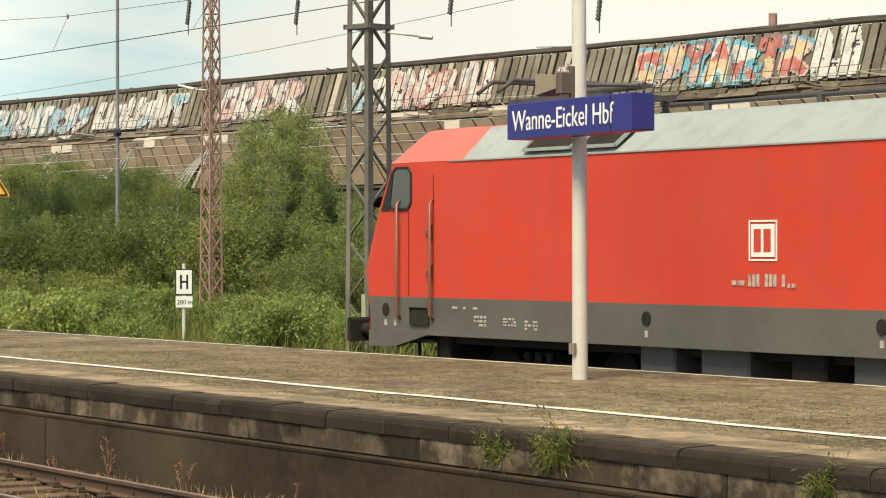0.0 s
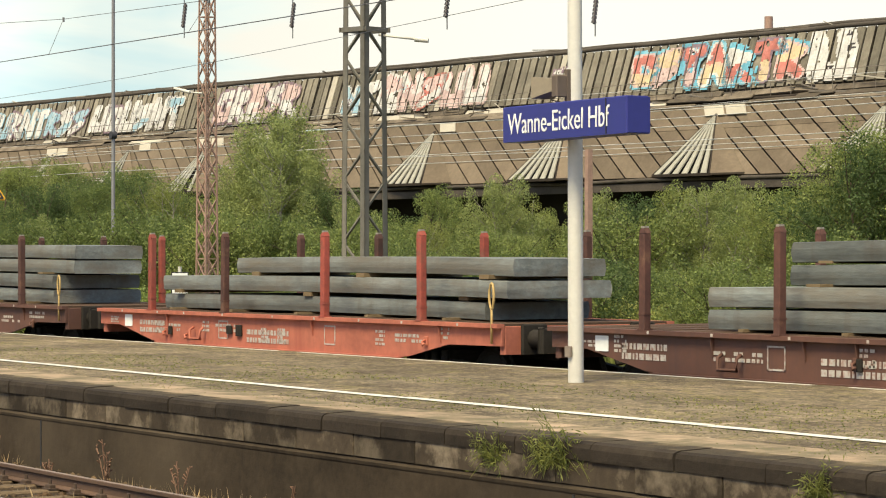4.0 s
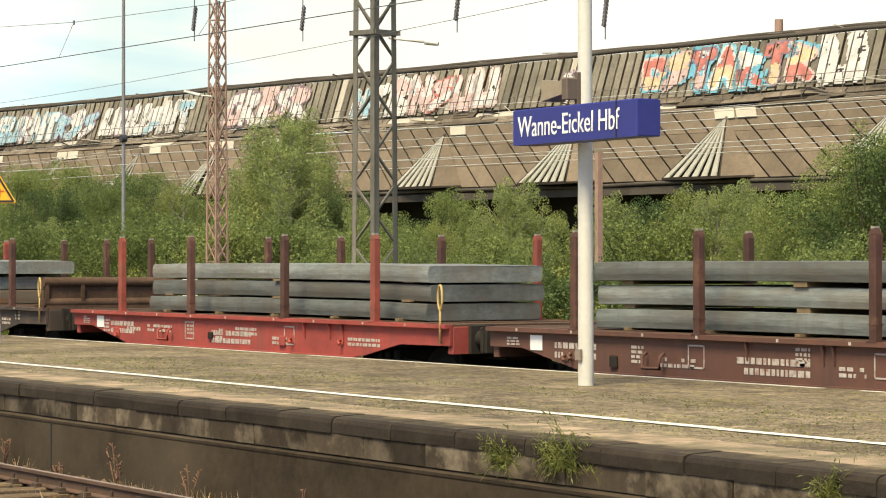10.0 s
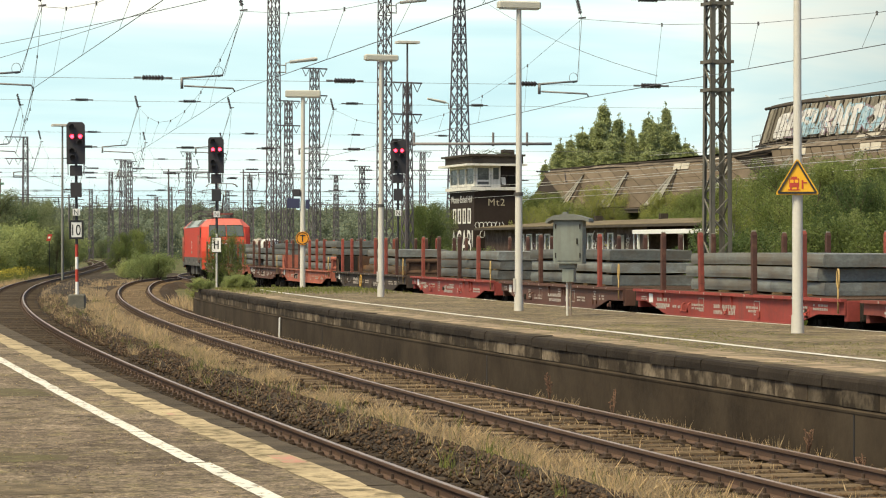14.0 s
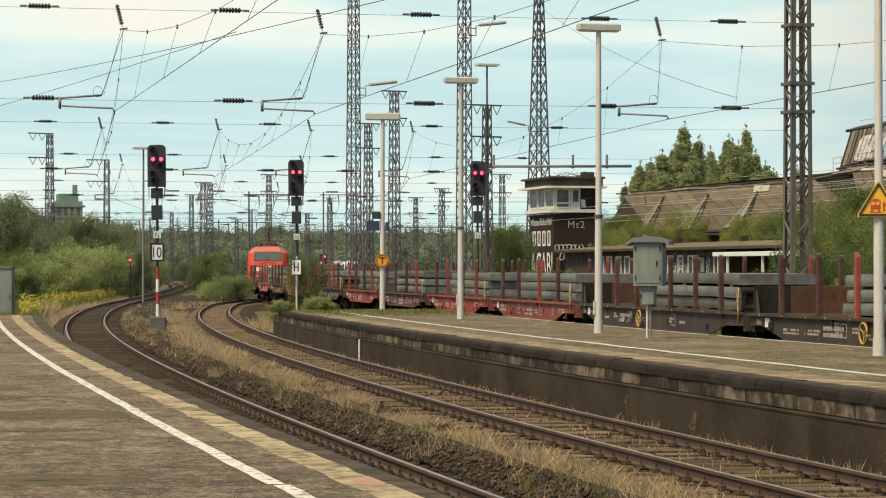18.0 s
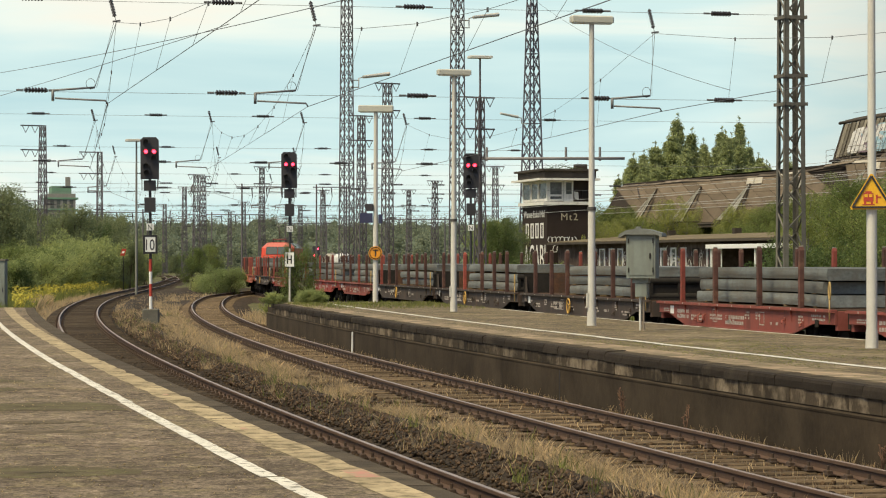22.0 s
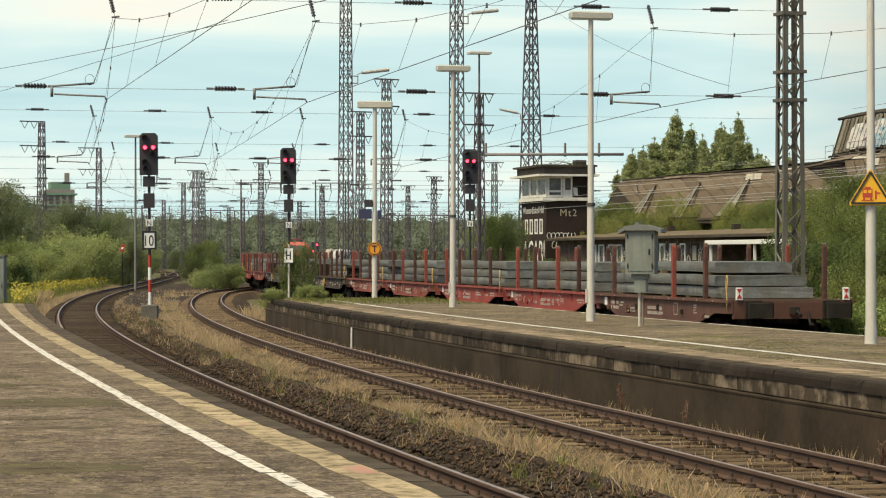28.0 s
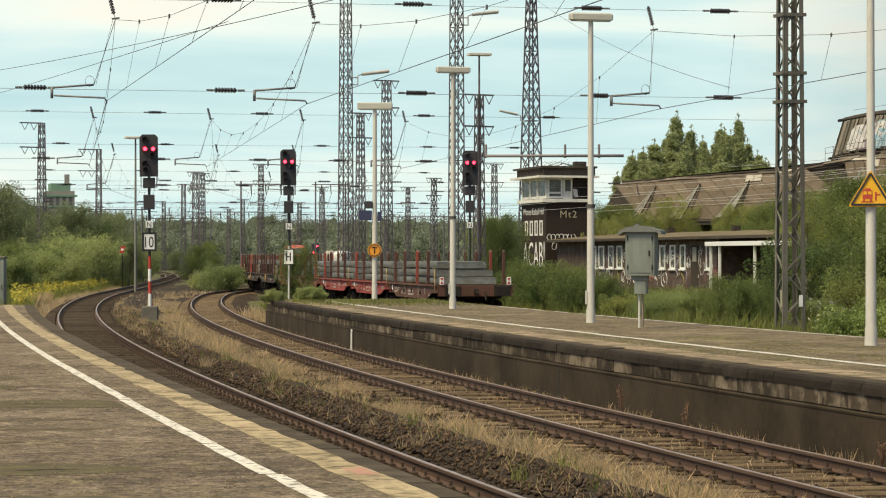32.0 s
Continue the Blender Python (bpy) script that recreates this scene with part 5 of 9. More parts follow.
# (distance of the front end behind the zero mark, colour, stakes, load layers)
TRAIN = (
    (-13.45, "brown", "brbb rbbr", ((1.6, 10.4, 1.7, 0), (1.6, 10.4, 1.7, 0), (2.1, 10.9, 1.3, 0), (2.1, 10.9, 1.3, 0))),
    (0.15, "salmon", "rbrr bbrb", ((1.3, 11.0, 1.7, 1), (1.3, 11.6, 1.7, 1), (3.8, 11.6, 1.5, 0))),
    (13.5, "brown", "bbbb brrr", ((2.7, 11.4, 1.9, 0), (2.7, 11.4, 1.9, 0), (3.9, 10.9, 1.4, 0), (3.9, 10.4, 1.4, 0))),
    (26.7, "salmon", "rbbrrr bbrbbr", ((3.5, 13.2, 1.7, 1), (3.5, 13.2, 1.7, 1), (3.6, 13.4, 1.7, 1), (3.8, 12.9, 1.5, 0))),
    (43.25, "black", "rrbrrb bbrbbb", ((4.2, 11.7, 1.9, 2), (4.8, 11.2, 1.6, 1), (4.6, 11.3, 1.7, 0))),
    (59.7, "red", "rbbr bbbr", ((2.2, 11.0, 1.9, 0), (2.2, 11.0, 1.9, 0), (2.2, 11.0, 1.9, 0))),
    (72.9, "brown", "bbbr bbbb", ((1.9, 9.9, 2.0, 1), (1.9, 9.9, 2.0, 1), (1.9, 9.9, 2.0, 0))),
    (86.1, "red", "brbr bbrb", ((2.4, 10.0, 1.8, 0), (2.1, 9.8, 1.8, 0), (2.4, 10.0, 1.8, 0))),
    (99.1, "maroon", "bbrb brbb", ((1.8, 10.5, 1.8, 0), (2.0, 10.3, 1.8, 0), (2.2, 10.3, 1.8, 0))),
    (112.2, "black", "rbbbbb brbbrb", ((4.3, 13.5, 1.8, 0), (4.3, 13.5, 1.8, 1), (4.4, 13.6, 1.8, 0))),
    (128.0, "black", "bbrbbb bbbbrb", ((4.3, 13.2, 1.8, 0), (4.5, 13.2, 1.8, 1), (4.4, 13.0, 1.8, 0))),
    (144.0, "black", "bbbbbb rbbbbb", ((4.4, 13.2, 1.8, 0), (4.3, 13.3, 1.8, 0), (4.5, 13.2, 1.8, 0))),
    (160.2, "maroon", "rbbb brbb", ((2.0, 10.8, 2.0, 0), (2.2, 10.6, 2.0, 0), (2.2, 10.8, 2.0, 0))),
    (173.1, "maroon", "brbr bbbb", ((2.0, 10.8, 2.0, 0), (2.0, 10.8, 2.0, 0), (2.2, 10.6, 2.0, 0))),
    (186.0, "red", "rbbb bbbr", ((1.8, 10.9, 2.0, 0), (2.0, 10.9, 2.0, 0), (2.0, 10.9, 2.0, 0))),
    (198.7, "red", "rbrb brbb", ((1.8, 10.6, 2.0, 0), (2.0, 10.6, 2.0, 0), (2.2, 10.4, 2.0, 0))),
    (211.0, "brown", "bbrb bbrb", ((0.6, 10.3, 2.1, 0), (0.6, 10.0, 2.1, 1), (0.7, 9.4, 1.8, 0))),
)
NAMES = {"brown": "red-brown", "salmon": "faded orange-red", "red": "bright red", "maroon": "dull dark red", "black": "sooty brown-black"}
CONSIST = [(locomotive(), -32.4 - 0.75 + 0.7, 17.9)]
for n_, (s0_, colour_, cols_, layers_) in enumerate(TRAIN):
    long_ = colour_ == "black" or s0_ == 26.7
    L_ = LONG if long_ else SHORT
    wg = flat_wagon(colour_, L_, P6 if long_ else P4, cols_.replace(" ", ""), NAMES[colour_] + (" long" if long_ else " short") + " flat wagon with upright steel stakes" + (" and tail boards" if n_ == 16 else ""), n_ + 1,
                    boards=(WAGONS["salmon"] if s0_ == 26.7 else DECK if n_ == 4 else WAGONS["black"]) if long_ else False, tail=n_ == 16)
    st = slab_stack(L_, layers_, ("blue-grey steel slabs stacked on a " if layers_[0][3] != 2 else "grey and rusted steel slabs stacked on a ") + NAMES[colour_] + " wagon", n_)
    CONSIST.append((wg, s0_, L_))
    CONSIST.append((st, s0_, L_))
random.seed(5)


def motions():
    """The train rolls west along its track, easing from 10.4 to 9.3 metres a second."""
    for ob, s0, L in CONSIST:
        rows = []
        for k in range(33):
            t = float(k)
            s = 10.43 * t - 0.0181 * t * t - s0 + 0.2 * max(0.0, 1 - t)
            a, b = on3(s - 0.16 * L), on3(s - 0.84 * L)
            d = b - a
            mid = (a + b) / 2
            rows.append((t, pose(mid.x, mid.y, 0, 0, 0, math.degrees(math.atan2(d.y, d.x)))))
        walk(ob, rows)

# ---- things on the platforms ----


def leaned(x, y, z=0.76, lean=0.75):
    """A foot point, with the slight lean to the south-west that the old posts have."""
    return Matrix.Translation((x, y, z)) @ Matrix.Rotation(radians(-lean), 4, "Y") @ Matrix.Rotation(radians(-lean * 0.35), 4, "X")


def station_sign():
    t = thing("station_sign", "blue station name sign on a pale grey post", "station sign", at=leaned(-24.22, 17.0, lean=0.6))
    bm = B()
    tube(bm, (0, 0, 0), (0, 0, 7.2), 0.088, 0.075, 16)
    p = part("post", bm, POLE, t)
    bm = B()
    box(bm, -0.05, 0.05, -0.115, -0.085, 0.28, 0.40)
    part("hatch", bm, mat("rusty_hatch", (0.25, 0.2, 0.16), 0.7), p)
    bm = B()
    box(bm, -0.81, 1.53, -0.42, -0.11, 2.66, 3.055, 0.012)
    s = part("sign_box", bm, BLUE, t, "deep blue box")
    me = lettering("Wanne-Eickel Hbf", 0.325, WHITE)
    xs = [v.co.x for v in me.vertices]
    k = 1.93 / (max(xs) - min(xs))
    me.transform(Matrix.Diagonal((k, 1, 1, 1)))
    lt = piece("lettering", me, s, Matrix.Translation((-0.70, -0.422, 2.75)))
    bm = B()
    box(bm, 1.53, 1.542, -0.41, -0.12, 2.67, 3.045)
    part("end_cap", bm, BLUE, s)
    bm = B()
    box(bm, 1.16, 1.175, -0.427, -0.42, 2.67, 3.045)
    part("panel_joint", bm, BLACK, s)
    bm = B()
    box(bm, -0.09, 0.02, -0.26, -0.06, 3.14, 3.38, 0.015)
    box(bm, -0.03, 0.03, -0.12, 0.0, 3.06, 3.44)
    ls = part("loudspeaker_bracket", bm, mat("speaker_brown", (0.12, 0.09, 0.07), 0.8), t)
    bm = B()
    v = [bm.verts.new(q) for q in ((-0.09, -0.13, 3.20), (-0.09, -0.25, 3.20), (-0.09, -0.25, 3.34), (-0.09, -0.13, 3.34), (-0.33, -0.05, 3.13), (-0.33, -0.36, 3.13), (-0.33, -0.36, 3.37), (-0.33, -0.05, 3.37))]
    for f in ((0, 1, 2, 3), (0, 4, 5, 1), (1, 5, 6, 2), (2, 6, 7, 3), (3, 7, 4, 0)):
        bm.faces.new([v[i] for i in f])
    part("loudspeaker_horn", fix(bm), BUFF, t)
    return t


station_sign()


def lamp_head(t, h, w=0.49, at_x=0.0):
    bm = B()
    box(bm, at_x - 0.12, at_x + 0.12, -w, w, h, h + 0.15, 0.03)
    hd = part("lamp_head", bm, mat("lamp_housing", (0.50, 0.49, 0.43), 0.6, var=0.12), t, "long pale lamp housing")
    bm = B()
    box(bm, at_x - 0.09, at_x + 0.09, -w + 0.05, w - 0.05, h - 0.03, h, 0.0)
    part("diffuser", bm, mat("milky_diffuser", (0.66, 0.65, 0.58), 0.4, var=0.05), hd)


def lamp_post(x, y, h=6.75, lean=0.75, extra=None, head=True):
    t = thing("platform_lamp", "slender pale grey lamp post with a flat lamp head", "lamp post", "platform lamps", at=leaned(x, y, lean=lean))
    bm = B()
    tube(bm, (0, 0, 0), (0, 0, 2.6), 0.088, 0.08, 14)
    tube(bm, (0, 0, 2.6), (0, 0, h), 0.07, 0.055, 12)
    tube(bm, (0, 0, 0), (0, 0, 0.3), 0.105, 0.1, 14)
    p = part("post", bm, POLE, t)
    bm = B()
    tube(bm, (0, 0, 2.56), (0, 0, 2.64), 0.10, 0.10, 14)
    part("collar", bm, mat("dark_collar", (0.08, 0.075, 0.07), 0.7), p)
    bm = B()
    box(bm, -0.05, 0.05, -0.112, -0.08, 0.42, 0.72)
    part("hatch", bm, POLE, p)
    if head:
        lamp_head(t, h)
    return t


lamp_post(-57.4, 17.17)
lamp_post(-74.4, 18.16)


def warning_post():
    t = thing("warning_post", "pale grey post with yellow triangular train warning signs", "warning sign", at=leaned(-41.32, 17.16))
    bm = B()
    tube(bm, (0, 0, 0), (0, 0, 2.75), 0.09, 0.085, 14)
    tube(bm, (0, 0, 2.75), (0, 0, 7.0), 0.07, 0.06, 12)
    tube(bm, (0, 0, 0), (0, 0, 0.3), 0.108, 0.1, 14)
    part("post", bm, POLE, t)
    for rz, dx in ((66, 0.0),):
        m = Matrix.Translation((dx, 0, 2.28)) @ Matrix.Rotation(radians(rz), 4, "Z")
        bm = B()
        prism(bm, [(-0.33, 0.0), (0.33, 0.0), (0.35, 0.03), (0.02, 0.58), (-0.02, 0.58), (-0.35, 0.03)], 1, -0.13, -0.115)
        b = part("triangle_sign", fix(bm), YELLOW, t, "yellow triangle with black border", at=m)
        bm = B()
        tri = [(-0.31, 0.035), (0.31, 0.035), (0.0, 0.55)]
        for (ax, az), (bx, bz) in zip(tri, tri[1:] + tri[:1]):
            rod(bm, (ax, -0.134, az), (bx, -0.134, bz), 0.022)
        part("border", bm, BLACK, b)
        bm = B()
        box(bm, -0.13, 0.03, -0.137, -0.13, 0.13, 0.27, 0.0)
        box(bm, -0.10, 0.0, -0.137, -0.13, 0.27, 0.30)
        for q in (-0.12, -0.01):
            box(bm, q, q + 0.03, -0.137, -0.13, 0.085, 0.13)
        box(bm, -0.15, 0.05, -0.137, -0.13, 0.075, 0.09)
        box(bm, 0.07, 0.10, -0.137, -0.13, 0.10, 0.24)
        box(bm, 0.08, 0.16, -0.137, -0.13, 0.19, 0.21)
        pg = part("pictogram", bm, SIGNRED, b)
        for q in (-0.115, -0.04):
            bm = B()
            box(bm, q, q + 0.055, -0.140, -0.137, 0.20, 0.25)
            part("window_mark", bm, YELLOW, t, at=m)
    return t


warning_post()


def marker_post():
    t = thing("marker_post", "pale lamp post with a round orange marker and small blue sign", "lamp post", at=leaned(-92.5, 19.75) @ Matrix.Rotation(radians(76), 4, "Z"))
    bm = B()
    tube(bm, (0, 0, 0), (0, 0, 3.0), 0.1, 0.09, 12)
    tube(bm, (0, 0, 3.0), (0, 0, 6.7), 0.08, 0.07, 12)
    part("post", bm, POLE, t)
    bm = B()
    box(bm, -0.62, 0.62, -0.14, 0.14, 6.7, 6.92, 0.03)
    hd = part("lamp_head", bm, MATS["lamp_housing"], t, "long pale lamp housing")
    bm = B()
    box(bm, -0.56, 0.56, -0.1, 0.1, 6.67, 6.7)
    part("diffuser", bm, MATS["milky_diffuser"], hd)
    bm = B()
    disc(bm, 0, -0.14, 1.72, 0.24, 0.03, 24)
    d = part("round_marker", bm, ORANGE, t, "round orange disc")
    bm = B()
    pts = [(0.2 * math.cos(a), -0.145, 1.72 + 0.2 * math.sin(a)) for a in np.linspace(0, 2 * math.pi, 25)]
    path_tube(bm, pts, 0.014, 4)
    box(bm, -0.02, 0.02, -0.15, -0.14, 1.6, 1.85)
    box(bm, -0.1, 0.1, -0.15, -0.14, 1.80, 1.84)
    part("ring", bm, BLACK, d)
    bm = B()
    box(bm, -0.55, -0.1, -0.1, -0.06, 2.78, 3.12)
    part("name_board", bm, mat("weathered_navy", (0.035, 0.04, 0.10), 0.6, var=0.2), t, "small weathered blue board")
    bm = B()
    box(bm, 0.1, 0.24, -0.14, 0.14, 2.76, 3.08, 0.02)
    part("board_end", bm, MATS["weathered_navy"], t)
    bm = B()
    box(bm, -0.36, -0.08, -0.14, 0.1, 3.2, 3.45, 0.02)
    part("loudspeaker", bm, SIGNAL, t)
    return t


marker_post()


def cabinet():
    t = thing("control_cabinet", "grey-green metal control cabinet with a small roof on two legs", "control cabinet", at=Matrix.Translation((-53.15, 17.0, 0.76)) @ Matrix.Rotation(radians(62), 4, "Z"))
    bm = B()
    box(bm, -0.31, 0.31, -0.2, 0.21, 1.08, 1.99, 0.015)
    b = part("body", bm, CABGREY, t)
    bm = B()
    box(bm, -0.26, 0.26, -0.212, -0.2, 1.14, 1.95, 0.008)
    d = part("door", bm, CABGREY, b)
    bm = B()
    box(bm, 0.18, 0.21, -0.23, -0.21, 1.48, 1.6)
    part("handle", bm, UNDER, d)
    for x in (-0.27, 0.27):
        bm = B()
        for z in (1.25, 1.85):
            tube(bm, (x * 0.94, -0.22, z - 0.05), (x * 0.94, -0.22, z + 0.05), 0.012, n=6)
        part("hinge", bm, UNDER, d)
    bm = B()
    prism(bm, [(-0.46, 1.93), (-0.44, 1.91), (-0.33, 1.98), (0.33, 1.98), (0.44, 1.93), (0.46, 1.95), (0.44, 2.01), (0.16, 2.09), (-0.04, 2.11), (-0.30, 2.07), (-0.44, 1.99)], 1, -0.29, 0.30)
    box(bm, -0.14, -0.04, -0.04, 0.04, 2.09, 2.15)
    part("roof", fix(bm), mat("cabinet_roof_grey", (0.17, 0.18, 0.165), 0.7, var=0.2), t)
    bm = B()
    box(bm, -0.20, 0.14, -0.12, 0.12, 0.98, 1.08, 0.0)
    box(bm, -0.14, 0.12, -0.12, 0.12, 0.70, 0.98, 0.02)
    part("junction_box", bm, CABGREY, t)
    for x, r, m2 in ((-0.05, 0.026, POLE), (0.02, 0.022, mat("rusty_hatch", (0.25, 0.2, 0.16), 0.7))):
        bm = B()
        tube(bm, (x, 0, 0), (x, 0, 0.72), r, n=8)
        part("leg", bm, m2, t)
    return t


cabinet()


def wall_marker():
    u = 67.8
    t = thing("wall_marker", "short white marker post against the platform wall", "marker post", at=Matrix.Translation((-u, edge_far(u) - 0.05, -0.2)))
    bm = B()
    tube(bm, (0, 0, 0), (0.02, 0, 0.55), 0.026, 0.024, 10)
    tube(bm, (0.02, 0, 0.55), (0.02, 0, 0.58), 0.024, 0.012, 10)
    part("post", bm, WHITE, t)


wall_marker()


def stop_board(x, y, z, s=1.0, extra=True, legs=1.2):
    t = thing("stop_board", "white stop board with a black letter H on a grey post", "railway sign", at=Matrix.Translation((x, y, z)) @ Matrix.Rotation(radians(66), 4, "Z"))
    bm = B()
    tube(bm, (0, 0, 0), (0, 0, legs + 0.75), 0.045, n=10)
    part("post", bm, POLE, t)
    bm = B()
    box(bm, -0.21, 0.21, -0.06, -0.045, legs, legs + 0.62, 0.0)
    b = part("board", bm, BLACK, t)
    bm = B()
    box(bm, -0.185, 0.185, -0.064, -0.06, legs + 0.025, legs + 0.595)
    part("face", bm, WHITE, b)
    bm = B()
    for q in (-0.10, 0.05):
        box(bm, q, q + 0.05, -0.068, -0.064, legs + 0.14, legs + 0.48)
    box(bm, -0.06, 0.06, -0.068, -0.064, legs + 0.29, legs + 0.34)
    part("letter", bm, BLACK, b)
    if extra:
        bm = B()
        box(bm, -0.2, 0.2, -0.06, -0.045, legs - 0.30, legs - 0.03)
        e = part("distance_plate", bm, WHITE, t, "small white plate")
        me = lettering("200 m", 0.15, BLACK)
        piece("lettering", me, e, Matrix.Translation((-0.175, -0.062, legs - 0.22)))
    return t


stop_board(-57.8, 29.0, -0.1, legs=1.2)
stop_board(-106.0, 19.13, 0.2, legs=1.75, extra=False)


def light_signal(x, y, z, top, lean=0.0, board=None, base=True, k=1.0, green=False):
    """A colour light signal: mast, dark screen with hoods, lower screen, boards. top: height of the screen's upper edge over its foot."""
    t = thing("light_signal", "dark colour light signal showing two red lights", "railway signal", "signals", at=Matrix.Translation((x, y, z)) @ Matrix.Rotation(radians(80), 4, "Z") @ Matrix.Rotation(radians(lean), 4, "Y"))
    if base:
        bm = B()
        box(bm, -0.3, 0.3, -0.3, 0.3, -0.3, 0.62, 0.04)
        part("foundation", bm, CONCRETE, t)
    bm = B()
    tube(bm, (0, 0, 0.2), (0, 0, top - 0.4), 0.055, 0.05, 10)
    part("mast", bm, SIGNAL, t)
    z0 = top - 1.52 * k
    bm = B()
    a, b = 0.33 * k, 0.1
    prism(bm, [(-a, z0), (a, z0), (a, top - b), (a - b, top), (-a + b, top), (-a, top - b)], 1, -0.2, -0.05)
    sc = part("screen", fix(bm), SIGNAL, t)
    for dx, dz in ((-0.13, -0.18), (-0.13, -0.52), (0.16, -0.52), (-0.13, -1.05), (-0.1, -1.28), (0.15, -0.75)):
        bm = B()
        xx, zz = dx * k, top + dz * k
        pts = [(xx + 0.12 * k * math.cos(q), zz + 0.12 * k * math.sin(q)) for q in np.linspace(radians(-20), radians(200), 9)]
        inn = [(xx + 0.10 * k * math.cos(q), zz + 0.10 * k * math.sin(q)) for q in np.linspace(radians(200), radians(-20), 9)]
        prism(bm, pts + inn, 1, -0.42, -0.2)
        part("hood", fix(bm), SIGNAL, sc)
    for dx in (-0.13, 0.16):
        bm = B()
        disc(bm, dx * k, -0.23, top - 0.52 * k, 0.068 * k, 0.03, 16)
        part("red_light", bm, REDLAMP, sc, "glowing red lamp")
    bm = B()
    box(bm, -0.22, 0.22, -0.16, -0.04, z0 - 0.42, z0 - 0.04, 0.02)
    box(bm, -0.3, -0.27, -0.12, -0.08, z0 - 0.4, z0)
    box(bm, 0.27, 0.3, -0.12, -0.08, z0 - 0.4, z0)
    part("lower_screen", bm, SIGNAL, t)
    bm = B()
    box(bm, -0.2, 0.2, -0.2, -0.03, z0 - 1.18, z0 - 0.66, 0.02)
    part("speed_screen", bm, SIGNAL, t)
    bm = B()
    box(bm, -0.13, 0.13, -0.1, -0.08, z0 - 1.85, z0 - 1.6)
    n = part("letter_plate", bm, WHITE, t, "small white plate with a letter")
    bm = B()
    for q0, q1 in (((-0.07, -1.82), (-0.07, -1.64)), ((-0.07, -1.64), (0.06, -1.82)), ((0.06, -1.82), (0.06, -1.64))):
        rod(bm, (q0[0], -0.105, z0 + q0[1]), (q1[0], -0.105, z0 + q1[1]), 0.014)
    part("letter", bm, BLACK, n)
    if board:
        bm = B()
        box(bm, -0.23, 0.23, -0.11, -0.09, board - 0.3, board + 0.3)
        p = part("speed_board", bm, WHITE, t, "white board with a black number ten")
        bm = B()
        for q in ((-0.26, -0.185, -0.34, 0.34), (0.185, 0.26, -0.34, 0.34), (-0.185, 0.185, 0.27, 0.34), (-0.185, 0.185, -0.34, -0.27)):
            box(bm, q[0], q[1], -0.118, -0.11, board + q[2], board + q[3])
        part("border", bm, BLACK, p)
        me = lettering("10", 0.56, BLACK)
        xs = [v.co.x for v in me.vertices]
        me.transform(Matrix.Diagonal((0.31 / (max(xs) - min(xs)), 1, 1, 1)) @ Matrix.Translation((-min(xs), 0, 0)))
        piece("lettering", me, p, Matrix.Translation((-0.155, -0.115, board - 0.20)))
        for i in range(4):
            bm = B()
            tube(bm, (0, 0, 0.62 + i * 0.45), (0, 0, 1.07 + i * 0.45), 0.058, n=10)
            part("mast_band", bm, SIGNRED if i % 2 else WHITE, t)
    return t


light_signal(-97.2, 12.44, -0.15, 6.83, board=2.95, lean=-0.4)
light_signal(-112.0, 20.25, -0.2, 7.0, base=False, lean=-0.6)
light_signal(-114.0, 28.6, -0.2, 7.1, base=False)

# ---- masts ----


def lattice_mast(x, y, h, w0, w1, material, label, rz=0.0, panels=None, faces=2, z=-0.2, group="masts", legs=0.05, single=False):
    """Four corner angles braced by crossed flats."""
    t = thing("lattice_mast", label, "mast", group, at=Matrix.Translation((x, y, z)) @ Matrix.Rotation(radians(rz), 4, "Z"))
    n = panels or max(4, int(h / (w0 * 1.25)))

    def w(q):
        return (w0 + (w1 - w0) * q / h) / 2
    for sx in (-1, 1):
        for sy in (-1, 1):
            bm = B()
            tube(bm, (sx * w(0), sy * w(0), 0), (sx * w(h), sy * w(h), h), legs, legs * 0.8, 4)
            part("leg", bm, material, t)
    for f in range(4):
        bm = B()
        for i in range(n):
            a, b = h * i / n, h * (i + 1) / n
            for s in (-1, 1):
                p, q = (s * w(a), -w(a), a), (-s * w(b), -w(b), b)
                for _ in range(f):
                    p, q = (-p[1], p[0], p[2]), (-q[1], q[0], q[2])
                if single:
                    b1 = B()
                    rod(b1, p, q, legs * 0.6)
                    part("brace", b1, material, t)
                else:
                    rod(bm, p, q, legs * 0.55)
            if i % 4 == 0:
                p, q = (-w(a), -w(a), a), (w(a), -w(a), a)
                for _ in range(f):
                    p, q = (-p[1], p[0], p[2]), (-q[1], q[0], q[2])
                rod(bm, p, q, legs * 0.6)
        part("bracing", bm, material, t, kind="stuff")
    return t


def angle_leg(sx, sy, w0, w1, h, f=0.135, d=0.018):
    """One corner of a mast: two riveted flanges at right angles, drawn in towards the top."""
    bm = B()
    for turn in (0, 1):
        ring = []
        for w, z in ((w0, 0.0), (w1, h)):
            for p, q in ((w, w), (w - f, w), (w - f, w - d), (w, w - d)):
                ring.append(bm.verts.new((sx * (q if turn else p), sy * (p if turn else q), z)))
        for k in ((0, 1, 5, 4), (1, 2, 6, 5), (2, 3, 7, 6), (3, 0, 4, 7), (3, 2, 1, 0), (4, 5, 6, 7)):
            bm.faces.new([ring[i] for i in k])
    return fix(bm)


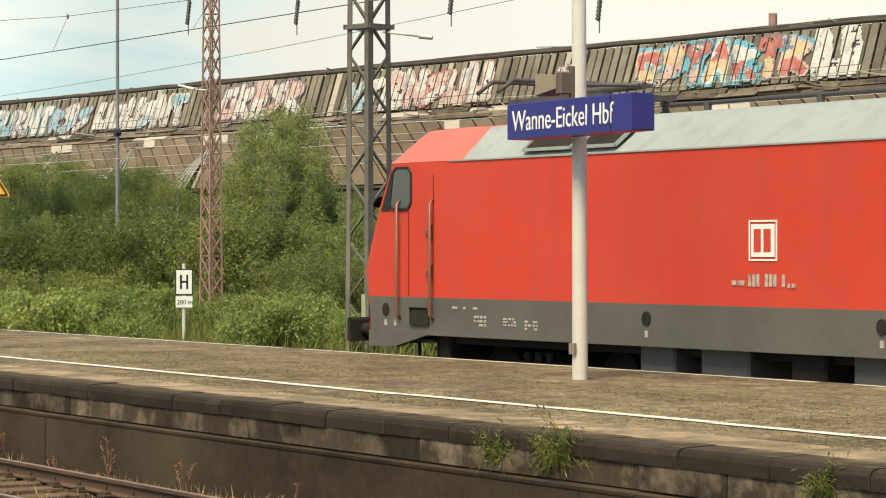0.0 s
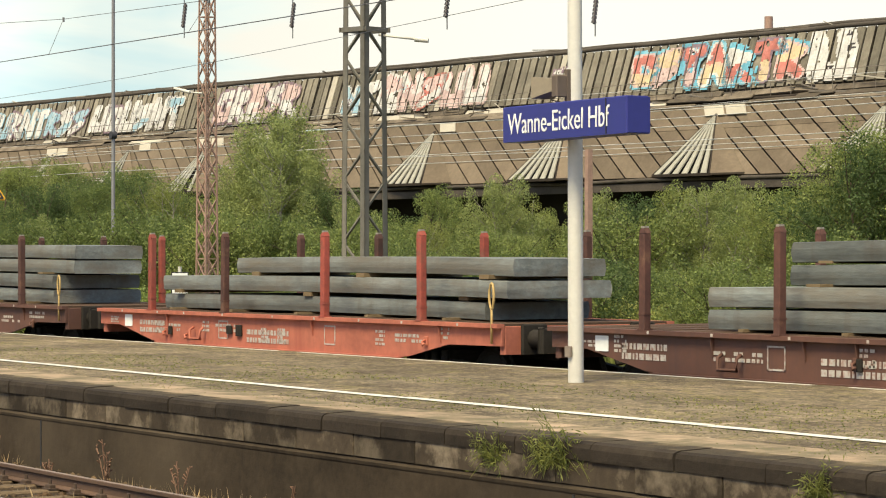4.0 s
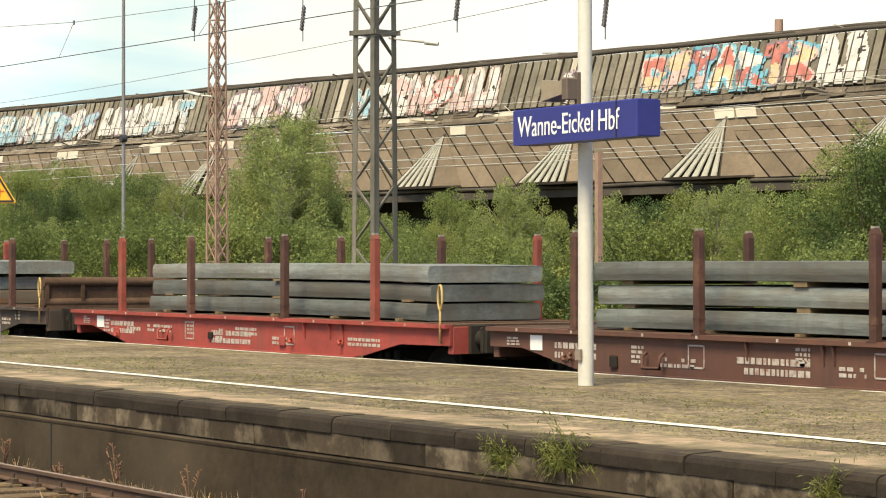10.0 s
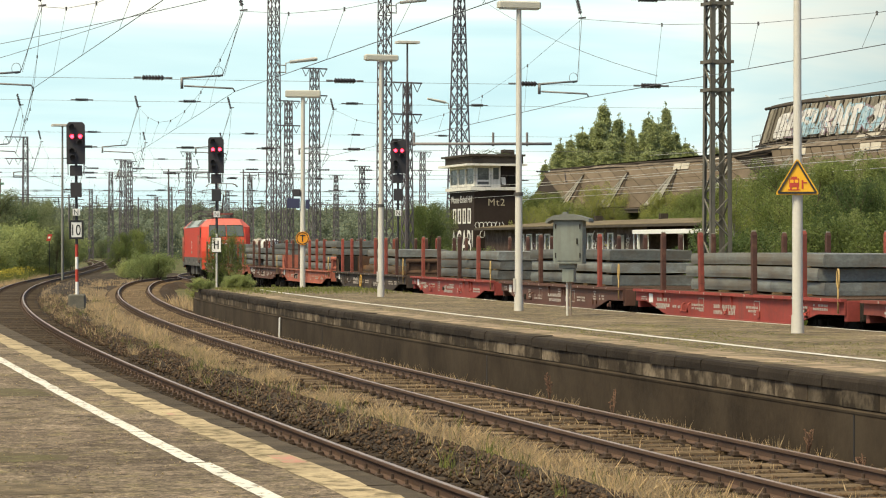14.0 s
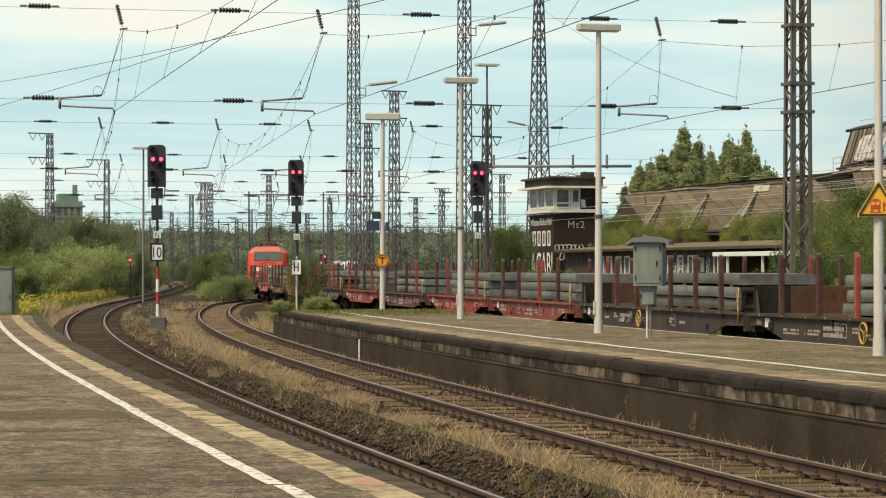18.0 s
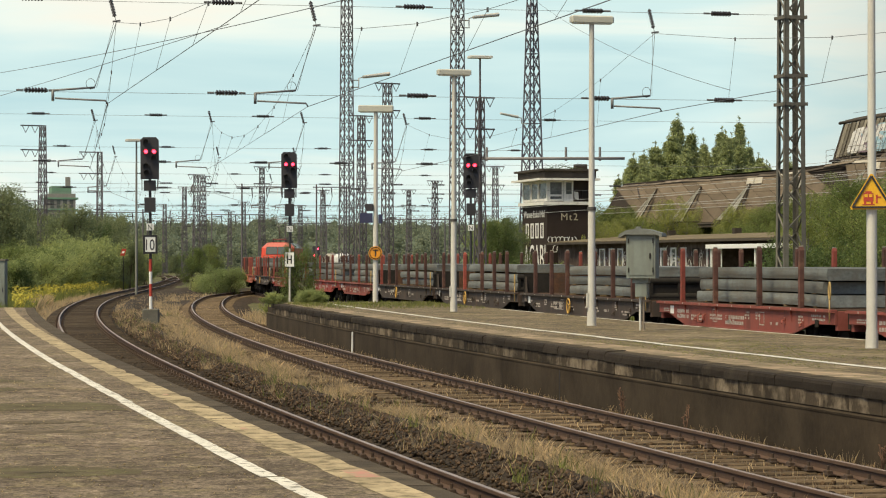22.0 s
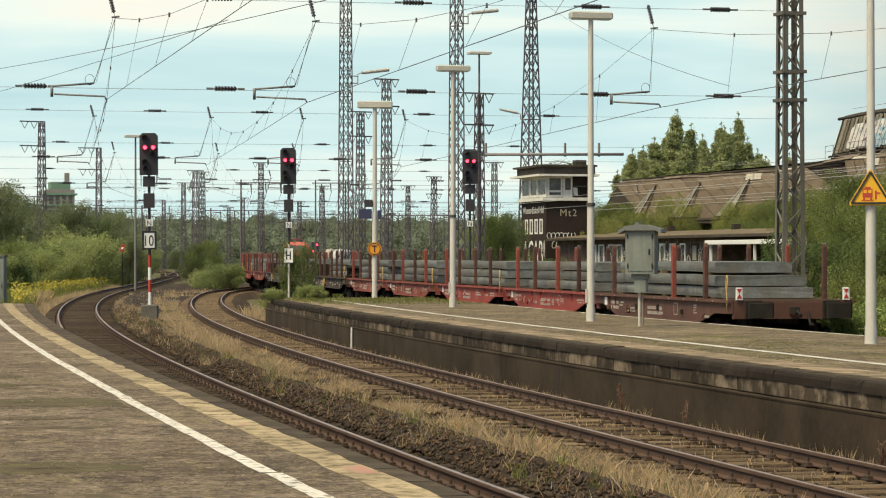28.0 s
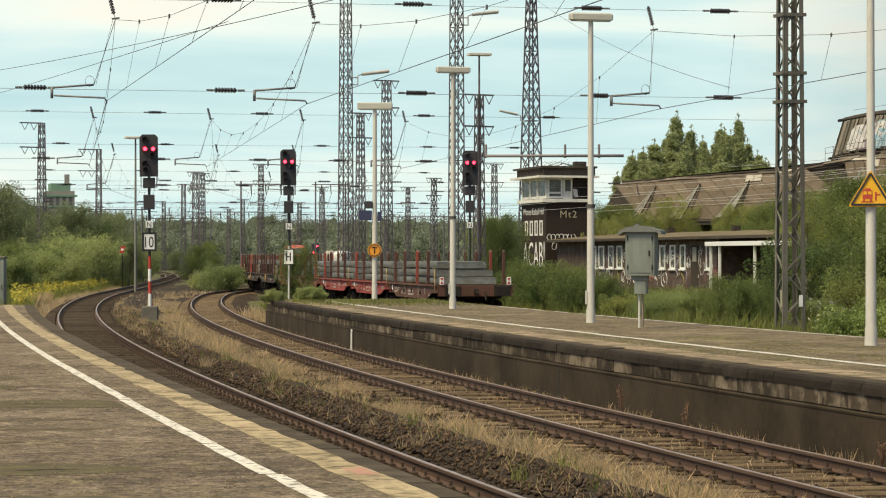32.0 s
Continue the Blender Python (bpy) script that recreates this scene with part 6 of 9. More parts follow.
def span_mast(x, y, rz, label):
    """The heavy mast of a cross-span: four broad angles laced by single flats."""
    t = thing("lattice_mast", label, "mast", "masts", at=Matrix.Translation((x, y, -0.2)) @ Matrix.Rotation(radians(rz), 4, "Z"))
    h, w0, w1 = 17.0, 0.36, 0.27
    for sx in (-1, 1):
        for sy in (-1, 1):
            part("leg", angle_leg(sx, sy, w0, w1, h), LATTICE, t)
    n = 26
    for f in range(4):
        for i in range(n):
            a, b = h * i / n, h * (i + 1) / n
            wa, wb = w0 + (w1 - w0) * a / h - 0.02, w0 + (w1 - w0) * b / h - 0.02
            s = 1 if (i + f) % 2 else -1
            p, q = Vector((s * wa, -wa, a)), Vector((-s * wb, -wb, b))
            m = Matrix.Rotation(radians(90 * f), 4, "Z")
            bm = B()
            rod(bm, m @ p, m @ q, 0.03)
            part("brace", bm, LATTICE, t)
    for zz in (7.1, 7.95, 9.7):
        w = w0 + (w1 - w0) * zz / h + 0.02
        for k in range(4):
            m = Matrix.Rotation(radians(90 * k), 4, "Z")
            bm = B()
            box(bm, -w - 0.06, w + 0.06, -w - 0.025, -w, zz - 0.05, zz + 0.05)
            bm.transform(m)
            part("collar", bm, LATTICE, t)
    bm = B()
    box(bm, w0 + 0.002, w0 + 0.012, 0.14, 0.26, 0.95, 1.30)
    part("plate", bm, WHITE, t, "small white plate")
    bm = B()
    box(bm, 0.15, 0.27, -w0 - 0.012, -w0 - 0.002, 0.95, 1.45)
    part("plate", bm, mat("faded_plate", (0.42, 0.40, 0.28), 0.7, var=0.3, other=(0.2, 0.19, 0.16), cover=0.4, oscale=6), t, "faded yellowish plate")
    if x > -60:
        bm = B()
        path_tube(bm, [(0.22, 0.2, 7.0), (0.9, 0.6, 6.9)], 0.03)
        tube(bm, (0.9, 0.6, 6.9), (1.15, 0.75, 6.86), 0.06, 0.05, 8)
        part("lamp_arm", bm, POLE, t)
    return t


span_mast(-76.1, 29.0, 2.1, "tall grey-green lattice mast carrying overhead lines")
span_mast(-49.1, 29.0, 14.4, "tall grey-green lattice mast beside the bushes")
bm = B()
tube(bm, (0, 0, 0), (0, 0, 17), 0.085, 0.06, 10)
slim = thing("slim_mast", "slim grey steel pole in the grass", "mast", at=Matrix.Translation((-96.5, 45.5, -0.2)))
part("pole", bm, mat("slim_pole_grey", (0.20, 0.20, 0.215), 0.6, var=0.15), slim)
bm = B()
tube(bm, (0, 0.1, 7.0), (0, -0.12, 7.0), 0.16, n=10)
part("fitting", bm, SIGNAL, slim)
lm = lattice_mast(-65.9, 33.9, 9.4, 0.44, 0.3, RUSTLAT, "rust-red lattice mast with a lamp arm", rz=10, legs=0.032)
bm = B()
path_tube(bm, [(0, -0.17, 6.75), (-0.5, -0.2, 6.8)], 0.023)
tube(bm, (-0.5, -0.2, 6.8), (-1.2, -0.23, 6.94), 0.05, 0.035, 8)
part("lamp_arm", bm, POLE, lm)
bm = B()
box(bm, -0.07, 0.07, -0.07, 0.07, 0, 4.9)
rp = thing("rusty_post", "plain rusty steel post before the hall", "mast", at=Matrix.Translation((-53.6, 38.0, -0.2)))
part("post", bm, RUSTLAT, rp)


def at_az(px32, dist):
    """A ground point by its bearing: px32 counts along the westward view, dist in metres from the eye."""
    a = radians(13.51 + math.degrees(math.atan((px32 - 784) / 4757)))
    return (-dist * math.cos(a), dist * math.sin(a))


for px32, dist, h, w0, w1, m_, lb in (
        (612, 190, 24, 0.85, 0.55, FARLAT, "tall grey lattice mast over the tracks"),
        (684, 205, 16.0, 0.75, 0.5, FARLAT, "grey lattice mast with crossarms"),
        (638, 225, 14.6, 0.7, 0.45, FARLAT, "grey lattice mast behind others"),
        (808, 185, 24, 0.85, 0.6, FARLAT, "tall grey lattice mast over the tracks"),
        (848, 175, 13.1, 0.6, 0.4, FARLAT, "lattice lamp mast with a thin top pole"),
        (74, 230, 13.9, 0.75, 0.4, FARLAT, "dark lattice mast above the bushes"),
        (175, 260, 12.9, 0.6, 0.4, FARLAT, "dark lattice mast above the bushes"),
        (346, 330, 13.0, 0.8, 0.5, FARLAT, "distant grey lattice line mast"),
        (358, 360, 13.8, 0.8, 0.5, FARLAT, "distant grey lattice line mast"),
        (462, 330, 14.0, 0.7, 0.45, FARLAT, "distant grey lattice line mast"),
        (768, 320, 12.0, 0.7, 0.45, FARLAT, "distant grey lattice line mast"),
        (875, 300, 13.0, 0.7, 0.45, FARLAT, "distant grey lattice line mast"),
        (722, 360, 12.0, 0.7, 0.4, FARLAT, "distant grey lattice line mast"),
        (325, 420, 14.0, 0.8, 0.5, FARLAT, "distant grey lattice line mast"),
        (570, 400, 13.0, 0.8, 0.5, FARLAT, "distant grey lattice line mast"),
        (530, 460, 12.0, 0.8, 0.5, FARLAT, "distant grey lattice line mast"),
        (430, 480, 13.0, 0.8, 0.5, FARLAT, "distant grey lattice line mast"),
        (405, 520, 12.0, 0.8, 0.5, FARLAT, "distant grey lattice line mast"),
        (290, 500, 13.0, 0.8, 0.5, FARLAT, "distant grey lattice line mast")):
    x, y = at_az(px32, dist)
    lmast = lattice_mast(x, y, h, w0, w1, m_, lb, rz=random.uniform(6, 20), group="far masts", legs=0.04 + dist * 0.00005, panels=int(h * 0.9))
    if h < 17:
        # crossarms over the tracks with hanging strings in pairs
        one_sided = px32 < 300
        for zz in (h - 0.05, h - 2.1) if dist < 400 else (h - 0.05,):
            y0, y1 = (-2.0, 0.2) if one_sided else (-1.1, 1.1)
            bm = B()
            box(bm, -0.05, 0.05, y0, y1, zz - 0.05, zz + 0.05)
            arm = part("crossarm", bm, m_, lmast)
            for yc in ((-1.55, -0.7) if one_sided else (-0.75, 0.75)):
                bm = B()
                for e in (-0.3, 0.3):
                    rod(bm, (0, yc + e, zz - 0.04), (0, yc, zz - 0.6), 0.028)
                part("insulator_string", bm, m_, arm)
    elif dist < 200:
        z0 = 15.0 if px32 < 700 else 18.8
        bm = B()
        path_tube(bm, [(0, 0.3, z0 - 0.3), (0, 0.95, z0 - 0.3), (0, 0.95, z0 + 0.35), (0, 1.3, z0 + 0.45)], 0.05)
        path_tube(bm, [(0, 0.3, z0 + 0.2), (0, 0.95, z0 + 0.2)], 0.04)
        tube(bm, (0, 1.3, z0 + 0.45), (0, 3.4, z0 + 0.75), 0.11, 0.14, 8)
        part("lamp_arm", bm, POLE, lmast)
x, y = at_az(940, 262)
tower = lattice_mast(x, y, 34, 1.9, 0.3, mat("tower_violet_grey", (0.10, 0.095, 0.12), 0.8), "tapering grey lattice tower behind the signal box", rz=16, panels=20, legs=0.085, z=2.0)
bm = B()
path_tube(bm, [(0, -0.7, 13.6), (0, -1.2, 13.6), (0, -1.2, 14.1), (0, -1.6, 14.2)], 0.06)
tube(bm, (0, -1.6, 14.2), (0, -3.6, 14.5), 0.14, 0.10, 8)
part("lamp_arm", bm, POLE, tower)
for px32, dist, h in ((240, 190, 10.8), (848, 175, 15.6)):
    x, y = at_az(px32, dist)
    t = thing("yard_lamp", "slim yard lamp pole with a flat head", "lamp post", at=Matrix.Translation((x, y, -0.2)))
    bm = B()
    tube(bm, (0, 0, 0), (0, 0, h), 0.10, 0.06, 8)
    part("pole", bm, FARLAT if px32 > 800 else mat("yard_pole_grey", (0.2, 0.2, 0.18), 0.7), t)
    bm = B()
    box(bm, -0.45, 0.45, -0.75, 0.75, h, h + 0.16, 0.03)
    part("lamp_head", bm, POLE, t)


# ---- small things beside the curve ----


def small_board():
    x, y = at_az(217, 224)
    t = thing("direction_board", "small red and white board on a thin dark post", "railway sign", at=Matrix.Translation((x, y, -0.3)) @ Matrix.Rotation(radians(75), 4, "Z"))
    bm = B()
    tube(bm, (0, 0, 0), (0, 0, 3.55), 0.025, n=8)
    part("post", bm, SIGNAL, t)
    bm = B()
    prism(bm, [(-0.26, 2.95), (0.1, 2.95), (0.26, 3.52), (-0.1, 3.52)], 1, -0.06, -0.04)
    b = part("board", fix(bm), SIGNRED, t, "slanted red board")
    bm = B()
    prism(bm, [(-0.14, 3.15), (0.06, 3.15), (0.12, 3.32), (-0.08, 3.32)], 1, -0.066, -0.06)
    part("stripe", fix(bm), WHITE, b)


def relay_cabinet():
    x, y = at_az(-2, 118)
    t = thing("relay_cabinet", "pale grey weathered cabinet in the weeds", "cabinet", at=Matrix.Translation((x, y, -0.35)) @ Matrix.Rotation(radians(70), 4, "Z"))
    bm = B()
    box(bm, -0.3, 0.3, -0.2, 0.2, 0, 2.55, 0.02)
    part("body", bm, CABGREY, t)
    bm = B()
    box(bm, -0.34, 0.34, -0.24, 0.24, 2.55, 2.64, 0.02)
    part("lid", bm, CONCRETE, t)
    bm = B()
    box(bm, -0.26, 0.26, -0.212, -0.2, 0.25, 2.4, 0.008)
    d = part("door", bm, CABGREY, t)
    bm = B()
    box(bm, 0.18, 0.21, -0.235, -0.212, 1.2, 1.4)
    part("handle", bm, SIGNAL, d)


def distant_signal():
    x, y = at_az(558, 372)
    t = thing("distant_signal", "far small signal showing red lights", "signal", at=Matrix.Translation((x, y, -0.3)) @ Matrix.Rotation(radians(78), 4, "Z"))
    bm = B()
    tube(bm, (0, 0, 0), (0, 0, 4.4), 0.06, n=8)
    part("post", bm, SIGNAL, t)
    bm = B()
    box(bm, -0.5, 0.5, -0.1, 0.1, 3.0, 4.6, 0.05)
    h = part("signal_head", bm, SIGNAL, t)
    for dx, dz in ((-0.3, 3.35), (0.25, 4.2)):
        bm = B()
        tube(bm, (dx, -0.1, dz), (dx, -0.16, dz), 0.13, n=10)
        part("lamp", bm, REDLAMP, h, "red lamp")


small_board()
relay_cabinet()
distant_signal()

# ---- the derelict goods hall ----
PANEL = mat("brown_roof_panel", (0.158, 0.123, 0.088), 0.9, var=0.22, big=0.7, fine=6, bump=0.2, rand=0.2, streak=(0.125, 0.100, 0.072))
CLER = mat("grey_brown_clerestory_panel", (0.215, 0.192, 0.152), 0.9, var=0.28, big=0.7, fine=6, bump=0.2, rand=0.32, streak=(0.14, 0.122, 0.095))
RIB = mat("dark_roof_rib", (0.042, 0.033, 0.026), 0.9, var=0.25)
ROOFEDGE = mat("tarry_roof_edge", (0.085, 0.072, 0.060), 0.9, var=0.3, bump=0.3)
LEDGE = mat("weathered_ledge_boards", (0.175, 0.143, 0.108), 0.9, var=0.35, big=0.8, fine=8, bump=0.3, other=(0.085, 0.068, 0.052), cover=0.42, edge=0.1, oscale=1.1, rand=0.35)
PALEPANEL = mat("pale_replaced_panel", (0.42, 0.38, 0.31), 0.8, var=0.15)
LOUVER = mat("grey_white_louver", (0.34, 0.325, 0.27), 0.8, var=0.2, big=2, fine=10, streak=(0.25, 0.24, 0.2))
# HALLDARK paints unlit insides near-black; one dark wall box wears it too
HALLDARK = mat("shade_and_fitting_black", (0.02, 0.018, 0.016), 0.95, var=0.2)
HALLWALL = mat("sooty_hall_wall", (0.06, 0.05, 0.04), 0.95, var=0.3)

# hall frame: a counts metres along its front towards the west, b depth away from the tracks
HALL = Matrix.Translation((0, 80.2, -0.2)) @ Matrix.Rotation(radians(184), 4, "Z") @ Matrix.Diagonal((1, -1, 1, 1))


def hall_pt(a, b, z):
    z -= 0.45 * min(1, max(0, (a - 174) / 10)) if z > 5 else 0
    return (-a * math.cos(radians(4)) + b * math.sin(radians(4)) * -1, 80.2 - a * math.sin(radians(4)) + b * math.cos(radians(4)), z)


def quad(bm, ps, mi=0):
    f = bm.faces.new([bm.verts.new(p) for p in ps])
    f.material_index = mi
    return f


def plate(bm, ps, d, mi=0):
    """A thin plate on four points, d thick towards the tracks and up."""
    a = [Vector(p) for p in ps]
    n = (a[1] - a[0]).cross(a[3] - a[0]).normalized()
    if n.y > 0 or (abs(n.y) < 1e-4 and n.z < 0):
        n = -n
    lo = [bm.verts.new(p) for p in a]
    hi = [bm.verts.new(p + n * d) for p in a]
    for f in ((0, 1, 2, 3),):
        bm.faces.new([hi[i] for i in f]).material_index = mi
    for i in range(4):
        j = (i + 1) % 4
        bm.faces.new((lo[i], lo[j], hi[j], hi[i])).material_index = mi


A0, A1, A2 = 30.0, 178.0, 217.0      # east end, end of the raised part, west end
hall = thing("goods_hall", "long derelict goods hall with brown panel roofs and painted upper wall", "building")


def hall_shell():
    bm = B()
    for b0, z0, b1, z1, a0, a1 in ((0.05, 5.5, 2.2, 8.75, A0, A2), (2.2, 8.75, 3.0, 9.2, A0, A2), (3.0, 9.2, 3.95, 12.05, A0, A1), (3.95, 12.05, 16, 12.5, A0, A1), (3.0, 9.2, 16, 9.6, A1, A2)):
        quad(bm, [hall_pt(a0, b0, z0), hall_pt(a1, b0, z0), hall_pt(a1, b1, z1), hall_pt(a0, b1, z1)])
    quad(bm, [hall_pt(A1, 3.0, 9.2), hall_pt(A1, 3.95, 12.05), hall_pt(A1, 16, 12.5), hall_pt(A1, 16, 9.2)])
    quad(bm, [hall_pt(A2, 0.05, 5.45), hall_pt(A2, 2.2, 8.75), hall_pt(A2, 16, 9.6), hall_pt(A2, 16, 0)])
    part("roof_deck", fix(bm), RIB, hall)
    # near-black sheet: the shade in the open hall's depth is its colour
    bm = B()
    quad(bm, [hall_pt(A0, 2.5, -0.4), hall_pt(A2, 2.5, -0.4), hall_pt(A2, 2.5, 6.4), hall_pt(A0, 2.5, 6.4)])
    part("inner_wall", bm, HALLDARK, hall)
    # uprights and a rail of the open side
    a = A0
    while a < A2:
        bm = B()
        p = hall_pt(a, 0.5, 0)
        box(bm, p[0] - 0.15, p[0] + 0.15, p[1] - 0.15, p[1] + 0.15, -0.4, 5.5)
        part("column", bm, HALLWALL, hall)
        a += 6.6
    bm = B()
    plate(bm, [hall_pt(A0, 0.1, 5.15), hall_pt(A2, 0.1, 5.15), hall_pt(A2, 0.1, 5.5), hall_pt(A0, 0.1, 5.5)], 0.15)
    part("eaves_beam", bm, ROOFEDGE, hall)
    for b, z, m_ in ((-0.05, 5.45, ROOFEDGE), (2.2, 8.85, ROOFEDGE), (2.6, 9.1, RIB), (2.9, 9.4, ROOFEDGE)):
        bm = B()
        pts = [hall_pt(a, b + 0.05 * noise.noise((a, b, 0.0)), z + 0.06 * noise.noise((a * 0.3, z, 2.0))) for a in steps(A0, A2 if z < 9.2 else A1, 3.0)]
        path_tube(bm, pts, 0.09, 6)
        part("gutter_pipe", bm, m_, hall)
    bm = B()
    for b, z in ((3.9, 12.12), (4.4, 12.28)):
        pts = [hall_pt(a, b, z + 0.07 * noise.noise((a * 0.25, 4.0, b))) for a in steps(A0, A1 + 0.5, 2.0)]
        path_tube(bm, pts, 0.11, 6)
    part("ridge_edge", bm, ROOFEDGE, hall)


hall_shell()


def ledge_boards():
    """The broken boards of the ledge between the two roofs, some lifted or missing."""
    rng = random.Random(31)
    for row, (b0, z0, b1, z1) in enumerate(((2.18, 8.86, 2.42, 9.02), (2.44, 9.04, 2.70, 9.22), (2.72, 9.25, 2.98, 9.50))):
        a = A0 + rng.uniform(0, 3)
        while a < (A2 if row == 0 else A1) - 5:
            L = rng.uniform(2.2, 5.5)
            if rng.random() > 0.08:
                d0, d1 = rng.uniform(-0.07, 0.07), rng.uniform(-0.07, 0.07)
                bm = B()
                plate(bm, [hall_pt(a, b0 - 0.1, z0 + d0), hall_pt(a + L, b0 - 0.1, z0 + d1), hall_pt(a + L, b1 - 0.1, z1 + d1), hall_pt(a, b1 - 0.1, z1 + d0)], 0.05)
                part("ledge_board", fix(bm), LEDGE if rng.random() > 0.06 else PALEPANEL, hall)
            a += L + rng.uniform(0.02, 0.15)
    # fallen laths and scraps of sheet along the ledge and the ridge
    for i in range(70):
        a = rng.uniform(A0 + 50, A1 - 2)
        L = rng.uniform(0.5, 2.6)
        top = i % 3 == 0
        b, z = (3.95, 12.2) if top else (rng.uniform(2.1, 2.9), 9.0 + rng.uniform(0.0, 0.5))
        bm = B()
        rod(bm, hall_pt(a, b, z + rng.uniform(-0.05, 0.1)), hall_pt(a + L, b, z + rng.uniform(-0.05, 0.25 if top else 0.45)), rng.uniform(0.02, 0.05))
        part("loose_lath", bm, rng.choice((LEDGE, RIB, GUARD, PALEPANEL)), hall)


GUARD = mat("weathered_guard_steel", (0.17, 0.145, 0.12), 0.8, var=0.2)
ledge_boards()

# raised part: narrow upright panels between ribs, each piece by itself
a = A0
k = 0
while a < A1 - 1.0:
    w = 0.62
    bm = B()
    j = random.uniform(0, 0.05)
    lo, hi = 9.6, 11.98
    plate(bm, [hall_pt(a + 0.02, 3.10 + j, lo), hall_pt(a + w - 0.10, 3.10 + j, lo), hall_pt(a + w - 0.10, 3.88 + j, hi), hall_pt(a + 0.02, 3.88 + j, hi)], 0.07)
    part("upper_panel", fix(bm), CLER if random.random() > 0.04 else PALEPANEL, hall)
    if k % 2 == 0:
        bm = B()
        rod(bm, hall_pt(a - 0.03, 2.98, 9.5), hall_pt(a - 0.03, 3.8, 12.05), 0.028 + 0.02 * (k % 10 == 0))
        part("upper_rib", bm, RIB, hall)
    a += w
    k += 1
# lower roof in two rows of slanting panels
a = A0 - 6.0
while a < A2 - 12.5:
    w = 1.5 if a < 168 else 2.9
    for r in range(3):
        f0, f1 = r / 3 + 0.003, (r + 1) / 3 - 0.003
        sh = 6.0 if a < 168 else 12.0
        q = [(a + 0.06 + sh * f0, f0), (a + w - 0.065 + sh * f0, f0), (a + w - 0.065 + sh * f1, f1), (a + 0.06 + sh * f1, f1)]
        bm = B()
        plate(bm, [hall_pt(x, 0.0 + 2.15 * f, 5.56 + 3.25 * f) for x, f in q], 0.06)
        part("roof_panel", fix(bm), PANEL, hall)
    a += w


def dormer(a, broken=False):
    """A three-cornered roof light: a slatted face to the west, a plain one to the east; a at its peak."""
    t = thing("roof_light", "broken slatted roof light on a brown roof" if broken else "three-cornered slatted roof light on a brown roof", "roof light", "roof lights of the hall")
    top = Vector(hall_pt(a, 1.72, 8.42))
    west = Vector(hall_pt(a + 2.4, -0.02, 5.66))
    foot = Vector(hall_pt(a - 2.5, -0.95, 5.62))
    east = Vector(hall_pt(a - 3.7, 0.02, 5.66))
    n = 6
    for i in range(n):
        f0, f1 = i / n + 0.02, (i + 1) / n - 0.055
        if broken and i in (2, 4) and random.random() < 0.6:
            continue
        p0, p1 = west.lerp(foot, f0), west.lerp(foot, f1)
        q0, q1 = top.lerp(p0, 0.04), top.lerp(p1, 0.04)
        bm = B()
        plate(bm, [p0, p1, q1, q0], 0.06)
        part("slat", fix(bm), LOUVER, t)
    if a < 170:
        bm = B()
        plate(bm, [foot, east, east.lerp(top, 0.97), foot.lerp(top, 0.97)], 0.04)
        part("side_face", fix(bm), PANEL, t)
    for p0, p1, r in ((foot, top, 0.06), (west, top, 0.07), (west, foot, 0.09), (foot, east, 0.06)):
        bm = B()
        rod(bm, p0, p1, r)
        part("frame_bar", bm, RIB, t)
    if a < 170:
        # near-black triangle painted as the shade behind the slats
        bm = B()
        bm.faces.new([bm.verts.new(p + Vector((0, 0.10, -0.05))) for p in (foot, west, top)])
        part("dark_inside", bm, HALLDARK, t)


for a_ in (43.5, 54.0, 64.5, 75.0, 85.6, 96.2, 107.0, 117.8, 129.0, 140.2, 149.5, 159.4, 169.9, 179.5, 189.0, 198.3, 207.5):
    dormer(a_, broken=a_ > 125)
# short pale replacement sheets along the top of the lower roof, in pairs
for i_, a_ in enumerate((62.3, 73.0, 83.6, 94.2, 104.6, 106.2, 116.0, 131.5, 134.4, 138.6, 147.0, 157.5, 168.0, 187.0)):
    for k_ in range(1 + i_ % 2):
        bm = B()
        plate(bm, [hall_pt(a_ + 1.45 * k_ + x, 2.15 * f - 0.08, 5.62 + 3.25 * f) for x, f in ((0.0, 0.84), (1.3, 0.84), (1.75, 0.985), (0.45, 0.985))], 0.05)
        part("pale_sheet", fix(bm), PALEPANEL, hall)

# ---- paint on the upper wall: letter-like shapes ----
GC = [mat("graffiti_" + n, c, 0.7, var=0.3, bump=0, big=1.5, fine=9, other=o, cover=0.36, edge=0.12, oscale=1.6) for n, c, o in (
    ("white", (0.58, 0.56, 0.53), (0.34, 0.32, 0.30)), ("sky", (0.27, 0.42, 0.50), (0.46, 0.48, 0.48)), ("pink", (0.55, 0.40, 0.37), (0.42, 0.30, 0.27)),
    ("red", (0.46, 0.15, 0.12), (0.50, 0.22, 0.18)), ("yellow", (0.58, 0.45, 0.27), (0.54, 0.38, 0.32)), ("violet", (0.22, 0.15, 0.18), (0.28, 0.22, 0.23)), ("black", (0.05, 0.04, 0.04), (0.09, 0.075, 0.06)), ("bright_sky", (0.13, 0.38, 0.50), (0.30, 0.46, 0.52)))]


def cler_pt(a, f, out):
    """A point on the raised wall: f from 0 at its foot to 1 at its top."""
    return Vector(hall_pt(a, 3.10 + 0.78 * f - out, 9.6 + 2.38 * f + out * 0.3))


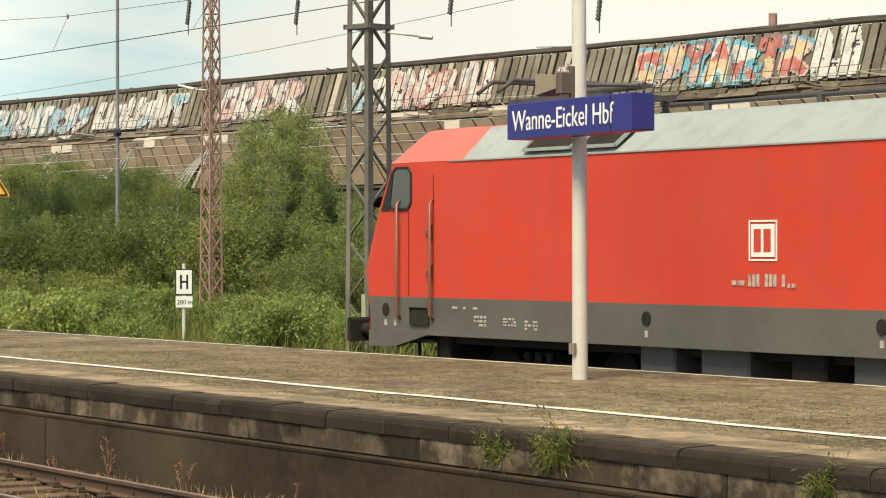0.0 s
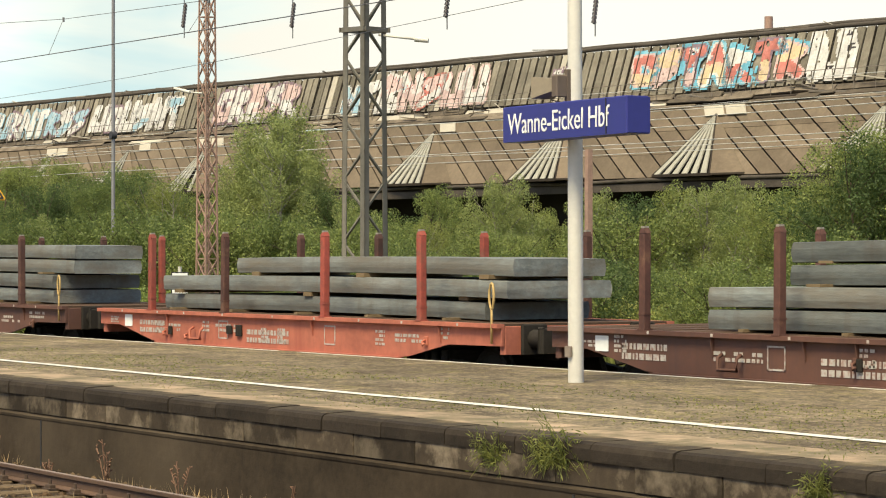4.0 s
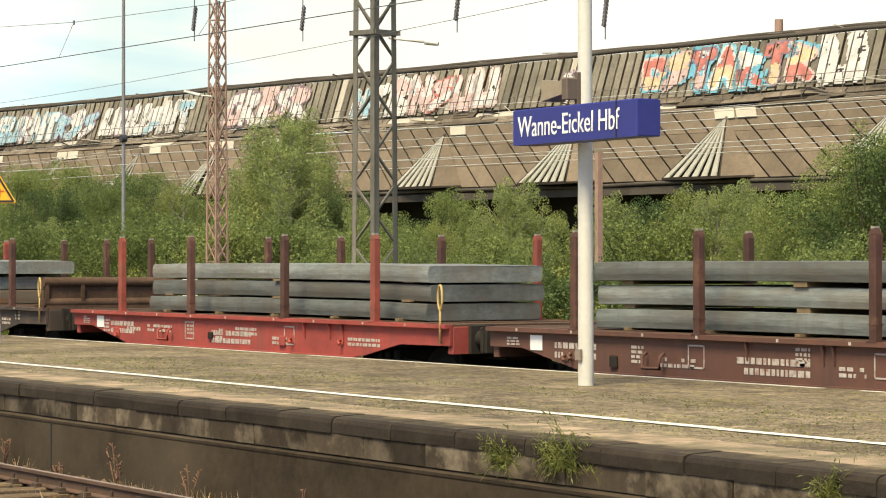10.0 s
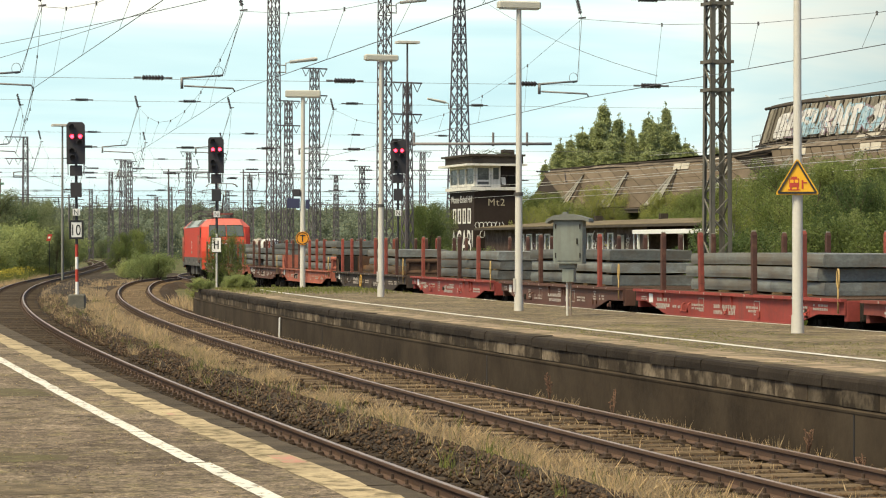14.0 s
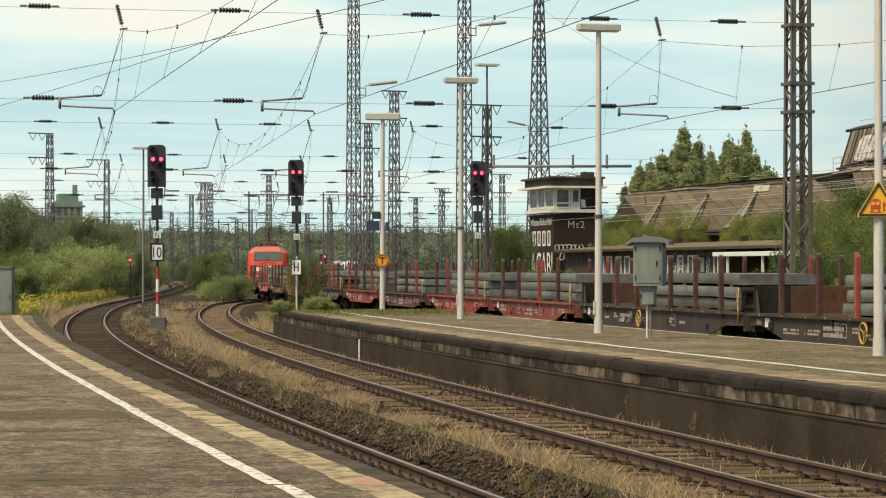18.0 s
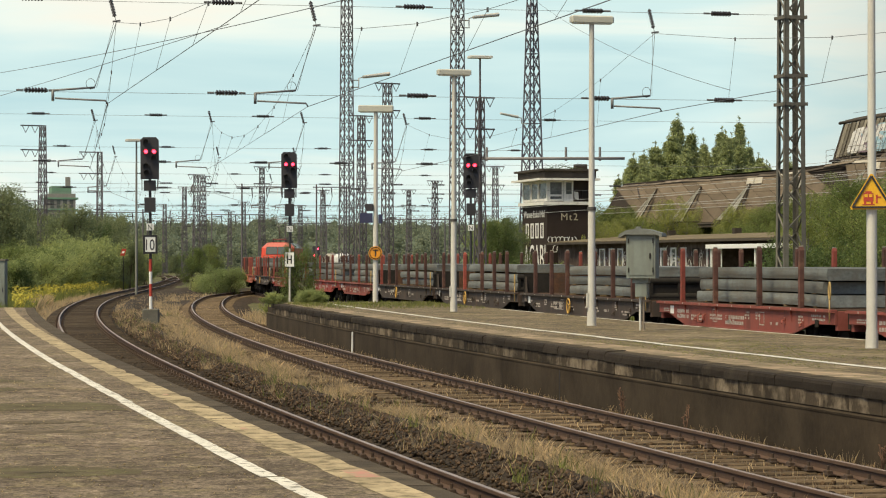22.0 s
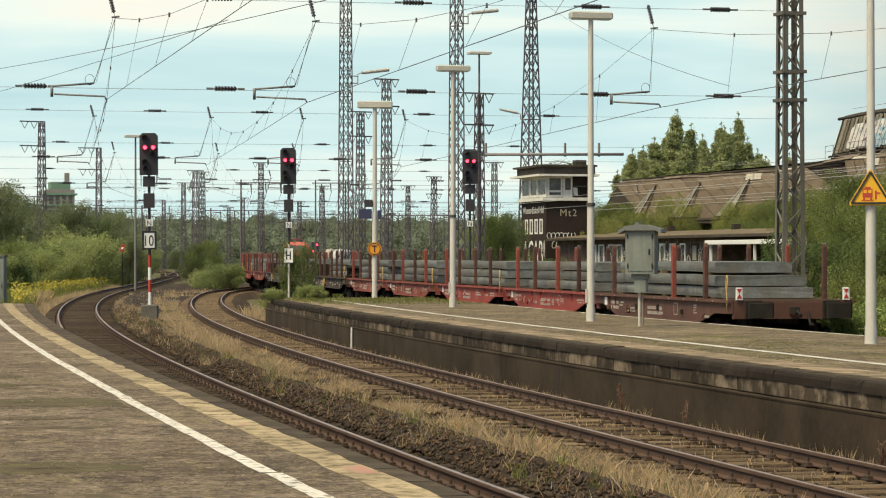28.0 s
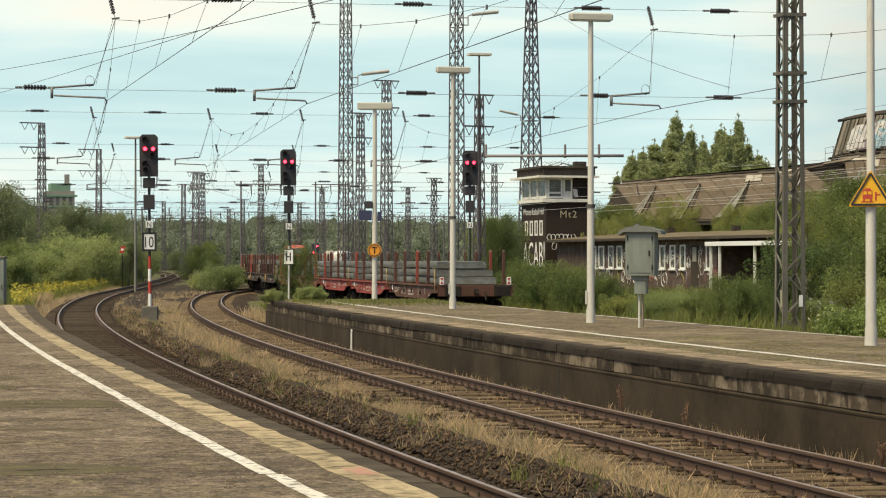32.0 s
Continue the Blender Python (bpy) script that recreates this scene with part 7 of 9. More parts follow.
GLYPHS = (((0.15, 0, 0.15, 1), (0.15, 1, 0.85, 0.8), (0.85, 0.8, 0.15, 0.5), (0.2, 0.5, 0.85, 0)),
          ((0.1, 0, 0.5, 1), (0.5, 1, 0.9, 0), (0.3, 0.4, 0.7, 0.4)),
          ((0.85, 0.95, 0.15, 0.8), (0.15, 0.8, 0.8, 0.45), (0.8, 0.45, 0.15, 0.05)),
          ((0.15, 1, 0.15, 0.1), (0.15, 0.1, 0.85, 0.1), (0.85, 0.1, 0.85, 1)),
          ((0.15, 0, 0.15, 1), (0.15, 1, 0.85, 1), (0.15, 0.5, 0.7, 0.5), (0.15, 0, 0.85, 0)),
          ((0.1, 0, 0.15, 1), (0.15, 1, 0.85, 0), (0.85, 0, 0.9, 1)),
          ((0.5, 0, 0.5, 1), (0.1, 0.95, 0.9, 1.0)),
          ((0.2, 0.15, 0.2, 0.85), (0.2, 0.85, 0.8, 0.85), (0.8, 0.85, 0.8, 0.15), (0.8, 0.15, 0.2, 0.15)))


def near_stroke(x, y, strokes):
    best = 9.0
    for x0, y0, x1, y1 in strokes:
        dx, dy = x1 - x0, y1 - y0
        f = max(0, min(1, ((x - x0) * dx + (y - y0) * dy) / (dx * dx + dy * dy)))
        best = min(best, math.hypot(x - x0 - f * dx, y - y0 - f * dy))
    return best


def graffiti(a0, a1, fills, lines, label, fl=0.08, fh=0.9, halo=-1):
    """Swollen letters sprayed over the ribbed panels; the gaps between the panels stay bare."""
    rng = random.Random(int(a0 * 10))
    t = thing("graffiti", label, "graffiti", "wall paintings")
    n = max(1, round((a1 - a0) / 1.75))
    L = (a1 - a0) / n
    du, dv = 0.085, 0.036
    for i in range(n):
        st = rng.choice(GLYPHS)
        tilt, ph = rng.uniform(-0.15, 0.25), rng.uniform(0, 9)
        f1, f2 = rng.choice(fills), rng.choice(fills)
        ln_ = rng.choice(lines)
        y0, y1 = fl + rng.uniform(0, 0.08), fh - rng.uniform(0, 0.1)
        bm = B()
        for ku in range(int(L * 1.3 / du)):
            a = a0 + i * L - 0.15 * L + ku * du
            if (a - A0) % 0.62 > 0.54:
                continue
            run = None
            v = 0.02
            while v < 0.985:
                yy = (v - y0) / (y1 - y0)
                xx = 1 - (a - a0 - i * L) / L + tilt * (yy - 0.5)
                wob = 0.05 * noise.noise((a * 1.7, v * 5, ph))
                d = near_stroke(xx, yy, st) + wob
                c = None
                if d < 0.17:
                    c = f1 if yy + 3 * wob > 0.5 else f2
                    if noise.noise((a * 1.2, v * 4, ph + 5)) > 0.42:
                        c = rng.choice(lines)
                elif d < 0.25:
                    c = ln_
                elif halo >= 0 and d < 0.36 + 2 * wob and noise.noise((a * 0.45, v * 2.0, 3.3)) > -0.02:
                    c = halo
                if noise.noise((a * 4.1, v * 9, 7.7)) > 0.55:
                    c = None
                if run and run[0] != c:
                    bm.faces.new([bm.verts.new(cler_pt(q, w, 0.125)) for q, w in ((a, run[1]), (a + du, run[1]), (a + du, v), (a, v))]).material_index = run[0]
                    run = None
                if c is not None and run is None:
                    run = (c, v)
                v += dv
            if run:
                bm.faces.new([bm.verts.new(cler_pt(q, w, 0.125)) for q, w in ((a, run[1]), (a + du, run[1]), (a + du, 0.985), (a, 0.985))]).material_index = run[0]
        if len(bm.faces):
            part("letter", bm, GC, t)
        else:
            bm.free()
    return t


graffiti(133.2, 142, (0, 2, 0, 2), (5, 5, 0, 2), "pink and white graffiti lettering on the upper hall wall")
graffiti(146, 157, (0, 0, 1), (0, 5, 0), "white graffiti lettering on the upper hall wall", 0.06, 0.72)
graffiti(158, 175.5, (0, 0, 1, 0), (0, 1, 5), "white and blue graffiti lettering on the upper hall wall", 0.05, 0.72)
graffiti(115.5, 125.0, (0, 0, 0, 2), (0, 2, 0, 1, 3), "white and pale red graffiti lettering on the upper hall wall", 0.06, 0.80)
graffiti(125.4, 128.5, (1, 0), (0, 5), "small blue graffiti on the upper hall wall", 0.1, 0.7)
graffiti(92.2, 104.0, (2, 3, 0, 4, 2), (0, 2, 5, 7), "many-coloured graffiti lettering on the upper hall wall", 0.14, 0.80, halo=7)
graffiti(89.2, 91.8, (0, 0), (6, 0), "white graffiti letters on the upper hall wall", 0.1, 0.9)
graffiti(108, 110, (0,), (5, 0), "small white tag on the upper hall wall", 0.2, 0.7)
random.seed(9)

bm = B()
for z in (9.75, 10.15):
    path_tube(bm, [hall_pt(a, 2.6, z + 0.05 * noise.noise((a * 0.4, z, 5.0))) for a in steps(A0, A1, 2.5)], 0.017, 5)
part("guard_rail", bm, GUARD, hall)
for a in steps(A0, A1, 1.3):
    bm = B()
    rod(bm, hall_pt(a, 2.6, 9.1), hall_pt(a, 2.6, 10.15), 0.018)
    part("guard_post", bm, GUARD, hall)

# chimney stub and small mast on the hall roof
bm = B()
p = hall_pt(99.5, 8, 12)
tube(bm, (p[0], p[1], 12.1), (p[0], p[1], 13.4), 0.22, 0.2, 10)
solid("roof_vent", bm, RUSTLAT, "small rusty vent pipe on the hall roof", "vent pipe")

# ---- signal box ----


def signal_box():
    t = thing("signal_box", "brown derelict signal box with a white-framed glazed upper room", "building")
    brown = mat("dark_brown_cladding", (0.042, 0.031, 0.026), 0.85, var=0.2, big=0.6, fine=5, bump=0.15)
    x0, x1, y0, y1 = -209.3, -202.0, 56.8, 60.4
    bm = B()
    box(bm, x0, x1, y0, y1, -0.3, 6.6)
    part("tower_wall", bm, brown, t)
    bm = B()
    box(bm, x0 - 0.05, x1 + 0.35, y0 - 0.35, y1 + 0.05, 6.6, 6.85)
    part("balcony_band", bm, mat("dirty_white_boards", (0.74, 0.72, 0.66), 0.8, var=0.12, streak=(0.45, 0.42, 0.36)), t)
    # solid near-black block in place of the room's unlit inside
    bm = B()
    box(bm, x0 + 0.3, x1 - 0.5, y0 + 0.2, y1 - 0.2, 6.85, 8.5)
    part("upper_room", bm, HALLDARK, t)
    wm = MATS["dirty_white_boards"]
    # glazing of the track side: three wide lights in white frames
    def light(axis, a, b, z0, z1, bar, mullion=False):
        bm = B()
        q = [(a, b, z0, z0 + bar), (a, b, z1 - bar, z1), (a, a + bar, z0 + bar, z1 - bar), (b - bar, b, z0 + bar, z1 - bar)]
        if mullion:
            q.append((a + bar, b - bar, z0 + 0.36, z0 + 0.36 + bar))
        for p0, p1, q0, q1 in q:
            if axis == "x":
                box(bm, p0, p1, y0 + 0.0, y0 + 0.1, q0, q1)
            else:
                box(bm, x1 - 0.1, x1, p0, p1, q0, q1)
        w = part("window_frame", bm, wm, t)
        bm = B()
        if axis == "x":
            box(bm, a + bar, b - bar, y0 + 0.05, y0 + 0.07, z0 + bar, z1 - bar)
        else:
            box(bm, x1 - 0.06, x1 - 0.04, a + bar, b - bar, z0 + bar, z1 - bar)
        part("pane", bm, mat("dusty_cabin_glass", (0.16, 0.17, 0.16), 0.25, var=0.3, big=0.8, fine=3, bump=0.02, other=(0.05, 0.05, 0.05), cover=0.45, oscale=0.9), w)

    for a, b in ((0.0, 2.45), (2.5, 4.7), (4.75, 7.3)):
        light("x", x0 + a, x0 + b, 6.9, 8.5, 0.2)
    light("y", y0 + 0.12, y0 + 1.35, 6.9, 8.5, 0.15, True)
    bm = B()
    box(bm, x1 - 0.12, x1 - 0.02, y0 + 1.4, y0 + 2.15, 6.86, 8.5)
    door = part("cabin_door", bm, wm, t, "white door with a dark pane")
    bm = B()
    box(bm, x1 - 0.02, x1 - 0.005, y0 + 1.55, y0 + 2.0, 7.45, 8.35)
    part("pane", bm, GLASS, door)
    bm = B()
    box(bm, x1 - 0.4, x1 - 0.1, y0 + 2.2, y1, 6.86, 8.5)
    part("dark_end_wall", bm, brown, t)
    bm = B()
    box(bm, x1 - 0.1, x1 + 0.25, y0 + 2.75, y0 + 3.55, 7.15, 7.75, 0.02)
    part("wall_box", bm, HALLDARK, t)
    bm = B()
    plate(bm, [(x1 - 0.06, y0 + 2.25, 7.1), (x1 - 0.06, y0 + 2.6, 7.0), (x1 - 0.06, y0 + 2.55, 7.6), (x1 - 0.06, y0 + 2.2, 7.65)], 0.02)
    part("hanging_board", bm, wm, t)
    bm = B()
    box(bm, x0 - 0.6, x1 + 0.8, y0 - 0.8, y1 + 0.5, 8.5, 8.66)
    part("cornice", bm, wm, t)
    bm = B()
    box(bm, x0 - 0.3, x1 + 0.3, y0 - 0.3, y1 + 0.3, 8.66, 9.25)
    box(bm, x0 - 0.5, x1 + 0.6, y0 - 0.6, y1 + 0.4, 9.25, 9.4)
    part("roof", bm, ROOFEDGE, t)
    bm = B()
    for i in range(30):
        a = random.uniform(0, 7)
        tube(bm, (x0 + a, y1 - random.uniform(0, 3), 9.4), (x0 + a + random.uniform(-0.3, 0.3), y1 - random.uniform(0, 3), 9.4 + random.uniform(0.2, 0.7)), 0.03, 0.005, 4)
    part("roof_weeds", bm, LEAF_B, t, kind="stuff")
    bm = B()
    box(bm, x1 - 1.2, x1 - 0.4, y1 - 1.1, y1 - 0.2, 9.4, 9.8)
    part("chimney", bm, HALLWALL, t)
    # painted words and shapes on the track side
    wh = mat("white_wall_paint", (0.72, 0.71, 0.68), 0.7, var=0.1)
    me = lettering("Wanne-Eickel Hbf", 0.62, wh)
    xs = [v.co.x for v in me.vertices]
    me.transform(Matrix.Diagonal((6.2 / (max(xs) - min(xs)), 1, 1.25, 1)))
    piece("lettering", me, t, Matrix.Translation((x0 + 0.5, y0 - 0.012, 5.65)))
    for i in range(4):
        bm = B()
        xa = x0 + 1.1 + i * 1.45
        for q in ((xa + 0.22, xa + 0.68, 4.0, 4.15), (xa + 0.22, xa + 0.68, 5.05, 5.2), (xa, xa + 0.22, 4.0, 5.2), (xa + 0.68, xa + 0.9, 4.0, 5.2)):
            box(bm, q[0], q[1], y0 - 0.03, y0, q[2], q[3])
        part("window_frame", bm, wh, t)
    me = lettering("ACAB!", 1.0, wh)
    xs = [v.co.x for v in me.vertices]
    me.transform(Matrix.Diagonal((6.4 / (max(xs) - min(xs)), 1, 2.9, 1)))
    piece("lettering", me, t, Matrix.Translation((x0 + 0.5, y0 - 0.012, 1.5)))
    for ch, dy in (("M", 1.1), ("t", 1.78), ("2", 2.12)):
        me = lettering(ch, 0.78, mat("cream_letter", (0.62, 0.54, 0.36), 0.7, var=0.25, other=(0.2, 0.16, 0.11), cover=0.38, oscale=5))
        me.transform(Matrix.Rotation(radians(90), 4, "Z"))
        piece("lettering", me, t, Matrix.Translation((x1 + 0.012, y0 + dy, 5.4)))
    bm = B()
    rg = random.Random(14)
    for row_z, row_y, n in ((3.85, 0.25, 7), (3.15, 0.65, 5)):
        for k in range(n):
            cy, q = y0 + row_y + k * 0.33, rg.uniform(0, 6.28)
            pts = []
            for m in range(6):
                q += rg.uniform(0.7, 1.5)
                pts.append((x1 + 0.012, cy + 0.20 * math.cos(q), row_z + 0.28 * math.sin(q)))
            for p0, p1 in zip(pts, pts[1:]):
                rod(bm, p0, p1, 0.032)
    part("painted_tag", bm, wh, t)
    return t


signal_box()


def low_building():
    t = thing("low_building", "long low derelict building, sprayed walls, white windows, mossy roof", "building")
    x0, x1, y0, y1 = -201.0, -150.0, 57.4, 64.0
    wallm = mat("painted_brick_wall", (0.105, 0.075, 0.062), 0.9, var=0.3, big=0.8, fine=6, bump=0.3, other=(0.17, 0.135, 0.12), cover=0.40, edge=0.12, oscale=1.1)
    xp = x1 - 13.2

    def wx(px):
        x, y = at_az(px, 1.0)
        return x * y0 / y

    bm = B()
    box(bm, x0, xp, y0, y1, -0.3, 3.5)
    box(bm, xp, x1, y0 + 2.6, y1, -0.3, 3.5)
    part("wall", bm, wallm, t)
    bm = B()
    v = [bm.verts.new(q) for q in ((x0 - 0.4, y0 - 0.7, 3.5), (x1 + 0.5, y0 - 0.7, 3.5), (x1 + 0.5, y1 + 0.4, 3.5), (x0 - 0.4, y1 + 0.4, 3.5),
                                   (x0 - 0.4, y0 - 0.7, 3.66), (x1 + 0.5, y0 - 0.7, 3.66), (x1 + 0.5, y1 + 0.4, 3.66), (x0 - 0.4, y1 + 0.4, 3.66), (x0 + 3.0, (y0 + y1) / 2, 4.05), (x1 - 9.0, (y0 + y1) / 2, 4.05))]
    for f in ((3, 2, 1, 0), (0, 1, 5, 4), (1, 2, 6, 5), (2, 3, 7, 6), (3, 0, 4, 7), (4, 5, 9, 8), (5, 6, 9), (6, 7, 8, 9), (7, 4, 8)):
        bm.faces.new([v[q] for q in f])
    part("roof", fix(bm), mat("mossy_roof", (0.20, 0.16, 0.105), 0.95, var=0.3, big=0.5, fine=5, other=(0.13, 0.115, 0.06), cover=0.4), t)
    bm = B()
    box(bm, x0 - 0.42, x1 + 0.52, y0 - 0.76, y0 - 0.70, 3.46, 3.62)
    part("gutter", bm, ROOFEDGE, t)
    for a in (0.35, 0.62):
        bm = B()
        box(bm, x0 + (x1 - x0) * a, x0 + (x1 - x0) * a + 0.5, y0 + 3.0, y0 + 3.5, 3.9, 4.4)
        part("chimney", bm, HALLWALL, t)
    # the porch: a white canopy on thin posts before a recessed wall
    bm = B()
    box(bm, xp - 0.3, x1 + 0.52, y0 - 0.9, y0 + 0.3, 3.0, 3.26, 0.02)
    part("canopy", bm, WHITE, t)
    for x in (xp + 0.3, xp + 2.0, xp + 8.4, x1 - 0.2):
        bm = B()
        box(bm, x - 0.06, x + 0.06, y0 - 0.75, y0 - 0.6, -0.3, 3.0)
        part("canopy_post", bm, WHITE, t)
    rg = random.Random(61)
    for px in (1046, 1060, 1077, 1092, 1112, 1131, 1150, 1168, 1186, 1204, 1250):
        a = wx(px)
        b = wx(px + 9.5)
        z0, z1, k = 1.5, 3.12, 0.11
        bm = B()
        for q in ((a, b, z0, z0 + k), (a, b, z1 - k, z1), (a, a + k * 1.4, z0 + k, z1 - k), (b - k * 1.4, b, z0 + k, z1 - k)):
            box(bm, q[0], q[1], y0 - 0.06, y0 + 0.02, q[2], q[3])
        box(bm, a - 0.1, b + 0.1, y0 - 0.14, y0, z0 - 0.1, z0)
        w = part("window_frame", bm, WHITE, t)
        bm = B()
        box(bm, a + 0.2, b - 0.2, y0 - 0.02, y0 - 0.008, z0 + k, z1 - k)
        part("pane", bm, MATS["dusty_cabin_glass"], w)
    a, b = wx(1224), wx(1236)
    bm = B()
    box(bm, a, b, y0 - 0.04, y0 + 0.02, -0.3, 3.05)
    d = part("door", bm, HALLWALL, t)
    bm = B()
    box(bm, a + 0.3, b - 0.3, y0 - 0.06, y0 - 0.04, 2.0, 2.95)
    part("pane", bm, LOUVER, d)
    # sprayed scrawl: looped strokes over the whole wall
    px = 1043.0
    while px < 1272:
        a = wx(px)
        bm = B()
        for n in range(rg.randint(4, 7)):
            cx, cz = a + rg.uniform(-0.5, 0.5), rg.uniform(0.4, 2.5)
            r, q, turn = rg.uniform(0.10, 0.26), rg.uniform(0, 6.28), rg.choice((-1, 1))
            pts = []
            for m in range(9):
                q += turn * rg.uniform(0.3, 1.0)
                pts.append((cx + 1.7 * r * math.cos(q), y0 - 0.012 - 0.002 * n, max(0.2, cz + r * 1.3 * math.sin(q) + 0.07 * m)))
            for p0, p1 in zip(pts, pts[1:]):
                rod(bm, p0, p1, 0.024)
        part("sprayed_scrawl", bm, rg.choice((GC[0], MATS["white_wall_paint"], MATS["white_wall_paint"], mat("faded_yellow_spray", (0.40, 0.36, 0.13), 0.8), mat("faded_rose_spray", (0.36, 0.16, 0.17), 0.8), mat("faded_lilac_spray", (0.36, 0.33, 0.42), 0.8))), t, kind="stuff")
        px += rg.uniform(6, 11)
    return t


low_building()

# pipe bridge behind the signal box
bm = B()
xa, ya = at_az(846, 236)
xb, yb = at_az(1104, 236)
path_tube(bm, [(xa, ya, 11.2), (xb, yb, 11.2)], 0.13, 8)
for px32 in (860, 1000, 1060):
    xq, yq = at_az(px32, 236)
    tube(bm, (xq, yq, 11.0), (xq, yq, 12.2), 0.12, n=6)
solid("pipe_bridge", bm, mat("dull_pipe_grey", (0.24, 0.22, 0.22), 0.7, var=0.2), "long dull grey pipe crossing high behind the signal box", "pipe")
xt, yt = at_az(105, 900)
tb = thing("tower_block", "distant pale tower block with a green top", "building")
bm = B()
box(bm, xt - 6, xt + 6, yt - 4.5, yt + 4.5, 0, 24.5)
part("wall", bm, mat("far_concrete", (0.27, 0.26, 0.24), 0.9, var=0.2, big=0.15, fine=1.0), tb)
bm = B()
box(bm, xt - 5, xt + 5, yt - 3.2, yt + 3.2, 24.5, 27)
box(bm, xt - 6.3, xt + 6.3, yt - 5.4, yt + 5.4, 22.6, 23.2)
box(bm, xt - 6.3, xt + 6.3, yt - 5.4, yt + 5.4, 19.0, 19.5)
part("top_storey", bm, mat("far_green_cladding", (0.16, 0.28, 0.20), 0.9, var=0.1), tb)
bm = B()
box(bm, xt + 2, xt + 4, yt + 1.5, yt + 3, 24.5, 30)
part("chimney", bm, MATS["far_concrete"], tb)
for i in range(4):
    for k in range(4):
        bm = B()
        box(bm, xt + 6, xt + 6.1, yt - 3.8 + k * 2.1, yt - 2.6 + k * 2.1, 6 + i * 4.6, 8.6 + i * 4.6)
        part("window", bm, GLASS, tb)

# ---- trees, bushes, grass ----


def leaf_cloud(centres, n, size, seed, flat=0.55, tight=False):
    """n small leaves over the skins of several clumps; sizes in metres."""
    rng = np.random.default_rng(seed)
    c = np.array([q[:3] for q in centres])
    r = np.array([q[3] for q in centres])
    pick = rng.choice(len(centres), n, p=(r ** 2) / (r ** 2).sum())
    d = rng.normal(size=(n, 3))
    d /= np.linalg.norm(d, axis=1)[:, None]
    rad = r[pick] * 0.62 * np.abs(rng.normal(size=n)) ** 0.8 * 1.25
    if tight:
        rad = r[pick] * (1 - 0.5 * rng.random(n) ** 2)
    p = c[pick] + d * rad[:, None] * np.array([1, 1, 1.15])
    t = rng.normal(size=(n, 3)) + d * 0.4 + np.array([0, 0, -flat])
    t /= np.linalg.norm(t, axis=1)[:, None]
    b = np.cross(t, rng.normal(size=(n, 3)))
    b /= np.linalg.norm(b, axis=1)[:, None]
    s = size * (0.6 + 0.8 * rng.random(n))[:, None]
    v = np.stack([p - t * s * 0.5, p + b * s * 0.32, p + t * s * 0.5, p - b * s * 0.32], 1).reshape(-1, 3)
    v[:, 2] = np.maximum(v[:, 2], 0.02)
    return v


def quads_mesh(name, v, material):
    me = bpy.data.meshes.new(name)
    n = len(v) // 4
    me.vertices.add(len(v))
    me.vertices.foreach_set("co", v.astype(np.float32).ravel())
    me.loops.add(n * 4)
    me.loops.foreach_set("vertex_index", np.arange(n * 4, dtype=np.int32))
    me.polygons.add(n)
    me.polygons.foreach_set("loop_start", np.arange(0, n * 4, 4, dtype=np.int32))
    me.polygons.foreach_set("loop_total", np.full(n, 4, dtype=np.int32))
    me.update(calc_edges=True)
    me.materials.append(material)
    return me


def tree_parts(h, spread, n, size, seed, stems=1, low=0.25):
    """Trunk mesh with limbs, and the clump centres of the crown."""
    rng = random.Random(seed)
    bm = B()
    cs = []
    for s in range(stems):
        bx, by = (rng.uniform(-0.25, 0.25) * spread * (s > 0), rng.uniform(-0.25, 0.25) * spread * (s > 0))
        top = Vector((bx + rng.uniform(-0.15, 0.15) * spread, by + rng.uniform(-0.15, 0.15) * spread, h * rng.uniform(0.8, 0.93)))
        base = Vector((bx, by, -0.4))
        mid = base.lerp(top, 0.5) + Vector((rng.uniform(-0.1, 0.1), rng.uniform(-0.1, 0.1), 0)) * spread
        r0 = 0.012 * h + 0.02
        tube(bm, base, mid, r0, r0 * 0.6, 7)
        tube(bm, mid, top, r0 * 0.6, r0 * 0.15, 6)
        cs.append((top.x, top.y, top.z, spread * 0.10))
        cs.append((top.x, top.y, top.z - 0.06 * h, spread * 0.13))
        k = max(12, int(h * 3.4))
        for i in range(k):
            f = low + (1 - low) * (i + rng.random()) / k
            z = h * f * 0.9
            o = base.lerp(mid, min(1, z / (h * 0.45))) if z < h * 0.45 else mid.lerp(top, (z - h * 0.45) / (h * 0.48))
            a = rng.uniform(0, 6.283)
            env = math.sin(math.pi * min(0.97, 0.22 + 0.72 * f)) ** 0.8
            reach = spread * 0.5 * env * rng.uniform(0.55, 1.1)
            e = Vector((o.x + math.cos(a) * reach, o.y + math.sin(a) * reach, z + reach * rng.uniform(0.25, 0.9)))
            tube(bm, o, e, r0 * 0.22, 0.01, 4, cap=False)
            cr = spread * rng.uniform(0.07, 0.16) * (0.6 + 0.5 * env)
            cs.append((e.x, e.y, e.z, cr))
            m = o.lerp(e, 0.6)
            cs.append((m.x + rng.uniform(-0.2, 0.2), m.y + rng.uniform(-0.2, 0.2), m.z, cr * 0.9))
    return bm, cs


KINDS = {}


def tree_kind(key, h, spread, n, size, leaf, bark, seed, stems, low, label, category):
    bm, cs = tree_parts(h, spread, n, size, seed, stems, low)
    KINDS[key] = (mesh_of("trunk", bm, bark), quads_mesh("crown", leaf_cloud([(x, y, z, r * 0.92) for x, y, z, r in cs], n, size, seed, tight=True), leaf), label, category, h)


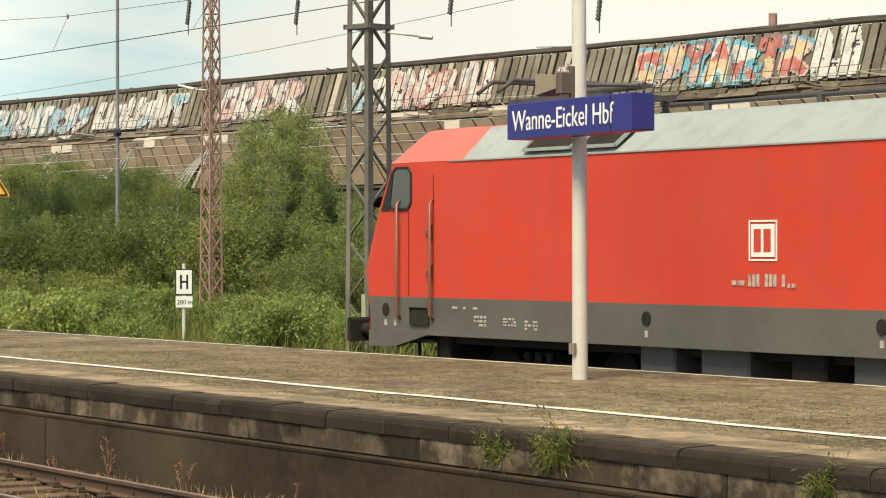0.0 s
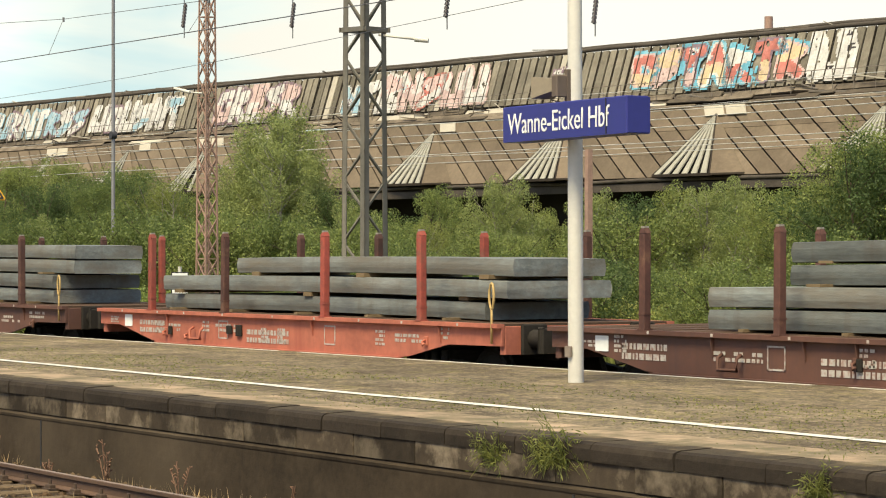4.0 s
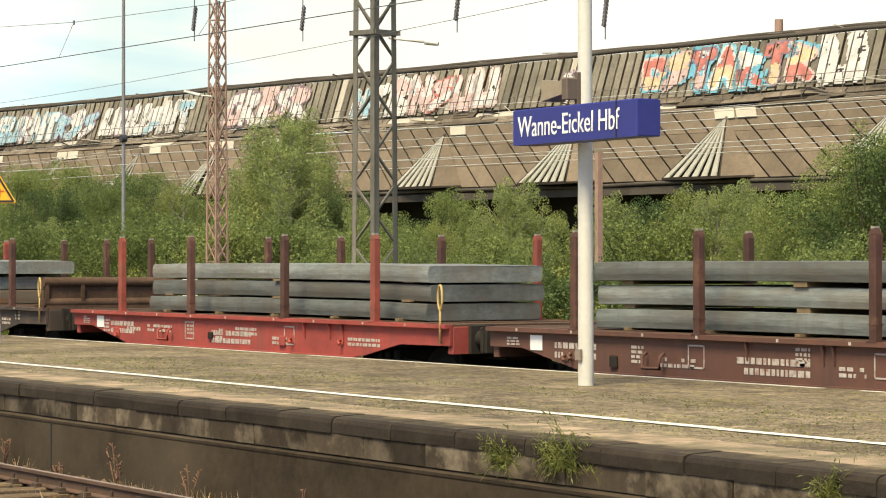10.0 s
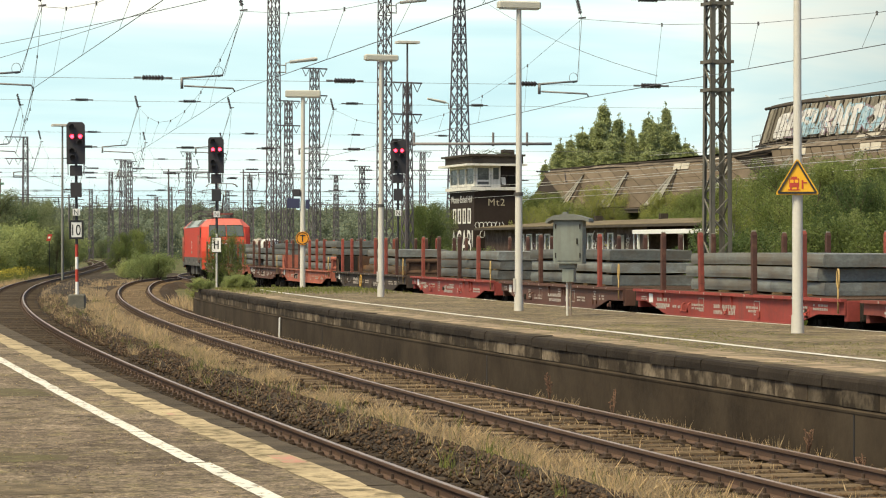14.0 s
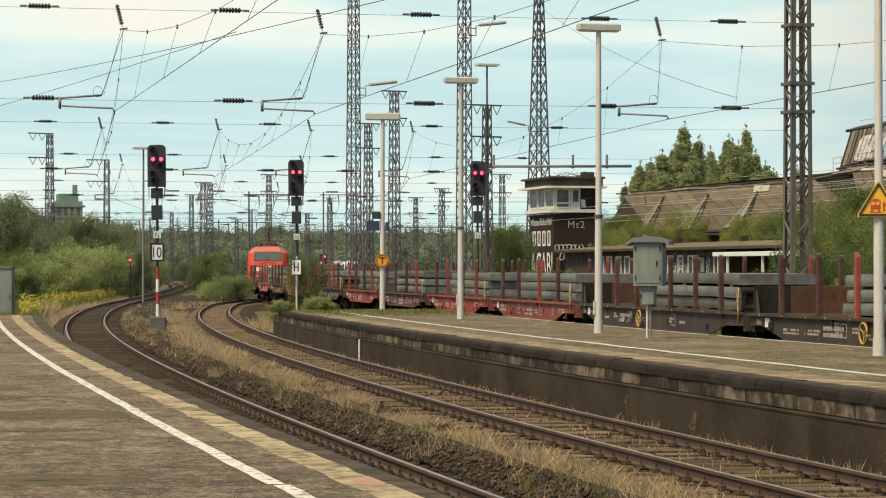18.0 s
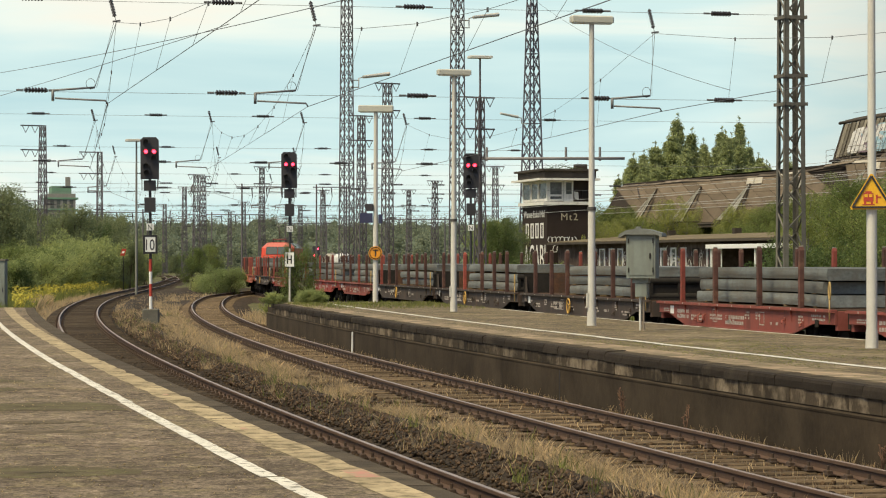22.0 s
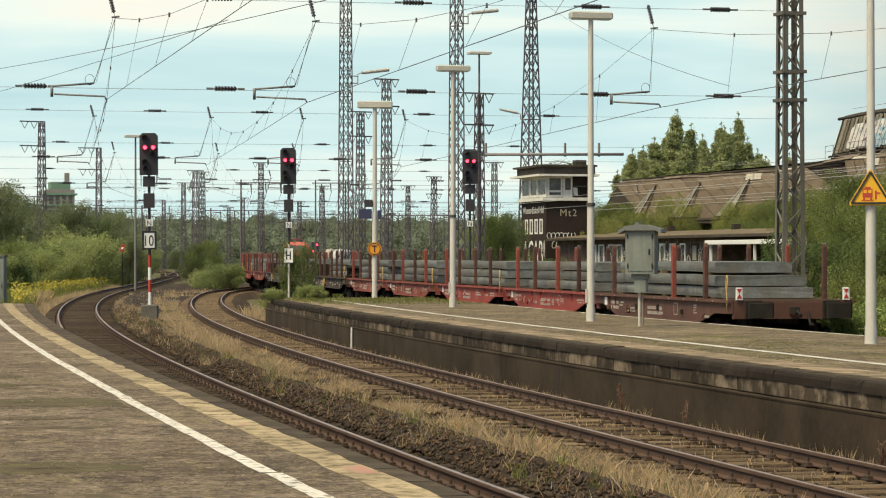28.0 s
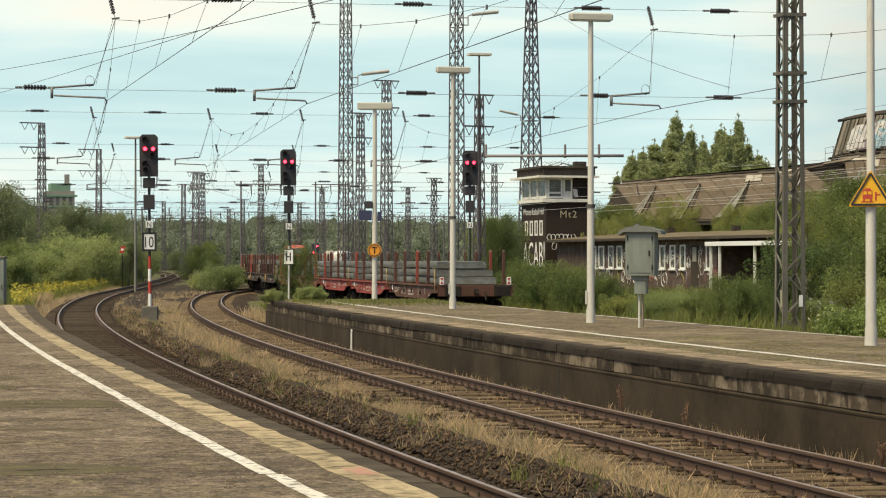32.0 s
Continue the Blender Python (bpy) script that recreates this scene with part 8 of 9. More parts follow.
tree_kind("birch_a", 7.0, 3.6, 40000, 0.062, LEAF_C, BIRCH, 1, 2, 0.12, "young birch with light green leaves", "tree")
tree_kind("birch_b", 6.0, 3.0, 30000, 0.060, LEAF_D, BIRCH, 2, 3, 0.10, "young birch with yellowish leaves", "tree")
tree_kind("tree_a", 7.5, 5.2, 42000, 0.076, LEAF_A, BARK, 3, 2, 0.10, "leafy self-sown green tree", "tree")
tree_kind("tree_b", 6.5, 4.6, 40000, 0.076, LEAF_B, BARK, 4, 3, 0.08, "dark green self-sown tree", "tree")
tree_kind("bush_a", 3.2, 3.4, 19000, 0.070, LEAF_A, BARK, 6, 4, 0.05, "dense self-sown green bush", "bush")
tree_kind("bush_b", 2.6, 3.0, 18000, 0.070, LEAF_B, BARK, 7, 4, 0.05, "dense dark green bush", "bush")
tree_kind("bush_c", 1.8, 2.4, 10000, 0.070, LEAF_D, BARK, 8, 4, 0.03, "low yellowish green bush", "bush")
tree_kind("bush_d", 2.4, 3.0, 15000, 0.085, leafmat("fresh_green_leaf", (0.275, 0.332, 0.135), 0.2), BARK, 28, 5, 0.02, "bushy light green young growth", "bush")


def conifer(key, h, spread, n, seed, label):
    """A larch-like tree: short drooping boughs in rings up a straight stem, feathery at the top."""
    rng = random.Random(seed)
    bm = B()
    tube(bm, (0, 0, -0.4), (0.1, 0, h * 0.55), 0.014 * h, 0.008 * h, 7)
    tube(bm, (0.1, 0, h * 0.55), (0.1, 0.05, h * 0.985), 0.008 * h, 0.012, 6)
    cs = [(0.1, 0.05, h * 0.97, 0.14), (0.1, 0.05, h * 0.93, 0.22)]
    z = h * 0.12
    while z < h * 0.93:
        f = z / h
        for q in range(7):
            a = rng.uniform(0, 6.283)
            reach = spread * 0.44 * (1.02 - f) ** 1.05 * rng.uniform(0.5, 1.15)
            e = Vector((0.1 + math.cos(a) * reach, math.sin(a) * reach, z + reach * rng.uniform(-0.25, 0.2)))
            tube(bm, (0.1, 0, z), e, 0.018, 0.005, 4, cap=False)
            for k in (0.45, 0.75, 1.0):
                p = Vector((0.1, 0, z)).lerp(e, k)
                cs.append((p.x, p.y, p.z - 0.1, 0.16 + 0.34 * (1 - f) * rng.uniform(0.6, 1.3)))
        z += h * 0.026
    KINDS[key] = (mesh_of("trunk", bm, BARK), quads_mesh("crown", leaf_cloud(cs, n, 0.115, seed), LEAF_P), label, "tree", h)


conifer("larch_a", 14.0, 5.4, 120000, 5, "tall feathery conifer behind the hall")
conifer("larch_b", 12.5, 6.4, 120000, 15, "broad feathery conifer behind the hall")
tree_kind("tree_d", 7.5, 5.6, 30000, 0.11, leafmat("deep_green_leaf", (0.170, 0.212, 0.115), 0.25), BARK, 33, 3, 0.06, "dense deep green tree", "tree")
random.seed(21)
np.random.seed(21)


def plant(key, x, y, k=1.0, z=-0.25, label="", wide=1.0):
    tm, cm, lb, cat, h = KINDS[key]
    t = thing("tree" if cat == "tree" else "bush", label or lb, cat, "self-sown trees" if cat == "tree" else "bushes",
              at=Matrix.Translation((x, y, z)) @ Matrix.Rotation(random.uniform(0, 6.28), 4, "Z") @ Matrix.Diagonal((k * wide, k * wide, k, 1)))
    piece("trunk", tm, t)
    piece("crown", cm, t)
    return t


def az6(px, dist):
    """A ground point by its bearing in the view past the station sign."""
    a = radians(32.25 + math.degrees(math.atan((px - 784) / 4757)))
    return (-dist * math.cos(a), dist * math.sin(a))


# rows before the hall
for px, d, key, k in (
        (20, 118, "tree_a", 0.85), (70, 112, "tree_b", 0.8), (120, 120, "tree_b", 0.85), (165, 110, "tree_a", 0.72), (235, 116, "tree_b", 0.9),
        (285, 108, "birch_b", 0.92), (330, 118, "tree_b", 0.78), (400, 100, "birch_b", 0.86), (450, 96, "tree_b", 0.72), (478, 92, "birch_a", 1.06), (508, 93, "birch_a", 1.12), (446, 93, "birch_a", 0.90), (536, 92, "birch_a", 0.86), (492, 90, "birch_a", 0.95),
        (580, 90, "tree_b", 0.70), (640, 92, "tree_b", 0.60), (720, 84, "tree_b", 0.55), (770, 82, "tree_a", 0.60), (815, 84, "birch_b", 0.60), (885, 78, "birch_a", 0.70),
        (915, 80, "birch_b", 0.70), (965, 82, "tree_a", 0.50), (1055, 78, "birch_a", 0.64), (1095, 80, "tree_b", 0.58), (1140, 76, "tree_b", 0.62), (1215, 74, "birch_b", 0.74),
        (1255, 72, "birch_a", 0.64), (1305, 76, "birch_a", 0.68), (1350, 74, "birch_b", 0.66), (1400, 70, "tree_a", 0.56), (1445, 72, "tree_a", 0.54), (1500, 68, "tree_a", 0.72), (1560, 66, "tree_b", 0.80), (1620, 66, "tree_a", 0.8),
        (-60, 122, "tree_a", 0.85), (-120, 125, "birch_b", 0.95)):
    plant(key, *az6(px, d), k)
for i in range(46):
    px = -480 + i * 46 + random.uniform(-18, 18)
    d = 84 - (px - 300) * 0.018 + random.uniform(-5, 6) + (12 if px < 350 else 0)
    if px < -150 or i % 5 in (1, 3):
        continue
    plant(random.choice(("bush_a", "bush_b", "bush_a", "bush_c", "bush_c")), *az6(px, d), random.uniform(0.7, 1.15))
    if i % 3 == 0:
        plant("birch_b" if i % 2 else "birch_a", *az6(px + random.uniform(-20, 20), d + 3), random.uniform(0.42, 0.62), wide=0.85)
for i in range(20):
    px = 420 + i * 60 + random.uniform(-22, 22)
    d = 66 - (px - 300) * 0.012 + random.uniform(-4, 4)
    plant(random.choice(("bush_a", "bush_b", "bush_a", "bush_c")), *az6(px, d), random.uniform(0.6, 0.9))
# round the signal box, the low building, behind the last wagons
for px, d, key, k in (
        (890, 190, "tree_b", 0.9), (868, 200, "tree_a", 0.8), (1062, 214, "birch_b", 1.0), (1050, 222, "birch_b", 1.1), (1088, 210, "birch_b", 1.05), (1132, 212, "birch_b", 1.1), (1150, 205, "birch_b", 1.05), (1200, 208, "birch_b", 1.3), (1245, 206, "birch_b", 1.12), (1285, 200, "birch_b", 1.1), (1305, 198, "birch_b", 1.15), (1330, 196, "birch_b", 1.15), (1352, 192, "tree_a", 0.9), (1378, 190, "tree_a", 0.95), (1075, 222, "tree_a", 1.0), (1110, 215, "tree_a", 0.95), (1225, 212, "birch_b", 1.25), (1260, 214, "tree_a", 1.0), (1180, 216, "tree_a", 0.9),
        (1480, 150, "tree_a", 0.86), (1440, 155, "birch_b", 1.0), (1525, 148, "tree_a", 0.92), (1570, 140, "tree_b", 0.95), (1620, 138, "tree_a", 0.95), (1425, 165, "tree_a", 0.9),
        (1084, 206, "birch_b", 1.0), (1215, 206, "birch_b", 1.15),
        (1680, 134, "tree_a", 0.95), (1740, 132, "tree_b", 0.95), (1810, 130, "tree_a", 0.9)):
    plant(key, *at_az(px, d), k * (0.96 if d > 189 else 1.0))
for px, d, key, k in (
        (905, 118, "bush_b", 1.05), (935, 112, "bush_a", 1.0), (965, 110, "bush_b", 1.05), (1000, 106, "bush_a", 1.0), (1030, 104, "bush_b", 0.95), (1060, 104, "bush_a", 0.8), (1085, 108, "bush_b", 0.85), (1100, 98, "bush_c", 0.9),
        (1180, 104, "bush_d", 0.8), (1215, 98, "bush_d", 0.75), (1260, 98, "bush_a", 0.7), (1300, 94, "bush_a", 0.9), (1325, 92, "bush_a", 0.8), (1350, 96, "bush_b", 0.7), (1440, 92, "bush_d", 0.7), (1500, 88, "bush_d", 0.65), (1560, 85, "bush_d", 0.7), (1150, 96, "bush_d", 0.6)):
    plant(key, *at_az(px, d), k * (0.60 if px > 1080 else 0.66 if px > 990 else 0.68))
# a stand of conifers behind the west end of the hall: bearing, distance, height
for px, d, h, w in ((1092, 258, 11.0, 1.0), (1108, 266, 12.4, 1.0), (1122, 256, 13.0, 1.1), (1140, 262, 13.6, 1.0), (1155, 258, 14.2, 1.1), (1172, 268, 13.9, 1.0), (1187, 258, 15.4, 0.9), (1200, 266, 14.6, 1.0), (1214, 260, 14.2, 1.1),
                    (1232, 264, 13.4, 1.0), (1248, 258, 13.8, 0.9), (1268, 262, 14.4, 1.0), (1282, 256, 15.2, 0.9), (1298, 264, 15.4, 0.9), (1312, 258, 14.4, 1.1), (1330, 266, 13.6, 1.0), (1345, 260, 12.6, 1.1), (1362, 264, 12.2, 1.0),
                    (1100, 250, 9.5, 1.3), (1130, 250, 11.2, 1.3), (1162, 250, 11.8, 1.3), (1205, 250, 12.0, 1.3), (1240, 250, 11.6, 1.3), (1275, 250, 12.0, 1.3), (1320, 250, 11.6, 1.3), (1385, 262, 11.6, 1.1), (1410, 264, 11.2, 1.1), (1440, 266, 11.0, 1.1)):
    key = ("larch_a", "larch_b")[int(px) % 2]
    plant(key, *at_az(px, d), h / KINDS[key][4], wide=w * 1.35)
    plant(key, *at_az(px + 9, d + 5), (0.88 + 0.12 * (px % 3)) * h / KINDS[key][4], wide=w * 1.2)
# left of the curve: a thicket, low in front and tall behind
for i in range(26):
    px = -60 + i * 17 + random.uniform(-8, 8)
    plant(random.choice(("tree_d", "tree_b", "tree_d")) if px < 190 else random.choice(("tree_d", "tree_a")), *at_az(px, random.uniform(225, 300) + (260 if 250 < px < 348 else 0)), random.uniform(0.9, 1.1) * (1.15 if px < 60 else 0.9 if px < 220 else 0.5))
for i in range(36):
    px = -20 + (i % 24) * 14.5 + random.uniform(-8, 8)
    d = random.uniform(160, 235)
    x, y = at_az(px, d)
    if y < c1(-x) - 4:
        plant(random.choice(("bush_a", "bush_c", "bush_a", "bush_b")), x, y, random.uniform(0.7, 1.1))
for px, d, k in ((372, 195, 0.62), (390, 190, 0.78), (356, 200, 0.55), (408, 192, 0.66)):
    plant("bush_d", *at_az(px, d), k)
for px, d, key, k in ((545, 101, "bush_c", 0.34), (480, 102, "bush_c", 0.28), (515, 101, "bush_c", 0.3), (565, 100, "bush_c", 0.25)):
    plant(key, *at_az(px, d), k, z=0.0)


plant("bush_a", *at_az(527, 108), 0.78, z=0.1, wide=0.52)
for px, d, k in ((474, 91, 0.10), (484, 91, 0.16), (545, 92, 0.2), (558, 92, 0.19), (570, 92, 0.12), (498, 91, 0.12), (535, 92, 0.15)):
    plant("bush_d", *at_az(px, d), k, z=0.72, wide=1.15)


def blades(pts, hmin, hmax, seed, width=0.02, bend=0.25):
    rng = np.random.default_rng(seed)
    p = np.array(pts)
    n = len(p)
    a = rng.random(n) * 6.283
    h = (hmin + (hmax - hmin) * rng.random(n) ** 1.6)[:, None]
    side = np.stack([np.cos(a), np.sin(a), np.zeros(n)], 1) * width
    tip = p + np.stack([rng.normal(size=n) * bend, rng.normal(size=n) * bend, np.ones(n)], 1) * h
    mid = p + (tip - p) * 0.5 + np.array([0, 0, 0.06]) * h
    return np.stack([p - side, p + side, mid + side * 0.7, tip], 1).reshape(-1, 3)


def scatter(name, label, category, pts, hmin, hmax, material, seed, width=0.02, bend=0.25):
    me = quads_mesh(name, blades(pts, hmin, hmax, seed, width, bend), material)
    return tagged(new(name, me), label, category, kind="stuff")


def patchy(n, f, seed):
    """n points from f(random, random), thinned into clumps."""
    rng = random.Random(seed)
    out = []
    while len(out) < n:
        q = f(rng.random(), rng.random())
        if noise.noise((q[0] * 0.35, q[1] * 0.9, seed * 3.1)) + 0.25 * rng.random() > 0.05:
            out.append(q)
    return out


def left_of_curve(n, p0, p1, d0, d1):
    out = []
    while len(out) < n:
        x, y = at_az(random.uniform(p0, p1), random.uniform(d0, d1))
        if y < c1(-x) - 2.3 and (x < -85 or y > edge_near(-x)):
            out.append((x, y, -0.32))
    return out


def verge_pt(a, b):
    u = 16 + 150 * a ** 1.5
    lo, hi = c1(u) + 1.2, c2(u) - 1.2
    return (-u, lo + (hi - lo) * (0.45 + 0.55 * b ** 0.8), -0.2)


def swath_pt(a, b):
    """The straw swath beside the second track."""
    u = 15 + 110 * a ** 1.6
    return (-u, c2(u) - 2.15 + 0.85 * b + 0.35 * noise.noise((u * 0.25, 0.0, 3.0)), -0.21)


def mound_pt(a, b):
    u = 14 + 110 * a ** 1.6
    lo, hi = c1(u) + 1.3, c2(u) - 1.3
    f = 0.03 + 0.62 * b
    return (-u, lo + (hi - lo) * f, -0.18 + 0.18 * math.sin(math.pi * min(1, f / 0.6)))


def tufts(n, each, seed):
    """Grass points drawn together into n tufts over the strip between the tracks."""
    rng = random.Random(seed)
    out = []
    for _ in range(n):
        f = swath_pt if rng.random() < 0.6 else mound_pt
        x, y, z = f(rng.random(), rng.random() * 1.05)
        r = rng.uniform(0.03, 0.1)
        out += [(x + rng.gauss(0, r * 1.6), y + rng.gauss(0, r), z) for _ in range(int(each * rng.uniform(0.4, 1.6)))]
    return out


scatter("dry_grass", "straw-coloured dry grass between the tracks", "grass", patchy(40000, swath_pt, 1) + patchy(2600, mound_pt, 31), 0.03, 0.19, DRY, 1, 0.0032, 0.6)
scatter("straw_tufts", "upright tufts of pale dry grass on the stones between the tracks", "grass", tufts(260, 30, 5), 0.06, 0.27, DRY, 15, 0.0035, 0.3)
scatter("green_tufts", "upright tufts of green grass on the stones between the tracks", "grass", tufts(80, 24, 6), 0.06, 0.28, GRASS, 16, 0.0045, 0.25)
scatter("green_weeds", "thin green weeds between the tracks", "grass", patchy(1100, mound_pt, 2) + patchy(500, swath_pt, 22), 0.04, 0.26, GRASS, 2, 0.0045)
scatter("wall_foot_weeds", "dry and green weeds at the foot of the platform wall", "grass", patchy(5200, lambda a, b: (-(12 + 80 * a), edge_far(12 + 80 * a) - 0.05 - 0.5 * b, -0.22), 3), 0.03, 0.22, DRY, 3, 0.004)
scatter("track_grass", "short dry grass within the near tracks", "grass", patchy(3500, lambda a, b: (-(14 + 130 * a), c2(14 + 130 * a) + (b - 0.5) * 1.3, -0.2), 4), 0.02, 0.12, DRY, 4, 0.008)
scatter("meadow_grass", "rough green grass beside the train's track", "grass", [(-u, c3(u) + 2.3 + 24 * random.random() ** 1.3, -0.25) for u in [20 + 150 * random.random() for _ in range(60000)]], 0.25, 0.85, GRASS, 5, 0.022, 0.3)
scatter("curve_grass", "green and yellow grass beside the curve", "grass", left_of_curve(44000, -60, 345, 88, 270), 0.3, 0.9, GRASS, 6, 0.025, 0.3)
scatter("curve_straw", "straw beside the curve", "grass", left_of_curve(4000, 60, 260, 95, 150), 0.2, 0.8, DRY, 7, 0.02, 0.3)
scatter("platform_end_grass", "grass on the platform's far end", "grass", [(-u, edge_far(u) + 0.4 + (back_far(u) - edge_far(u) - 0.6) * random.random(), 0.75) for u in [78 + 12.6 * random.random() ** 0.5 for _ in range(5000)]], 0.02, 0.12, GRASS, 8, 0.012)
scatter("corner_straw", "straw and grass beyond the platform's end", "grass", [(-u, edge_far(91) + 0.4 + 4.0 * random.random() + 0.09 * (u - 91), -0.3) for u in [91.5 + 20 * random.random() for _ in range(7000)]], 0.15, 0.6, DRY, 18, 0.015)
scatter("platform_moss", "tiny green tufts in the platform asphalt", "grass", patchy(16000, lambda a, b: (-(13 + 34 * a), edge_far(13 + 34 * a) + 0.6 + 3.9 * b, 0.758), 9), 0.003, 0.016, GRASS, 9, 0.012, 0.6)


def flowers(name, label, pts, material, size, seed):
    rng = np.random.default_rng(seed)
    p = np.array(pts)
    n = len(p)
    t = rng.normal(size=(n, 3)) * size
    b = rng.normal(size=(n, 3)) * size
    v = np.stack([p - t, p + b, p + t, p - b], 1).reshape(-1, 3)
    return tagged(new(name, quads_mesh(name, v, material)), label, "flowers", kind="stuff")


flowers("yellow_flowers", "yellow flower heads beside the curve", [(x, y, 0.15 + 0.5 * random.random()) for x, y, z in left_of_curve(9000, 20, 230, 112, 215) if noise.noise((x * 0.25, y * 0.6, 3.0)) > 0.06], FLOWER, 0.036, 3)
flowers("white_flowers", "white flower heads in the grass", [(lambda p: (p[0], p[1], 0.2 + 0.8 * random.random()))(at_az(random.uniform(1430, 1620), random.uniform(75, 92))) for _ in range(260)], WFLOWER, 0.028, 4)


def wall_weed(x, y, z, k, seed):
    rng = random.Random(seed)
    t = thing("wall_weed", "tuft of green weeds growing from the platform edge", "weed", "weeds on the platform edge", at=Matrix.Translation((x, y, z)))
    bm = B()
    v = []
    for i in range(44):
        a = rng.uniform(0, 6.283)
        e = Vector((math.cos(a) * rng.uniform(0.1, 0.36), -abs(math.sin(a)) * rng.uniform(0.02, 0.2), rng.uniform(-0.16, 0.27))) * k
        o = Vector((rng.uniform(-0.12, 0.12), 0, rng.uniform(-0.05, 0.05))) * k
        tube(bm, o, o.lerp(e, 0.6) + Vector((0, 0, 0.06 * k)), 0.004, 0.003, 4, cap=False)
        tube(bm, o.lerp(e, 0.6) + Vector((0, 0, 0.06 * k)), e, 0.003, 0.001, 4, cap=False)
        for f in (0.3, 0.45, 0.6, 0.75, 0.9, 1.0):
            c = o.lerp(e, f) + Vector((0, 0, 0.06 * k * min(1, f / 0.6)))
            d1 = Vector((rng.uniform(-1, 1), rng.uniform(-0.6, 0.2), rng.uniform(-0.6, 1))).normalized() * 0.06 * k
            d2 = Vector((rng.uniform(-1, 1), rng.uniform(-0.6, 0.2), rng.uniform(-0.6, 0.6))).normalized() * 0.006 * k
            v += [c, c + d1 * 0.5 + d2, c + d1, c + d1 * 0.5 - d2]
    part("stem", bm, GRASS, t)
    piece("leaves", quads_mesh("leaves", np.array([tuple(q) for q in v]), GRASS), t)


for u_, z_, k_, sd in ((17.95, 0.52, 0.95, 1), (17.0, 0.60, 1.2, 2), (13.85, 0.55, 0.9, 3), (17.2, 0.56, 0.8, 4)):
    wall_weed(-u_, edge_far(u_) + 0.02, z_, k_, sd)



def stones(name, label, pts, size, seed, material):
    """Loose broken stones, each a rough double pyramid."""
    rng = np.random.default_rng(seed)
    p = np.array(pts)
    n = len(p)
    s = size * (0.35 + 1.7 * rng.random((n, 1)) ** 2.5)
    a = rng.random(n) * 6.283
    ex = np.stack([np.cos(a), np.sin(a), 0.3 * rng.normal(size=n)], 1) * s
    ey = np.stack([-np.sin(a), np.cos(a), 0.3 * rng.normal(size=n)], 1) * s * 0.75
    ez = np.array([0, 0, 1.0]) * s * 0.7
    v = np.stack([p + ex, p + ey, p - ex, p - ey, p + ez, p - ez], 1).reshape(-1, 3)
    tri = np.array([(0, 1, 4), (1, 2, 4), (2, 3, 4), (3, 0, 4), (1, 0, 5), (2, 1, 5), (3, 2, 5), (0, 3, 5)])
    f = (np.arange(n)[:, None, None] * 6 + tri[None]).reshape(-1, 3)
    me = bpy.data.meshes.new(name)
    me.vertices.add(len(v))
    me.vertices.foreach_set("co", v.astype(np.float32).ravel())
    me.loops.add(f.size)
    me.loops.foreach_set("vertex_index", f.astype(np.int32).ravel())
    me.polygons.add(len(f))
    me.polygons.foreach_set("loop_start", np.arange(0, f.size, 3, dtype=np.int32))
    me.polygons.foreach_set("loop_total", np.full(len(f), 3, dtype=np.int32))
    me.update(calc_edges=True)
    me.materials.append(material)
    return tagged(new(name, me), label, "gravel", kind="stuff")


STONE = leafmat("broken_stone", (0.080, 0.057, 0.038), 0.6, False)


def gravel_pts(n, c, lo, hi, u0, u1, z):
    out = []
    for _ in range(n):
        u = u0 + (u1 - u0) * random.random() ** 1.7
        o = lo + (hi - lo) * random.random()
        out.append((-u, c(u) + o, z + 0.02 * random.random()))
    return out


stones("gravel", "loose oil-dark gravel in the near track", gravel_pts(20000, c1, -1.2, 2.2, 14, 90, -0.2), 0.033, 1, leafmat("oil_dark_stone", (0.060, 0.045, 0.031), 0.5, False))
stones("gravel", "loose brown gravel in the track by the wall", gravel_pts(20000, c2, -2.0, 1.7, 16, 100, -0.2), 0.033, 2, STONE)
stones("gravel", "dark stones on the strip between two tracks", [mound_pt(random.random(), random.random()) for _ in range(26000)], 0.024, 3, leafmat("dark_stone", (0.108, 0.079, 0.060), 0.5, False))
stones("gravel", "stones at the foot of the platform wall", gravel_pts(5200, edge_far, -0.50, 0.0, 12, 90, -0.22), 0.05, 4, leafmat("grey_stone", (0.135, 0.108, 0.080), 0.6, False))


def tall_weed(u, off, h, seed, mat_):
    rng = random.Random(seed)
    t = thing("dry_weed", "thin dry reddish weed by the rails", "weed", "dry weeds by the rails", at=Matrix.Translation((-u, c2(u) + off, -0.22)))
    bm = B()
    for k in range(rng.randint(3, 6)):
        e = Vector((rng.uniform(-0.16, 0.16), rng.uniform(-0.08, 0.08), h * rng.uniform(0.6, 1.0)))
        path_tube(bm, [(0, 0, 0), e * 0.55 + Vector((0.02, 0, 0)), e], 0.006, 4)
        for q in range(7):
            f = 0.45 + 0.55 * q / 7
            p = e * f
            d = Vector((rng.uniform(-1, 1), rng.uniform(-1, 1), 0.8)).normalized() * 0.09 * h
            tube(bm, p, p + d, 0.005, 0.009, 4)
    part("stem", bm, mat_, t)


DOCK = mat("dry_dock_brown", (0.21, 0.125, 0.085), 0.9, var=0.3)
for i, u_ in enumerate((20.3, 20.9, 23.4, 24.6, 26.4, 28.3, 35.2, 39.0, 18.1, 16.2)):
    tall_weed(u_, 1.25 + 0.12 * (i % 3), 0.26 + 0.1 * (i % 4), i, DOCK)

